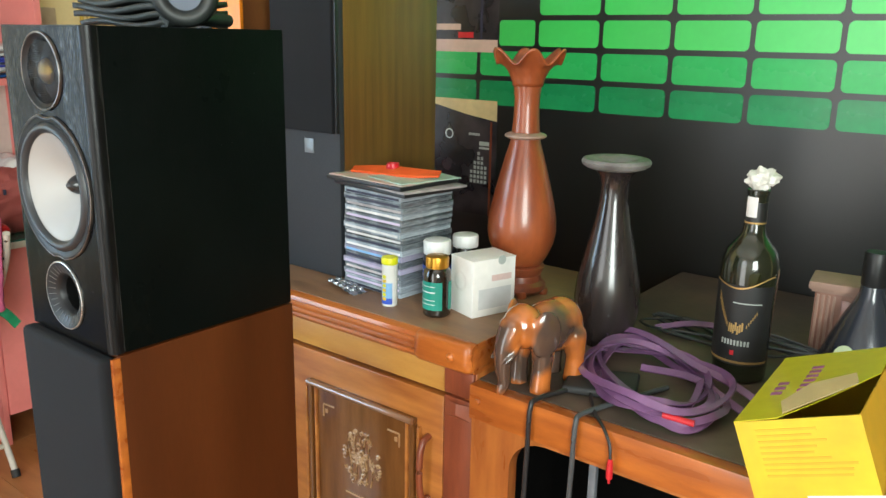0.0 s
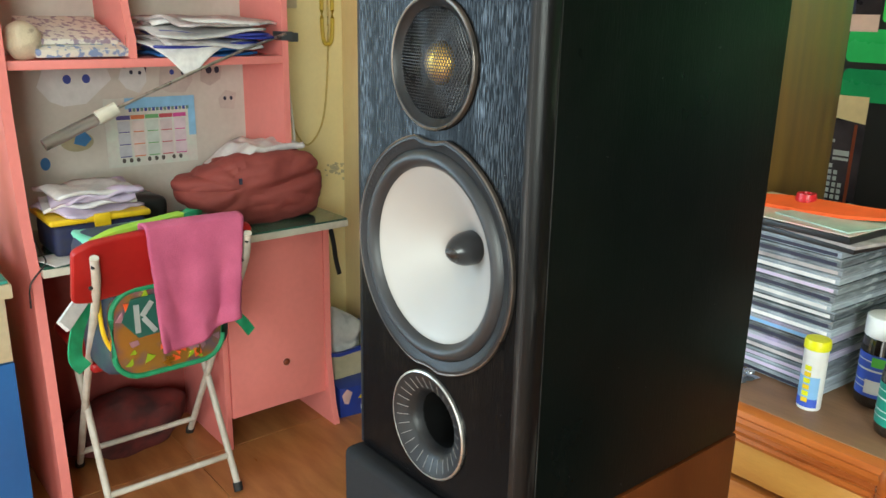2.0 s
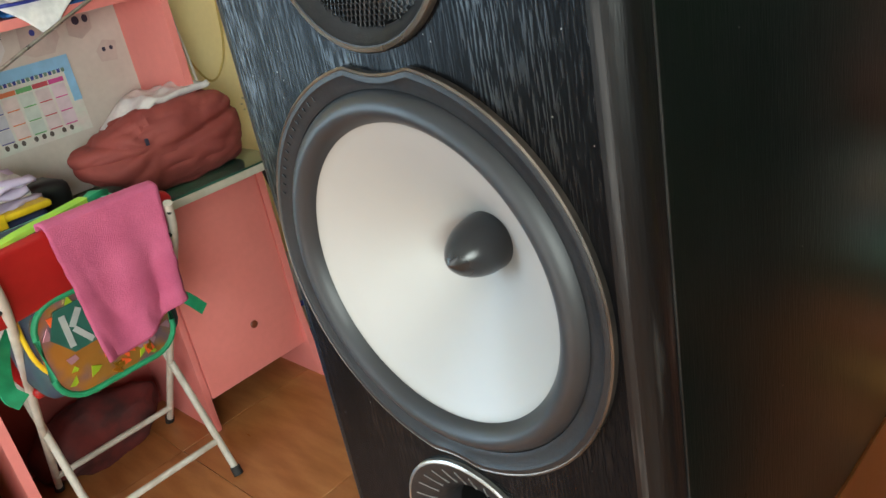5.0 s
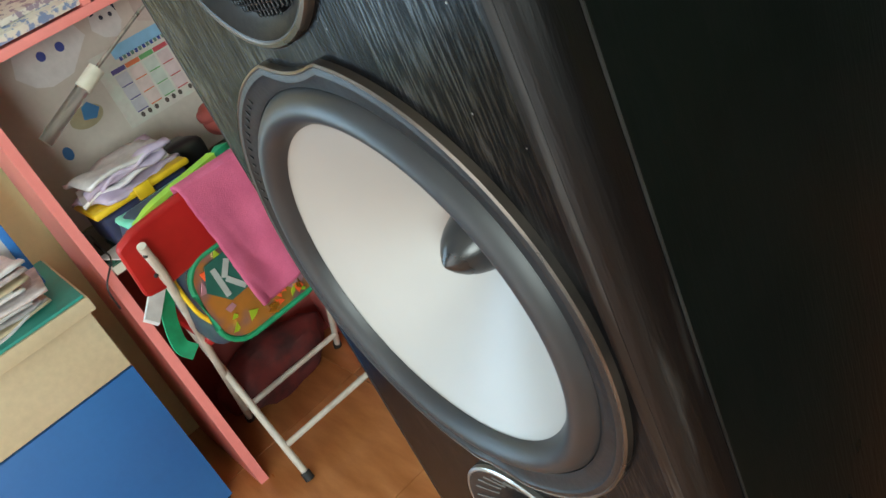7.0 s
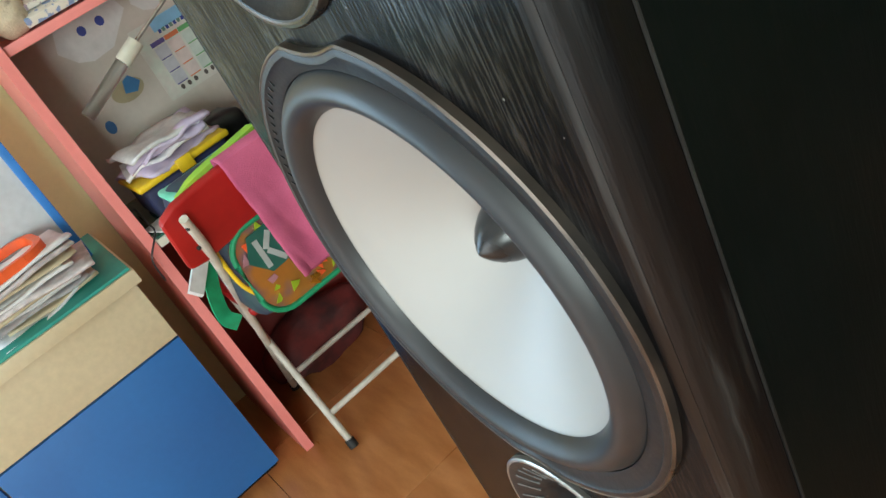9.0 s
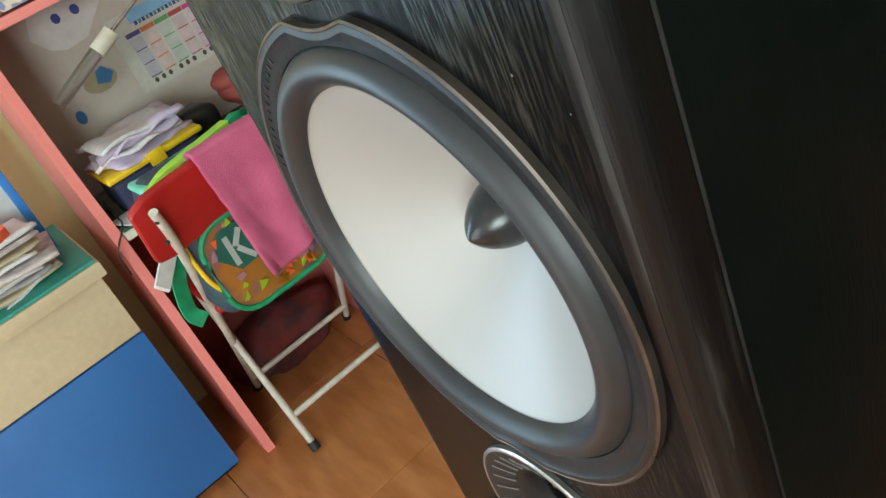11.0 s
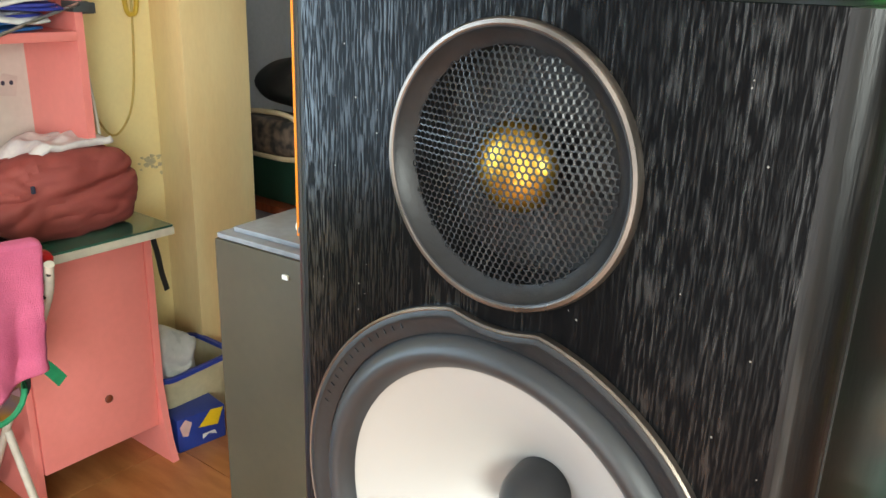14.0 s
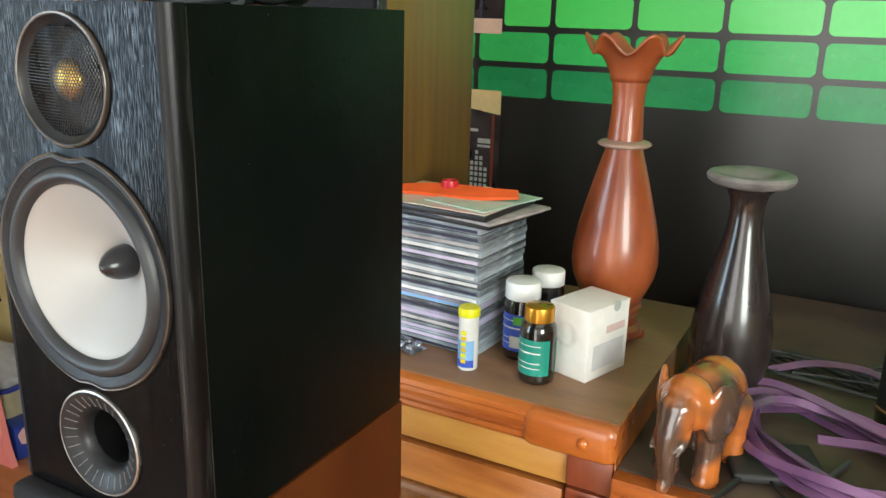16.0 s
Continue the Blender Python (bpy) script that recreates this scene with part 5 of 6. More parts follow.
def cables():
    rnd = random.Random(12)
    coil = thing("flat_cable_coil", "loose coil of flat purple speaker cable lying on the shelf", "cable", (0.460, 0.605, 0.830), 0)
    for k in range(7):
        pts = []
        cx, cy = rnd.uniform(-0.010, 0.012), rnd.uniform(-0.012, 0.012)
        ra, rb = rnd.uniform(0.105, 0.160), rnd.uniform(0.058, 0.098)
        a0, lean = rnd.uniform(0, 6.28), radians(-47 + rnd.uniform(-10, 10))
        for i in range(44):
            a = a0 + i * 0.152
            u, v = ra * math.cos(a), rb * math.sin(a) * (1 + 0.15 * math.sin(2 * a + k))
            pts.append((cx + u * math.cos(lean) - v * math.sin(lean), cy + u * math.sin(lean) + v * math.cos(lean), 0.008 + 0.0030 * k + 0.010 * math.sin(a * 1.5 + k) ** 2))
        part("loop", sweep(pts, flat=(0.0098, 0.0022), up=(0.9 * math.sin(2 * k), -0.9 + 0.5 * math.sin(5 * k), 1)), M_PURPLE, coil)
    for tail in ([(-0.14, 0.10, 0.030), (-0.09, 0.118, 0.036), (-0.03, 0.095, 0.036), (0.04, 0.05, 0.034), (0.10, 0.035, 0.026), (0.16, 0.01, 0.014), (0.23, -0.04, 0.008)],
                 [(-0.02, 0.00, 0.030), (0.05, 0.02, 0.026), (0.11, 0.00, 0.014), (0.17, -0.03, 0.008), (0.22, -0.05, 0.007)],
                 [(-0.10, 0.23, 0.008), (-0.04, 0.255, 0.022), (0.03, 0.25, 0.026), (0.08, 0.21, 0.014), (0.06, 0.16, 0.008)]):
        part("tail", sweep(smooth_path(tail, 10), flat=(0.0110, 0.0024), up=(0.2, -0.6, 1)), M_PURPLE, coil)
    part("plug", sweep([(0.060, -0.105, 0.020), (0.100, -0.100, 0.018)], 0.0042, 10), M_REDPLUG, coil, "dark red plug sleeve")
    rca = thing("audio_lead", "black audio lead with a red plug hanging over the shelf edge", "cable", (0, 0, 0))
    pts = smooth_path([(0.36, 0.60, 0.835), (0.40, 0.53, 0.836), (0.435, 0.478, 0.836), (0.462, 0.452, 0.831), (0.476, 0.444, 0.815), (0.480, 0.441, 0.795)], 8)
    part("wire", sweep(pts, 0.0022, 8), M_CABLE, rca)
    part("plug", moved(lathe([(0.0, -0.034), (0.0016, -0.034), (0.0016, -0.028), (0.0042, -0.027), (0.0045, -0.012), (0.0030, 0.0), (0, 0.001)], 16), pose(0.480, 0.441, 0.797)), M_REDPLUG, rca, "red plug")
    for x, mat in ((0.356, M_CABLE), (0.426, M_GREYCABLE)):
        c = thing("hanging_cable", "dark cable hanging over the front of the shelf", "cable", (0, 0, 0), 0, "hanging cables")
        pts = smooth_path([(x + 0.05, 0.62, 0.834), (x + 0.02, 0.53, 0.835), (x, 0.462, 0.836), (x - 0.001, 0.4455, 0.826), (x - 0.002, 0.444, 0.77), (x - 0.006, 0.446, 0.66), (x - 0.012, 0.452, 0.5)], 8)
        part("wire", sweep(pts, 0.0036, 8), mat, c)
    for k in range(7):
        c = thing("loose_cable", "thin dark cable tangled at the back of the shelf", "cable", (0, 0, 0), 0, "tangled cables")
        p = [(rnd.uniform(0.33, 0.62), rnd.uniform(0.80, 0.93), 0.834 + rnd.uniform(0, 0.012)) for q in range(5)]
        part("wire", sweep(smooth_path(p, 8), 0.0022, 6), M_CABLE if k % 2 else M_GREYCABLE, c)
    bag = solo("black_pouch", jitter(block(-0.05, 0.05, -0.04, 0.04, 0, 0.012, 0.005, 3), 0.004, 40), M_RUBBER, "flat dusty black pouch under the cables", "pouch", (0.40, 0.565, 0.8305), 20)


cables()

# ---------------------------------------------------------------- the pink study desk
def pink_desk():
    d = thing("study_desk", "pink laminate study desk with shelf hutch and green top", "desk", (0, 0, 0))
    side = [(-2.03, 0), (-1.61, 0), (-1.655, 0.66), (-1.70, 0.80), (-1.735, 1.05), (-1.75, 1.55), (-2.03, 1.55)]
    part("side_panel", moved(outline_plate([(a, b) for a, b in side], 0.024, "y", 0.002), pose(0, 0.088, 0)), M_PINK, d)
    side2 = [(-2.03, 0.686), (-1.755, 0.686), (-1.755, 0.72), (-1.755, 0.86), (-1.755, 1.55), (-2.03, 1.55)]
    part("side_panel", moved(outline_plate(side2, 0.020, "y", 0.002), pose(0, 0.842, 0)), M_PINK, d)
    foot = [(-2.03, 0), (-1.645, 0), (-1.665, 0.06), (-1.690, 0.22), (-1.690, 0.662), (-2.03, 0.662)]
    part("side_panel", moved(outline_plate(foot, 0.020, "y", 0.002), pose(0, 0.925, 0)), M_PINK, d)
    top = part("desktop", block(-2.03, -1.640, 0.114, 0.985, 0.664, 0.684, 0.001), M_WHITEEDGE, d, "cream edged desktop")
    part("glass_top", block(-2.025, -1.643, 0.116, 0.983, 0.6842, 0.690, 0.001), M_GREENTOP, top, "dark green glass")
    part("front_panel", block(-1.712, -1.695, 0.600, 0.9235, 0.105, 0.663, 0.002), M_PINK, d)
    part("inner_panel", block(-2.03, -1.700, 0.580, 0.598, 0.0, 0.663, 0.002), M_PINK, d)
    part("lock", moved(lathe([(0.0, 0.0), (0.011, 0.0), (0.011, 0.003), (0.007, 0.006), (0, 0.006)], 20), pose(-1.695, 0.785, 0.245, 0, 90, 0)), M_WOOD_RED, d, "dark red lock")
    part("hutch_back", block(-2.03, -2.018, 0.112, 0.842, 0.691, 1.55, 0.0), M_HUTCHBACK, d, "off-white backboard")
    part("knee_back", block(-2.03, -2.018, 0.112, 0.58, 0.0, 0.66, 0.0), M_MAROON, d)
    part("shelf", block(-2.017, -1.752, 0.1125, 0.8415, 1.150, 1.172, 0.002), M_PINK, d)
    div = [(-2.017, 1.1725), (-1.757, 1.1725), (-1.757, 1.22), (-1.79, 1.30), (-1.80, 1.54), (-2.017, 1.54)]
    part("divider", moved(outline_plate(div, 0.020, "y", 0.002), pose(0, 0.405, 0)), M_PINK, d)
    part("divider_slot", block(-1.776, -1.7745, 0.404, 0.4045, 1.19, 1.23, 0), M_WOOD_RED, d)
    part("hutch_top", block(-2.017, -1.752, 0.1125, 0.8415, 1.528, 1.55, 0.002), M_PINK, d)
    return d


pink_desk()


def wall_paper_piece(name, pts, mat, label, cat, extra=()):
    ob = thing(name, label, cat, (-2.0175, 0, 0))
    part("sheet", outline_plate(pts, 0.0012, "x"), mat, ob, smooth=False)
    for nm, p, m in extra:
        part(nm, moved(outline_plate(p, 0.0006, "x"), pose(0.0012, 0, 0)), m, ob, smooth=False)
    return ob


M_THINPAPER = surf("thin_white_paper", (0.70, 0.67, 0.66), (0.62, 0.59, 0.57), scale=9, rough=0.8)
M_OLDPAPER = surf("old_beige_paper", (0.56, 0.47, 0.42), (0.48, 0.40, 0.36), scale=9, rough=0.8)
wall_paper_piece("paper_cutout", [(0.235, 1.085), (0.265, 1.045), (0.30, 1.03), (0.36, 1.035), (0.40, 1.07), (0.435, 1.10), (0.42, 1.145), (0.26, 1.145)], M_THINPAPER,
                 "white paper cut-out with two blue ovals taped to the backboard", "paper", (("oval", ellipse(0.315, 1.104, 0.011, 0.0125), M_INK_BLUE), ("oval", ellipse(0.366, 1.104, 0.011, 0.0125), M_INK_BLUE)))
wall_paper_piece("paper_cutout", [(0.455, 1.10), (0.475, 1.072), (0.51, 1.058), (0.535, 1.09), (0.535, 1.145), (0.47, 1.147)], M_THINPAPER,
                 "white paper cut-out with a dark arc taped to the backboard", "paper", (("oval", ellipse(0.492, 1.118, 0.005, 0.006), M_INK_DARK), ("oval", ellipse(0.517, 1.116, 0.005, 0.006), M_INK_DARK),
                  ("arc", [(0.468, 1.13), (0.476, 1.143), (0.50, 1.149), (0.525, 1.147), (0.537, 1.135), (0.535, 1.115), (0.530, 1.132), (0.515, 1.140), (0.49, 1.140), (0.477, 1.130)], M_INK_DARK)))
wall_paper_piece("paper_cutout", [(0.57, 1.07), (0.60, 1.055), (0.65, 1.055), (0.675, 1.09), (0.67, 1.145), (0.58, 1.147)], M_OLDPAPER,
                 "pale paper cut-out with dark spots taped to the backboard", "paper", (("oval", ellipse(0.612, 1.115, 0.007, 0.008), M_INK_BLUE), ("oval", ellipse(0.645, 1.112, 0.005, 0.006), M_INK_DARK)))
wall_paper_piece("paper_cutout", [(0.70, 1.085), (0.73, 1.07), (0.765, 1.09), (0.77, 1.13), (0.745, 1.146), (0.705, 1.14)], M_OLDPAPER,
                 "beige paper cut-out with two dark spots", "paper", (("oval", ellipse(0.728, 1.118, 0.010, 0.011), M_INK_DARK), ("oval", ellipse(0.754, 1.118, 0.008, 0.010), M_INK_DARK)))
wall_paper_piece("paper_cutout", [(0.755, 1.03), (0.76, 1.0), (0.805, 0.995), (0.815, 1.045), (0.78, 1.055)], M_OLDPAPER,
                 "small beige paper cut-out with two dots", "paper", (("oval", ellipse(0.776, 1.030, 0.005, 0.006), M_INK_DARK), ("oval", ellipse(0.797, 1.030, 0.005, 0.006), M_INK_DARK)))
wall_paper_piece("sticker", ellipse(0.325, 0.93, 0.045, 0.028), plain("olive_sticker", (0.42, 0.36, 0.22), 0.5), "blue and olive sticker on the backboard", "sticker",
                 (("blue_shape", [(0.315, 0.925), (0.345, 0.915), (0.365, 0.935), (0.345, 0.962), (0.325, 0.955)], plain("sticker_blue", (0.06, 0.22, 0.48), 0.5)),))
wall_paper_piece("sticker", ellipse(0.235, 0.875, 0.013, 0.018), plain("sticker_dark_blue", (0.05, 0.17, 0.40), 0.5), "small blue sticker on the backboard", "sticker")


def timetable():
    t = thing("school_timetable", "colourful printed school timetable taped to the backboard", "timetable", (-2.0165, 0, 0))
    y0, y1, z0, z1 = 0.405, 0.675, 0.845, 1.045
    part("sheet", block(0, 0.0012, y0, y1, z0, z1, 0), surf("pale_mint_print", (0.62, 0.66, 0.58), (0.66, 0.58, 0.54), scale=22, rough=0.6), t, smooth=False)
    part("sky_band", block(0.0012, 0.0018, y0 + 0.06, y1, z1 - 0.032, z1, 0), M_SKYBLUE, t, smooth=False)
    part("sky_edge", block(0.0012, 0.0018, y1 - 0.022, y1, z0 + 0.08, z1 - 0.032, 0), M_SKYBLUE, t, smooth=False)
    heads = ((0.12, 0.10, 0.30), (0.70, 0.20, 0.08), (0.16, 0.42, 0.16), (0.52, 0.08, 0.10), (0.62, 0.08, 0.30))
    for k, c in enumerate(heads):
        a = y0 + 0.032 + 0.042 * k
        hd = plain("print_head", c, 0.6)
        part("head_bar", block(0.0018, 0.0023, a, a + 0.040, z1 - 0.062, z1 - 0.050, 0), hd, t, smooth=False)
        tint = plain("print_column", tuple(0.55 + 0.25 * v for v in c), 0.6)
        for r in range(3):
            part("cell", block(0.0018, 0.0022, a + 0.002, a + 0.038, z1 - 0.098 - 0.036 * r, z1 - 0.066 - 0.036 * r, 0), tint, t, smooth=False)
            part("cell_line", block(0.0022, 0.0026, a + 0.004, a + 0.036, z1 - 0.100 - 0.036 * r, z1 - 0.097 - 0.036 * r, 0), hd, t, smooth=False)
    for k in range(8):
        a = y0 + 0.045 + 0.021 * k + (0.012 if k > 2 else 0) + (0.012 if k > 5 else 0)
        part("dark_spot", moved(outline_plate(ellipse(a, z0 + 0.018, 0.0055, 0.007), 0.0005, "x"), pose(0.0013, 0, 0)), plain("brown_spot", (0.10, 0.08, 0.07), 0.6) if k == 0 else bpy.data.materials["brown_spot"], t, smooth=False)
    for k in range(16):
        a = y0 + 0.07 + 0.0115 * k
        part("title_bar", block(0.0019, 0.0024, a, a + 0.008, z1 - 0.040, z1 - 0.030, 0), plain("title_ink", (0.15, 0.25, 0.20), 0.6) if k % 2 else M_INK_BLUE, t, smooth=False)


timetable()


def lamp_arm():
    l = thing("clamp_lamp", "grey swing-arm tube lamp clamped to the hutch side", "lamp", (0, 0, 0))
    part("clamp", merge(block(-1.80, -1.745, 0.836, 0.875, 1.215, 1.240, 0.003), block(-1.79, -1.76, 0.8655, 0.900, 1.210, 1.236, 0.004)), M_GREYCABLE, l, "grey clamp")
    part("arm", sweep(smooth_path([(-1.745, 0.85, 1.234), (-1.72, 0.70, 1.190), (-1.705, 0.52, 1.125), (-1.70, 0.335, 1.052)], 8), 0.0042, 8), M_SILVER, l, "thin bowed metal arm")
    ax = Vector((0, -0.152, -0.066)).normalized()
    a = Vector((-1.70, 0.342, 1.054))
    part("collar", sweep([a, a + ax * 0.055], 0.018, 18), M_WHITEEDGE, l, "cream plastic collar")
    part("tube", sweep([a + ax * 0.056, a + ax * 0.195], 0.015, 18), glass_mat("cloudy_tube", (0.80, 0.80, 0.76), 0.3), l, "cloudy clear tube")


lamp_arm()


def fold_bag():
    def f(u, v):
        a, t = 2 * math.pi * u, math.pi * (v - 0.5)
        c = abs(math.cos(t))
        x = 0.112 * c ** 0.45 * math.copysign(abs(math.cos(a)) ** 0.8, math.cos(a))
        y = 0.225 * c ** 0.20 * math.copysign(abs(math.sin(a)) ** 0.62, math.sin(a))
        k = y / 0.232
        # high hump past the middle, the far end drawn up to a point
        top = 0.052 + 0.058 * math.exp(-((k - 0.20) / 0.75) ** 4)
        foot = -0.100 + 0.10 * max(0, (-0.35 - k) / 0.65) ** 1.1
        h = 0.5 + 0.5 * math.copysign(abs(math.sin(t)) ** 0.8, math.sin(t))
        x *= 1 - 0.55 * max(0, -0.45 - k)
        p = Vector((x, y, foot + (top - foot) * h))
        p += noise.noise_vector(p * 7) * 0.012
        # creases that fan out from the zip tag, and cross folds near the ends
        dy, dz = p.y + 0.05, p.z - 0.02
        r, th = math.hypot(dy, dz), math.atan2(dz, dy)
        fan = abs(noise.noise(Vector((math.cos(th) * 2.3, math.sin(th) * 2.3, r * 4 + p.x * 3)))) ** 0.7
        fine = abs(noise.noise(Vector((p.x * 14, p.y * 11 - p.z * 9, p.z * 26 + p.y * 6)))) ** 0.75
        d = Vector((math.cos(a), 0.3 * math.sin(a), 0.6 * math.sin(t))).normalized()
        return p + d * (0.018 * fan * min(1, r / 0.05) + 0.009 * fine - 0.006 - 0.016 * math.exp(-((p.z - 0.012 - 0.20 * (p.y - 0.02)) / 0.012) ** 2) * max(0, min(1, (p.y + 0.06) / 0.08)))
    bm = sheet(150, 80, f)
    bmesh.ops.remove_doubles(bm, verts=bm.verts[:], dist=0.0005)
    for v in bm.verts:
        v.co.z = max(v.co.z, -0.098)
    b = thing("fabric_bag", "slumped brick red fabric bag lying on the desk", "bag", (-1.80, 0.740, 0.789), -4)
    part("body", bm, M_MAROON, b)
    part("zip_tag", block(0.112, 0.120, -0.075, -0.067, 0.035, 0.052, 0.001), M_INK_DARK, b, "small dark zip tag")


fold_bag()
rnd = random.Random(21)
solo("folded_cloth", sheet(26, 34, lambda u, v: Vector(((u - 0.5) * 0.15, (v - 0.5) * 0.25 + 0.01 * noise.noise(Vector((u * 3, v * 3, 9))), 0.004 * math.sin(9 * u + 4 * v) + 0.014 * noise.noise(Vector((u * 4, v * 5, 1))) + 0.012 - 0.16 * max(0, 0.35 - v)))), surf("checked_white_cloth", (0.72, 0.68, 0.66), (0.60, 0.55, 0.56), scale=40, rough=0.9),
     "white crumpled cloth lying on the red bag", "cloth", (-1.81, 0.765, 0.905), 6).modifiers.new("thick", "SOLIDIFY").thickness = 0.016


def paper_pile(cx, cy, z, n, size, mats, label, cat, group, dz=0.006, spread=0.02, rot=14, droop=0.0, mess=0.0, crumple=0.0):
    for k in range(n):
        w, h = size[0] * rnd.uniform(0.85, 1.05), size[1] * rnd.uniform(0.85, 1.05)
        dr = droop * rnd.uniform(0.2, 1.0)
        wob = rnd.uniform(0, 6)

        def f(u, v):
            x, y = (u - 0.5) * w, (v - 0.5) * h
            return Vector((x, y, 0.004 * math.sin(4 * v + wob) * (u + 0.3) - dr * max(0, u - 0.6) ** 1.5 + 0.002 + (0.003 * math.sin(9 * u + wob)) + crumple * noise.noise(Vector((3 * u, 3 * v, wob)))))
        ob = solo(cat, sheet(10, 10, f), mats[k % len(mats)], label, cat, (cx + rnd.uniform(-spread, spread), cy + rnd.uniform(-spread, spread), z), rnd.uniform(-rot, rot), group, rx=rnd.uniform(-mess, mess), ry=rnd.uniform(-mess, mess))
        thick(ob, dz * 0.6)
        z += dz
    return z


navy = plain("navy_folder", (0.045, 0.06, 0.36), 0.4)
zt = paper_pile(-1.855, 0.62, 1.178, 3, (0.21, 0.29), [M_BLUE, M_BLUE, navy], "blue plastic document folder on the hutch shelf", "folder", "folders on the shelf", 0.012, 0.010, 6)
zt = paper_pile(-1.85, 0.63, zt, 2, (0.22, 0.32), [M_PAPER, M_PAPER_GREY], "loose white paper sheet in an untidy pile", "paper", "papers on the shelf", 0.008, 0.025, 16, 0.06, 2.0, 0.010)
zt = paper_pile(-1.85, 0.65, zt, 2, (0.22, 0.32), [navy, navy], "dark blue folder between loose papers", "folder", "folders on the shelf", 0.009, 0.012, 8, 0.02, 1.0, 0.004)
zt = paper_pile(-1.85, 0.63, zt, 3, (0.23, 0.33), [M_PAPER, M_PAPER, M_PAPER_GREY], "loose white paper sheet in an untidy pile", "paper", "papers on the shelf", 0.010, 0.035, 22, 0.08, 2.5, 0.014)
drop = solo("paper", sheet(14, 10, lambda u, v: Vector((0.02 + 0.11 * u - 0.05 * max(0, u - 0.5), (v - 0.5) * 0.34 * (1 - 0.92 * u) - 0.02 * u, 0.010 - 0.085 * u ** 2.2))), M_PAPER, "white paper corner drooping over the shelf edge", "paper", (-1.83, 0.58, 1.205), -6)
thick(drop, 0.001)
solo("picture_book", block(-0.09, 0.09, -0.11, 0.11, 0, 0.020, 0.002), surf("patterned_book_cover", (0.74, 0.70, 0.62), (0.24, 0.32, 0.52), scale=52, rough=0.45, detail=3, lo=0.42, hi=0.48), "thick book with a busy pale blue pattern", "book", (-1.85, 0.295, 1.205), 0, ry=18)
solo("picture_book", block(-0.085, 0.085, -0.10, 0.10, 0, 0.014, 0.002), surf("patterned_book_cover_two", (0.74, 0.69, 0.62), (0.36, 0.27, 0.34), scale=60, rough=0.45, detail=3, lo=0.42, hi=0.48), "book with a busy lilac pattern", "book", (-1.868, 0.285, 1.234), 5, ry=18)
plush = bmesh.new()
bmesh.ops.create_icosphere(plush, subdivisions=4, radius=0.045)
solo("plush_ball", jitter(plush, 0.006, 30), surf("cream_plush", (0.62, 0.52, 0.38), (0.16, 0.11, 0.09), scale=16, rough=0.95, lo=0.3, hi=0.4, bump=0.6, bump_scale=200), "cream and brown plush ball", "plush toy", (-1.80, 0.165, 1.217))


def lunch_box():
    b = thing("lunch_bag", "navy lunch bag with a yellow rim", "lunch bag", (-1.78, 0.275, 0.690), 0)
    part("body", block(-0.09, 0.09, -0.115, 0.115, 0, 0.085, 0.018, 4), M_NAVY, b)
    part("rim", block(-0.10, 0.10, -0.125, 0.125, 0.086, 0.102, 0.008, 3), M_YELLOW, b, "yellow plastic rim")
    part("latch", block(0.096, 0.106, -0.02, 0.02, 0.075, 0.108, 0.003), M_YELLOW, b)


lunch_box()
heap = bmesh.new()
bmesh.ops.create_icosphere(heap, subdivisions=4, radius=1.0, matrix=Matrix.Diagonal((0.09, 0.19, 0.10, 1)))
solo("crumpled_cloth", jitter(jitter(heap, 0.03, 9), 0.012, 25), surf("dark_red_cloth", (0.16, 0.025, 0.022), (0.05, 0.014, 0.014), scale=14, rough=0.85), "crumpled dark red cloth under the desk", "cloth", (-1.92, 0.36, 0.085))
paper_pile(-1.78, 0.28, 0.796, 5, (0.17, 0.22), [M_PAPER_LILAC, M_PAPER, M_PAPER_LILAC], "folded lilac cloth piled on the lunch bag", "cloth", "cloths on the lunch bag", 0.013, 0.014, 22, 0.02, 2.0, 0.022)
solo("dark_pouch", jitter(block(-0.06, 0.06, -0.05, 0.05, 0, 0.10, 0.03, 4), 0.012, 14), M_BLACKPL, "black soft pouch on the desk", "pouch", (-1.87, 0.44, 0.691))


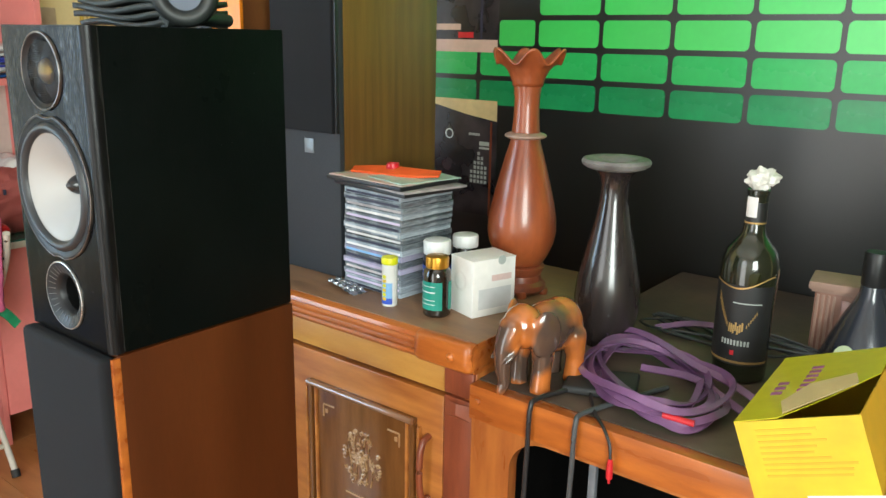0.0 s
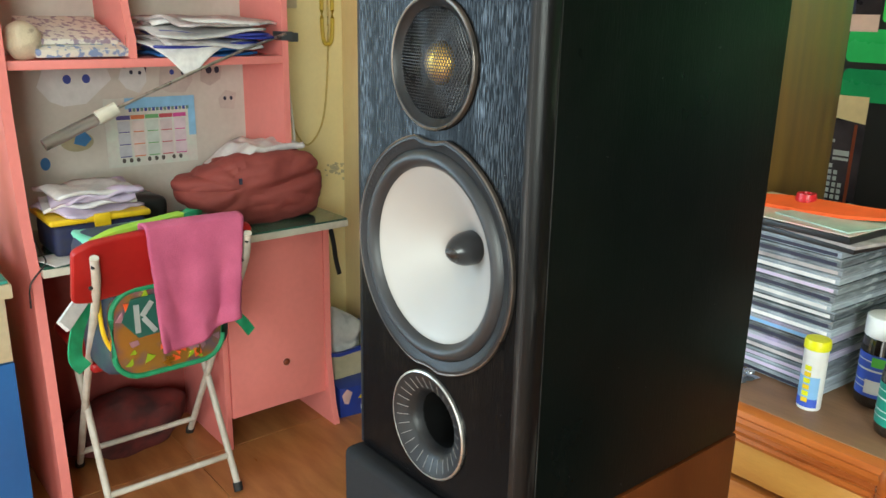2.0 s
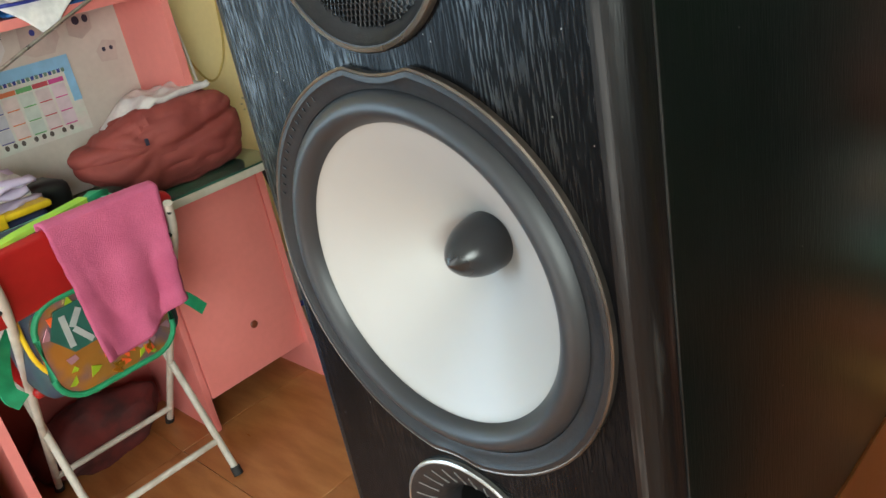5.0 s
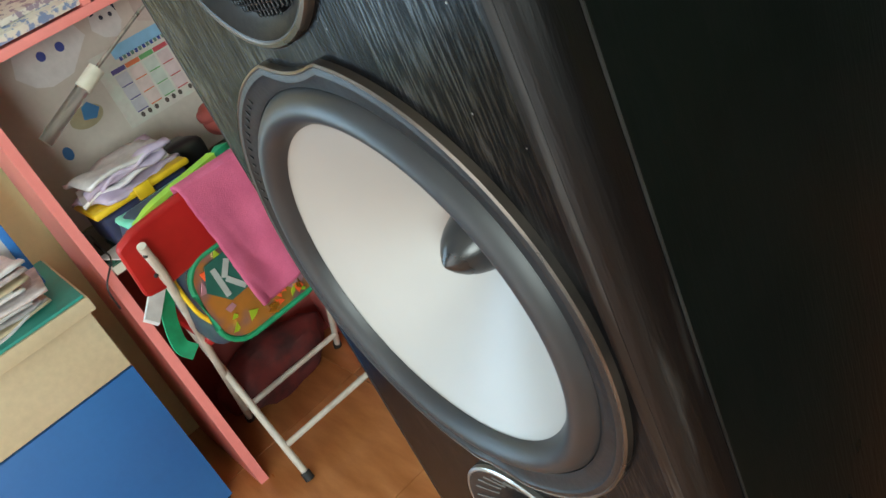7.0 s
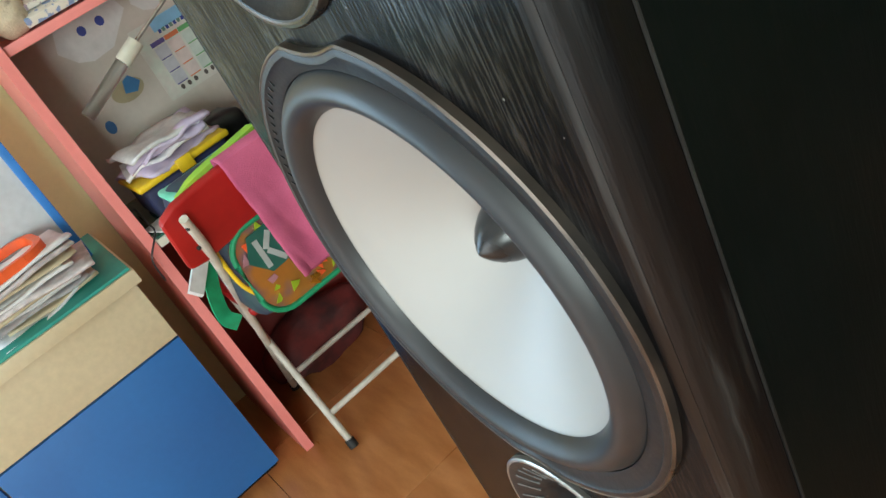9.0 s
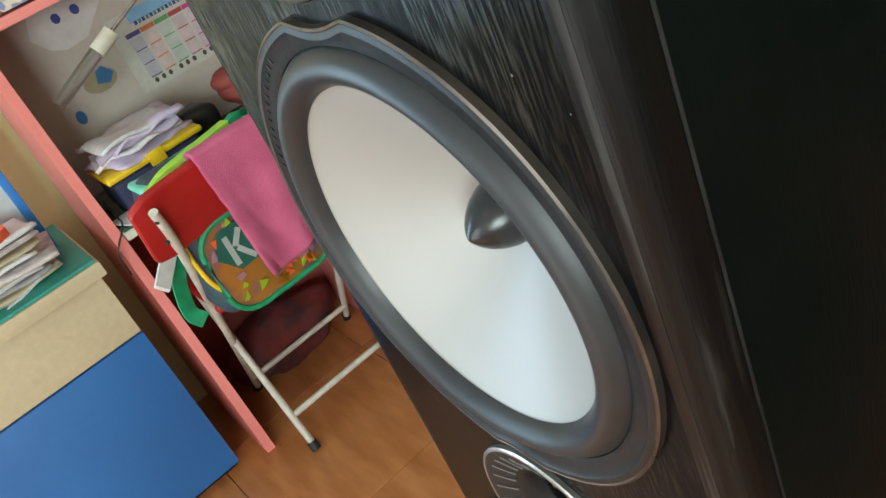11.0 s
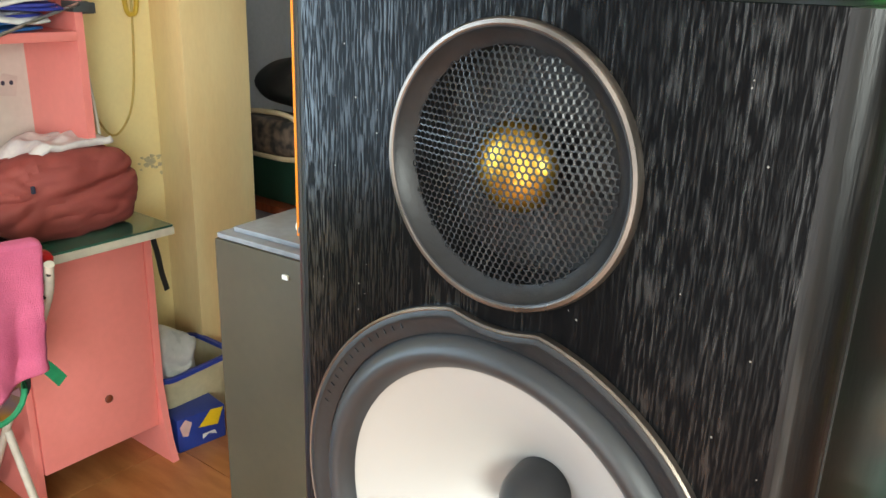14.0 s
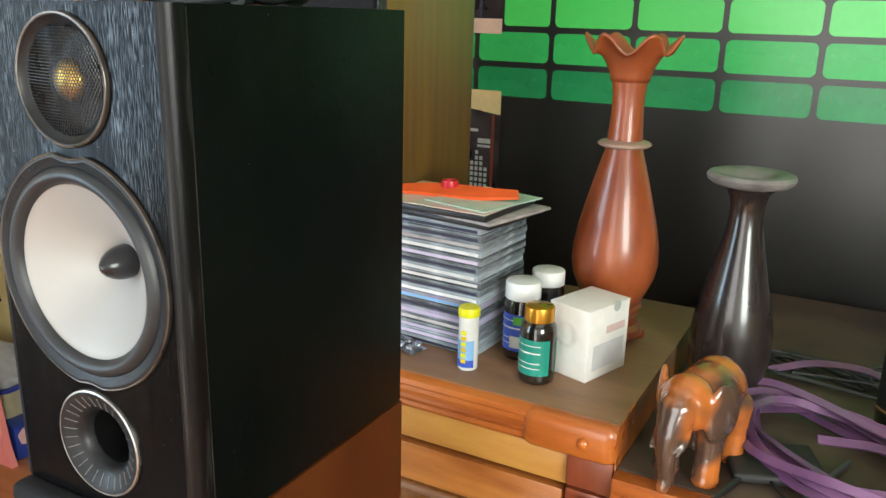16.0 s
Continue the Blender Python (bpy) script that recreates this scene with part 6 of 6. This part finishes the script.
# ---------------------------------------------------------------- folding chair with its bag and towel
def folding_chair():
    c = thing("folding_chair", "folding chair with a red vinyl back and white steel legs", "chair", (0, 0, 0))
    for y0, y1 in ((0.185, 0.150), (0.520, 0.495)):
        part("rear_leg", sweep(smooth_path([(-1.885, y0 + 0.015, 0.008), (-1.56, (y0 + y1) / 2 + 0.003, 0.44), (-1.348, y1, 0.70), (-1.288, y1 - 0.012, 0.800)], 8), 0.0095, 12), M_STEEL_WHITE, c)
        part("front_leg", sweep([(-1.492, y0 - 0.008, 0.012), (-1.80, y0 + 0.008, 0.452)], 0.0095, 12), M_STEEL_WHITE, c)
        part("foot_cap", sweep([(-1.487, y0 - 0.009, 0.0), (-1.497, y0 - 0.008, 0.022)], 0.013, 12), M_RUBBER, c, "black rubber foot")
        part("foot_cap", sweep([(-1.890, y0 + 0.015, 0.0), (-1.877, y0 + 0.014, 0.020)], 0.013, 12), M_RUBBER, c, "black rubber foot")
    part("cross_bar", sweep([(-1.545, 0.178, 0.085), (-1.545, 0.514, 0.085)], 0.0085, 12), M_STEEL_WHITE, c)
    part("cross_bar", sweep([(-1.83, 0.19, 0.075), (-1.83, 0.53, 0.075)], 0.0085, 12), M_STEEL_WHITE, c)
    part("seat", block(-1.86, -1.52, 0.17, 0.51, 0.440, 0.465, 0.010, 3), M_RED, c, "red padded seat")
    bk = block(-0.011, 0.011, -0.2025, 0.2025, -0.078, 0.078, 0.010, 3)
    bmesh.ops.subdivide_edges(bk, edges=[e for e in bk.edges if abs((e.verts[0].co - e.verts[1].co).y) > 0.1], cuts=12)
    for v in bk.verts:
        v.co.x -= 0.020 * (1 - (v.co.y / 0.2) ** 2)
        k = max(0, abs(v.co.y) - 0.16) / 0.0425
        v.co.z *= 1 - 0.22 * k * k
    part("backrest", moved(bk, pose(-1.334, 0.302, 0.752, 0, 19, 0)), M_RED, c, "bowed red backrest")
    for yy in (0.135, 0.482):
        for zz in (0.72, 0.775):
            part("screw", moved(lathe([(0, 0.004), (0.004, 0.003), (0.005, 0)], 12), pose(-1.338 + (zz - 0.72) * 0.6 + 0.012, yy, zz + 0.004, 0, 70, 0)), M_BLACKPL, c)


folding_chair()


def towel():
    rr = random.Random(2)

    def f(u, v):
        y = 0.252 + 0.222 * u + 0.012 * (v - 0.3) * math.sin(3 * u)
        # from behind the backrest, over its top edge, and down the front
        s = v * 0.40
        if s < 0.07:
            x, z = -1.330, 0.768 + s
        elif s < 0.115:
            a = math.pi * (s - 0.07) / 0.045
            x, z = -1.307 - 0.023 * math.cos(a), 0.838 + 0.008 * math.sin(a)
        else:
            d = s - 0.115
            x, z = -1.284 - 0.04 * d + 0.030 * d * math.sin(13 * u + 6 * d) + 0.05 * d * (abs(noise.noise(Vector((u * 4, d * 5, 2)))) ** 0.7 - 0.3) + 0.0015 * noise.noise(Vector((u * 30, d * 130, 7))), 0.838 - d
            z += 0.030 * (u - 0.2) * d * 4 - 0.012 * math.sin(5 * u) * d * 4
            y += 0.13 * d * (0.5 - u) + 0.004 * noise.noise(Vector((u * 2, d * 30, 4)))
        x -= 0.018 * (1 - ((y - 0.3) / 0.2) ** 2)
        return Vector((x, y, z))
    ob = solo("towel", sheet(30, 60, f), M_TOWEL, "pink terry towel hung over the chair back", "towel")
    thick(ob, 0.005)


towel()


def backpack():
    b = thing("school_backpack", "green and yellow school backpack with shiny film pocket", "backpack", (-1.475, 0.318, 0.468), 0)
    body = block(-0.095, 0.085, -0.160, 0.160, 0, 0.335, 0.055, 5)
    part("body", jitter(body, 0.010, 9), surf("blue_grey_fabric", (0.05, 0.10, 0.10), (0.04, 0.045, 0.09), scale=12, rough=0.7), b)
    pk = moved(outline_plate(round_rect(-0.008, 0.115, 0.262, 0.215, 0.06, 6), 0.03, "x", 0.008), pose(0.078, 0, 0))
    part("pocket", jitter(pk, 0.004, 20), M_HOLO, b, "shiny holographic film pocket")
    pts = [(0.109, y, z) for y, z in round_rect(-0.008, 0.115, 0.260, 0.212, 0.06, 6)]
    part("piping", sweep(pts + pts[:1], 0.0065, 8), M_GREEN, b, "green piping")
    part("badge", moved(outline_plate([(-0.055, 0.150), (-0.03, 0.200), (0.05, 0.205), (0.085, 0.175), (0.06, 0.110), (-0.02, 0.105)], 0.003, "x"), pose(0.1115, -0.062, 0)), M_BADGEGREEN, b, "dark green badge")
    part("badge_shape", moved(merge(block(0.1147, 0.117, -0.030, -0.018, 0.118, 0.186, 0), block(0.1147, 0.117, -0.006, 0.006, -0.040, 0.0, 0, m=pose(0, 0.012, 0.188, -38, 0, 0)), block(0.1147, 0.117, -0.006, 0.006, 0.0, 0.046, 0, m=pose(0, 0.016, 0.114, 34, 0, 0))), pose(0, -0.058, 0)), M_BADGEGREY, b)
    rr = random.Random(8)
    for k in range(36):
        yy, zz = rr.uniform(-0.12, 0.10), rr.uniform(0.02, 0.085) if k > 7 else rr.uniform(0.13, 0.2)
        part("film_glint", jitter(moved(outline_plate([(0, 0), (rr.uniform(0.008, 0.022), 0.004), (rr.uniform(0.006, 0.026), rr.uniform(0.008, 0.020)), (rr.uniform(-0.006, 0.008), rr.uniform(0.010, 0.026))], 0.0012, "x"), pose(0.112, yy, zz, rr.uniform(-60, 60), 0, 0)), 0.002, 90), (M_HOLO_LIME, M_GOLDCAP, M_HOLO_PINK, M_ORANGE)[k % 4], b)
    part("top_flap", jitter(block(-0.08, 0.075, -0.155, 0.150, 0.300, 0.338, 0.018, 4), 0.020, 16), M_MINT, b, "mint green top flap")
    part("handle", sweep(smooth_path([(0.06, -0.15, 0.330), (0.07, -0.10, 0.350), (0.07, 0.0, 0.362), (0.06, 0.06, 0.366)], 8), flat=(0.034, 0.010)), M_LIME, b, "lime green carrying handle")
    part("flap_trim", sweep(smooth_path([(0.06, 0.05, 0.358), (0.065, 0.08, 0.370), (0.05, 0.10, 0.362)], 8), flat=(0.03, 0.012)), M_GREEN, b)
    part("strap", sweep(smooth_path([(0.03, -0.155, 0.20), (0.06, -0.195, 0.14), (0.09, -0.215, 0.085), (0.10, -0.200, 0.055)], 8), flat=(0.034, 0.004), up=(1, 0.3, 0)), M_GREEN, b, "green webbing strap")
    part("strap", sweep(smooth_path([(0.06, 0.150, 0.11), (0.09, 0.178, 0.085), (0.095, 0.205, 0.045)], 8), flat=(0.026, 0.004), up=(1, 0.3, 0)), M_GREEN, b, "green webbing strap")
    part("side_trim", sweep(smooth_path([(0.085, -0.12, 0.05), (0.088, -0.150, 0.12), (0.082, -0.150, 0.23), (0.07, -0.13, 0.30)], 8), 0.005, 8), M_YELLOW, b, "yellow side edge")
    part("paper_roll", sweep([(0.02, -0.150, 0.215), (0.10, -0.235, 0.165)], flat=(0.03, 0.012), up=(1, 0.2, 0.3)), M_PAPER, b, "white paper sticking out")


backpack()


# ---------------------------------------------------------------- second desk beside the pink one
solo("paper_strip", jitter(block(-0.05, 0.05, -0.035, 0.035, 0, 0.003, 0), 0.004, 30), M_PAPER, "curled paper strip on the desk corner", "paper", (-1.675, 0.155, 0.694), 20)
dk = thing("desk_cable", "thin black cable trailing over the desk edge", "cable", (0, 0, 0))
part("wire", sweep(smooth_path([(-1.90, 0.14, 0.70), (-1.80, 0.135, 0.725), (-1.70, 0.128, 0.712), (-1.645, 0.122, 0.70), (-1.625, 0.08, 0.66), (-1.63, 0.075, 0.60)], 8), 0.0022, 6), M_CABLE, dk)
rr = random.Random(31)
stain = []
for k in range(26):
    cy, cz, r0 = 1.195 + rr.gauss(0, 0.022), 0.755 + rr.gauss(0, 0.013), rr.uniform(0.003, 0.011)
    stain.append(outline_plate([(cy + r0 * rr.uniform(0.5, 1.5) * math.cos(2 * math.pi * i / 9), cz + r0 * rr.uniform(0.3, 0.9) * math.sin(2 * math.pi * i / 9)) for i in range(9)], 0.0006 + 0.00005 * k, "x"))
solo("wall_smudge", moved(merge(*stain), pose(WX + 0.0002, 0, 0)), surf("grey_smudge", (0.62, 0.54, 0.32), (0.46, 0.41, 0.28), scale=40, rough=0.8), "grey dirty smudge on the yellow wall", "smudge", kind="structure", smooth=False)


def blue_desk():
    d = thing("blue_desk", "cream and blue laminate desk with a teal mat on top", "desk", (0, 0, 0))
    part("body", block(-2.03, -1.632, -0.95, 0.022, 0.03, 0.645, 0.002), M_CREAM, d, "cream laminate carcass")
    part("top", block(-2.03, -1.592, -0.97, 0.034, 0.6455, 0.680, 0.003), M_CREAM, d, "cream laminate top")
    part("mat", block(-2.02, -1.598, -0.95, 0.028, 0.6805, 0.688, 0.002), M_TEAL, d, "teal desk mat")
    part("drawer_front", block(-1.6315, -1.618, -0.94, 0.020, 0.482, 0.640, 0.002), M_CREAM, d)
    part("door", block(-1.6315, -1.616, -0.45, 0.021, 0.035, 0.477, 0.002), M_BLUE, d, "blue laminate door")
    part("door", block(-1.6315, -1.616, -0.94, -0.455, 0.035, 0.477, 0.002), M_BLUE, d, "blue laminate door")
    part("plinth", block(-2.02, -1.66, -0.93, 0.015, 0.0, 0.0295, 0.001), M_BLACKPL, d)


blue_desk()
zt = paper_pile(-1.70, -0.16, 0.690, 12, (0.17, 0.25), [M_PAPER, M_CREAM, M_PAPER_GREY, M_PAPER], "exercise book in an untidy pile on the desk", "book", "pile of books", 0.0095, 0.03, 16, 0.0, 1.5, 0.006)
solo("tray_rim", sweep([(x, y, 0) for x, y in round_rect(0, 0, 0.16, 0.24, 0.05, 6)] + [(0.08, 0.07, 0)], flat=(0.016, 0.02)), M_ORANGE, "orange rimmed plastic lid on the books", "tray", (-1.71, -0.20, zt + 0.012), 8)
fb = thing("framed_board", "small pale whiteboard with bright blue plastic frame", "board", (-1.83, -0.19, 0.689))
part("panel", block(-0.006, 0.004, -0.17, 0.17, 0.01, 0.50, 0), surf("pale_board", (0.60, 0.64, 0.66), (0.52, 0.56, 0.60), scale=5, rough=0.35), fb)
for q in (block(-0.010, 0.010, 0.168, 0.188, 0.0, 0.52, 0.004), block(-0.010, 0.010, -0.188, -0.168, 0.0, 0.52, 0.004), block(-0.010, 0.010, -0.1675, 0.1675, 0.50, 0.52, 0.004), block(-0.010, 0.010, -0.1675, 0.1675, 0.0, 0.02, 0.004)):
    part("frame", q, plain("bright_blue_plastic", (0.05, 0.25, 0.72), 0.35), fb, "bright blue plastic frame")


# ---------------------------------------------------------------- grey speaker box and the orange speaker
def grey_cabinet():
    g = thing("grey_cabinet", "olive grey laminated cabinet with a scuffed grey top", "cabinet", (-0.815, 0.499, 0), 4)
    part("body", block(0.0, 0.440, 0.0, 0.290, 0.0, 0.952, 0.004), M_GREYBOX, g)
    part("top", block(0.003, 0.437, 0.003, 0.292, 0.9525, 0.9605, 0.002), M_GREYTOP, g)
    part("top_board", block(0.020, 0.437, 0.020, 0.292, 0.9607, 0.9685, 0.002), M_GREYTOP, g, "scuffed grey top board")
    part("catch", block(0.137, 0.148, -0.004, 0.0, 0.921, 0.928, 0.0015), M_WHITE, g, "small white catch")


grey_cabinet()
for dx, dy, dz, s in ((-0.710, 0.599, 0.9795, 0.0115), (-0.696, 0.565, 0.9795, 0.0115), (-0.706, 0.602, 0.9985, 0.0105)):
    bm = bmesh.new()
    bmesh.ops.create_icosphere(bm, subdivisions=3, radius=s)
    solo("crumpled_tissue", jitter(bm, 0.004, 70), M_TISSUE, "crumpled white tissue on the grey cabinet", "tissue", (dx, dy, dz), 0, "tissues")


def orange_speaker():
    s = thing("orange_speaker", "bare orange wooden speaker box with a black driver", "loudspeaker", (-0.696, 0.551, 0.9688), 2)
    part("body", block(0.0, 0.315, 0.008, 0.240, 0.0, 0.546, 0.002), surf("dark_brown_wood", (0.15, 0.055, 0.014), (0.10, 0.035, 0.010), scale=3, rough=0.45, stretch=(8, 8, 1)), s, "brown wooden box")
    part("baffle", block(0.0, 0.315, 0.0, 0.0078, 0.0, 0.546, 0.0014), M_ORANGEWOOD, s, "bright orange front board")
    part("corner", block(0.004, 0.0135, -0.002, 0.0, 0.0055, 0.0135, 0.0007), M_GREYTOP, s)
    ring = [(0.120, 0.0), (0.120, -0.005), (0.110, -0.008), (0.102, -0.0065), (0.094, -0.010), (0.082, -0.003), (0.036, -0.0015), (0.0, -0.010)]
    drv = part("driver", moved(lathe(ring, 64, "y"), pose(0.134, 0, 0.423)), M_FRAME, s, "black round driver")
    part("driver_ring", moved(lathe([(0.100, -0.0075), (0.098, -0.0112), (0.095, -0.0102)], 64, "y"), pose(0.134, 0, 0.423)), M_GREYTOP, drv)
    for k in range(6):
        a = radians(60 * k + 30)
        part("screw", moved(lathe([(0.0028, 0), (0.002, -0.002), (0, -0.002)], 12, "y"), pose(0.134 + 0.114 * math.cos(a), -0.0062, 0.423 + 0.114 * math.sin(a))), M_SILVER, drv)


orange_speaker()


# ---------------------------------------------------------------- floor clutter, wall cable, back room
def clear_bin():
    b = thing("plastic_tub", "cloudy clear plastic tub with a blue rim", "tub", (-1.845, 1.090, 0.0))
    plastic = surf("cloudy_plastic", (0.62, 0.56, 0.36), (0.52, 0.47, 0.30), scale=8, rough=0.4)
    tub = bmesh.new()
    rings = [[tub.verts.new((x * k, y * k, z)) for x, y in round_rect(0, 0, 0.22, 0.27, 0.05, 5)] for k, z in ((0.86, 0.0), (0.89, 0.012), (0.99, 0.185), (1.0, 0.20))]
    for lo, hi in zip(rings, rings[1:]):
        for q in range(len(lo)):
            tub.faces.new((lo[q], lo[(q + 1) % len(lo)], hi[(q + 1) % len(lo)], hi[q]))
    tub.faces.new(rings[0][::-1])
    part("body", tub, plastic, b)
    loop = [(x, y, 0.203 + 0.02 * y + 0.004 * math.sin(30 * y)) for x, y in round_rect(0, 0, 0.228, 0.278, 0.052, 6)]
    part("rim", sweep(loop + loop[:1], flat=(0.014, 0.012)), plain("blue_rim_plastic", (0.03, 0.06, 0.36), 0.4), b, "blue rim")
    bm = bmesh.new()
    bmesh.ops.create_icosphere(bm, subdivisions=4, radius=0.095)
    part("film_bag", moved(jitter(bm, 0.04, 14), pose(-0.01, -0.045, 0.205)), surf("cloudy_film", (0.62, 0.62, 0.60), (0.45, 0.46, 0.46), scale=14, rough=0.3), b, "crumpled clear plastic bag")


clear_bin()


def blue_snack_box():
    b = thing("printed_box", "blue printed cardboard box with yellow shapes", "box", (-1.715, 1.045, 0.0), -8)
    part("box", block(-0.055, 0.055, -0.075, 0.075, 0, 0.105, 0.003), plain("dark_blue_print", (0.02, 0.05, 0.30), 0.4), b)
    part("yellow_shape", moved(outline_plate([(-0.01, 0.06), (0.05, 0.05), (0.07, 0.10), (0.03, 0.104)], 0.001, "x"), pose(0.055, 0, 0)), M_YELLOW, b)
    part("white_shape", moved(outline_plate([(-0.06, 0.05), (-0.045, 0.045), (-0.03, 0.085), (-0.05, 0.10), (-0.068, 0.08)], 0.001, "x"), pose(0.055, 0, 0)), plain("pale_pink_shape", (0.70, 0.45, 0.42), 0.5), b)
    part("white_shape", moved(outline_plate([(0.0, 0.018), (0.02, 0.03), (0.045, 0.02), (0.04, 0.035), (0.0, 0.034)], 0.001, "x"), pose(0.055, 0, 0)), M_LABWHITE, b)


blue_snack_box()


def wall_cable():
    c = thing("wall_cable", "yellow-white cable hanging in a loop on the wall", "cable", (0, 0, 0))
    m = plain("yellowed_cable", (0.62, 0.46, 0.14), 0.5)
    pts = smooth_path([(-2.035, 0.985, 1.50), (-2.035, 0.99, 1.15), (-2.035, 1.01, 0.97), (-2.035, 1.06, 0.862), (-2.035, 1.11, 0.878), (-2.035, 1.15, 0.98), (-2.035, 1.168, 1.25), (-2.035, 1.16, 1.6)], 10)
    part("wire", sweep(pts, 0.0032, 8), m, c)
    pts = smooth_path([(-1.775, 0.880, 1.232), (-1.80, 0.872, 1.200), (-1.80, 0.880, 1.098), (-1.80, 0.892, 0.983), (-1.80, 0.897, 0.915)], 10)
    part("wire", sweep(pts, 0.0045, 8), M_WHITEEDGE, c)
    pts = smooth_path([(-2.034, 1.15, 1.6), (-2.034, 1.145, 1.25), (-2.034, 1.165, 1.19), (-2.034, 1.185, 1.25), (-2.034, 1.18, 1.6)], 10)
    part("wire", sweep(pts, 0.007, 8), plain("yellow_cord", (0.66, 0.46, 0.05), 0.5), c)
    sb = thing("switch_box", "old clear plastic switch box on the wall", "switch box", (WX + 0.001, 0.98, 1.305))
    part("plate", block(0, 0.02, -0.07, 0.07, 0, 0.09, 0.004), M_CREAM, sb)


wall_cable()
sg = solo("hanging_strap", sweep(smooth_path([(-1.70, 0.955, 0.66), (-1.69, 0.962, 0.60), (-1.685, 0.966, 0.55), (-1.68, 0.975, 0.50)], 6), flat=(0.014, 0.004), up=(1, 0, 0)), M_BLACKPL, "black strap hanging from the desk edge", "strap")


def back_room():
    t = thing("side_table", "small dark table in the back room", "table", (-2.05, 1.86, 0))
    part("top", block(-0.42, 0.42, -0.22, 0.22, 0.50, 0.53, 0.004), M_WOOD_RED, t)
    for sx in (-0.38, 0.38):
        for sy in (-0.18, 0.18):
            part("leg", block(sx - 0.02, sx + 0.02, sy - 0.02, sy + 0.02, 0, 0.4995, 0.003), M_WOOD_RED, t)
    solo("green_crate", block(-0.26, 0.26, -0.15, 0.15, 0, 0.16, 0.01, 3), plain("dark_green_plastic", (0.015, 0.06, 0.04), 0.45), "dark green plastic crate", "crate", (-2.12, 1.84, 0.5305))
    k = thing("wire_basket", "pale rimmed basket filled with small things", "basket", (-2.10, 1.78, 0.692))
    part("filling", jitter(block(-0.17, 0.17, -0.10, 0.10, 0, 0.13, 0.03, 3), 0.02, 20), surf("mixed_dark_things", (0.26, 0.20, 0.16), (0.05, 0.05, 0.05), scale=30, rough=0.7, detail=1), k)
    ring = [(x, y, 0) for x, y in round_rect(0, 0, 0.40, 0.26, 0.10, 6)]
    part("rim", sweep([(x, y, 0.012) for x, y, z in ring] + [(ring[0][0], ring[0][1], 0.012)], 0.009, 8), M_CREAM, k, "cream rim")
    part("handle", sweep(smooth_path([(-0.19, -0.10, 0.02), (-0.17, -0.12, 0.13), (0.0, -0.13, 0.165), (0.17, -0.12, 0.16), (0.2, -0.1, 0.1)], 8), 0.009, 8), M_CREAM, k, "cream handle")
    bm = bmesh.new()
    bmesh.ops.create_icosphere(bm, subdivisions=4, radius=0.19)
    for v in bm.verts:
        v.co.z *= 0.55
    solo("black_bag", jitter(bm, 0.03, 7), M_RUBBER, "black soft bag heaped on the crate", "bag", (-2.12, 1.93, 0.93))
    solo("hanging_belt", jitter(block(-0.016, 0.016, -0.008, 0.008, 0, 0.9, 0.003), 0.008, 6), M_BLACKPL, "dark belt hanging on the back wall", "belt", (-2.42, 2.575, 0.98))


back_room()


# ---------------------------------------------------------------- on top of the bookshelf speaker
def top_pouch():
    p = thing("folded_pouch", "black folded fabric pouch lying on top of the speaker", "pouch", (-0.055, 0.185, SPZ + 0.3505), 14)
    for k in range(4):
        def f(u, v, k=k):
            x = -0.075 + 0.135 * u
            y = -0.060 + 0.115 * v
            tip = 0.012 * max(0, 0.25 - u) * 4
            return Vector((x - tip * math.sin(9 * v + k), y, 0.004 + 0.0085 * k + 0.003 * math.sin(7 * u + 3 * v + k) + 0.006 * max(0, 0.2 - u) * (k - 1)))
        thick(part("fold", sheet(22, 16, f), surf("black_nylon", (0.020, 0.024, 0.022), (0.013, 0.014, 0.014), scale=20, rough=0.5) if k == 0 else bpy.data.materials["black_nylon"], p), 0.0068)
    part("rolled_edge", sweep(smooth_path([(0.058, -0.060, 0.006), (0.063, 0.0, 0.012), (0.060, 0.055, 0.010)], 8), 0.008, 10), bpy.data.materials["black_nylon"], p)


top_pouch()


def headphones():
    h = thing("headphones", "black padded ear cup leaning on the speaker top", "headphones", (0.026, 0.165, SPZ + 0.3505), 52)
    nylon = bpy.data.materials["black_nylon"]
    part("cup", moved(lathe([(0, 0.020), (0.030, 0.018), (0.037, 0.010), (0.039, 0.0), (0.037, -0.006), (0, -0.006)], 40, "y"), pose(0, 0, 0.039)), M_BLACKPL, h)
    pad = lathe([(0.020 + 0.009 * (1 + math.cos(radians(30 * k))), -0.010 + 0.008 * math.sin(radians(30 * k))) for k in range(13)], 40, "y")
    part("ear_pad", moved(pad, pose(0, 0, 0.039)), nylon, h, "soft black cushion")
    part("pad_cloth", moved(lathe([(0.024, -0.008), (0.0, -0.010)], 32, "y"), pose(0, 0, 0.039)), plain("blue_grey_cloth", (0.16, 0.18, 0.23), 0.8), h, "blue grey cloth inside the pad")
    part("yoke", sweep(smooth_path([(-0.030, 0.012, 0.065), (-0.010, 0.022, 0.082), (0.012, 0.022, 0.083), (0.032, 0.010, 0.066)], 8), flat=(0.010, 0.004), up=(0, 1, 0)), M_BLACKPL, h)


headphones()

# ---------------------------------------------------------------- floor tiles
tile = finish("floor_tile", block(-0.2492, 0.2492, -0.2492, 0.2492, -0.008, 0.0, 0.0012, 1), M_TILE)
for i in range(10):
    for j in range(10):
        ob = new("floor_tile", tile)
        ob.parent = floor
        ob.location = (-2.47 + 0.5 * i, -2.27 + 0.5 * j, 0)
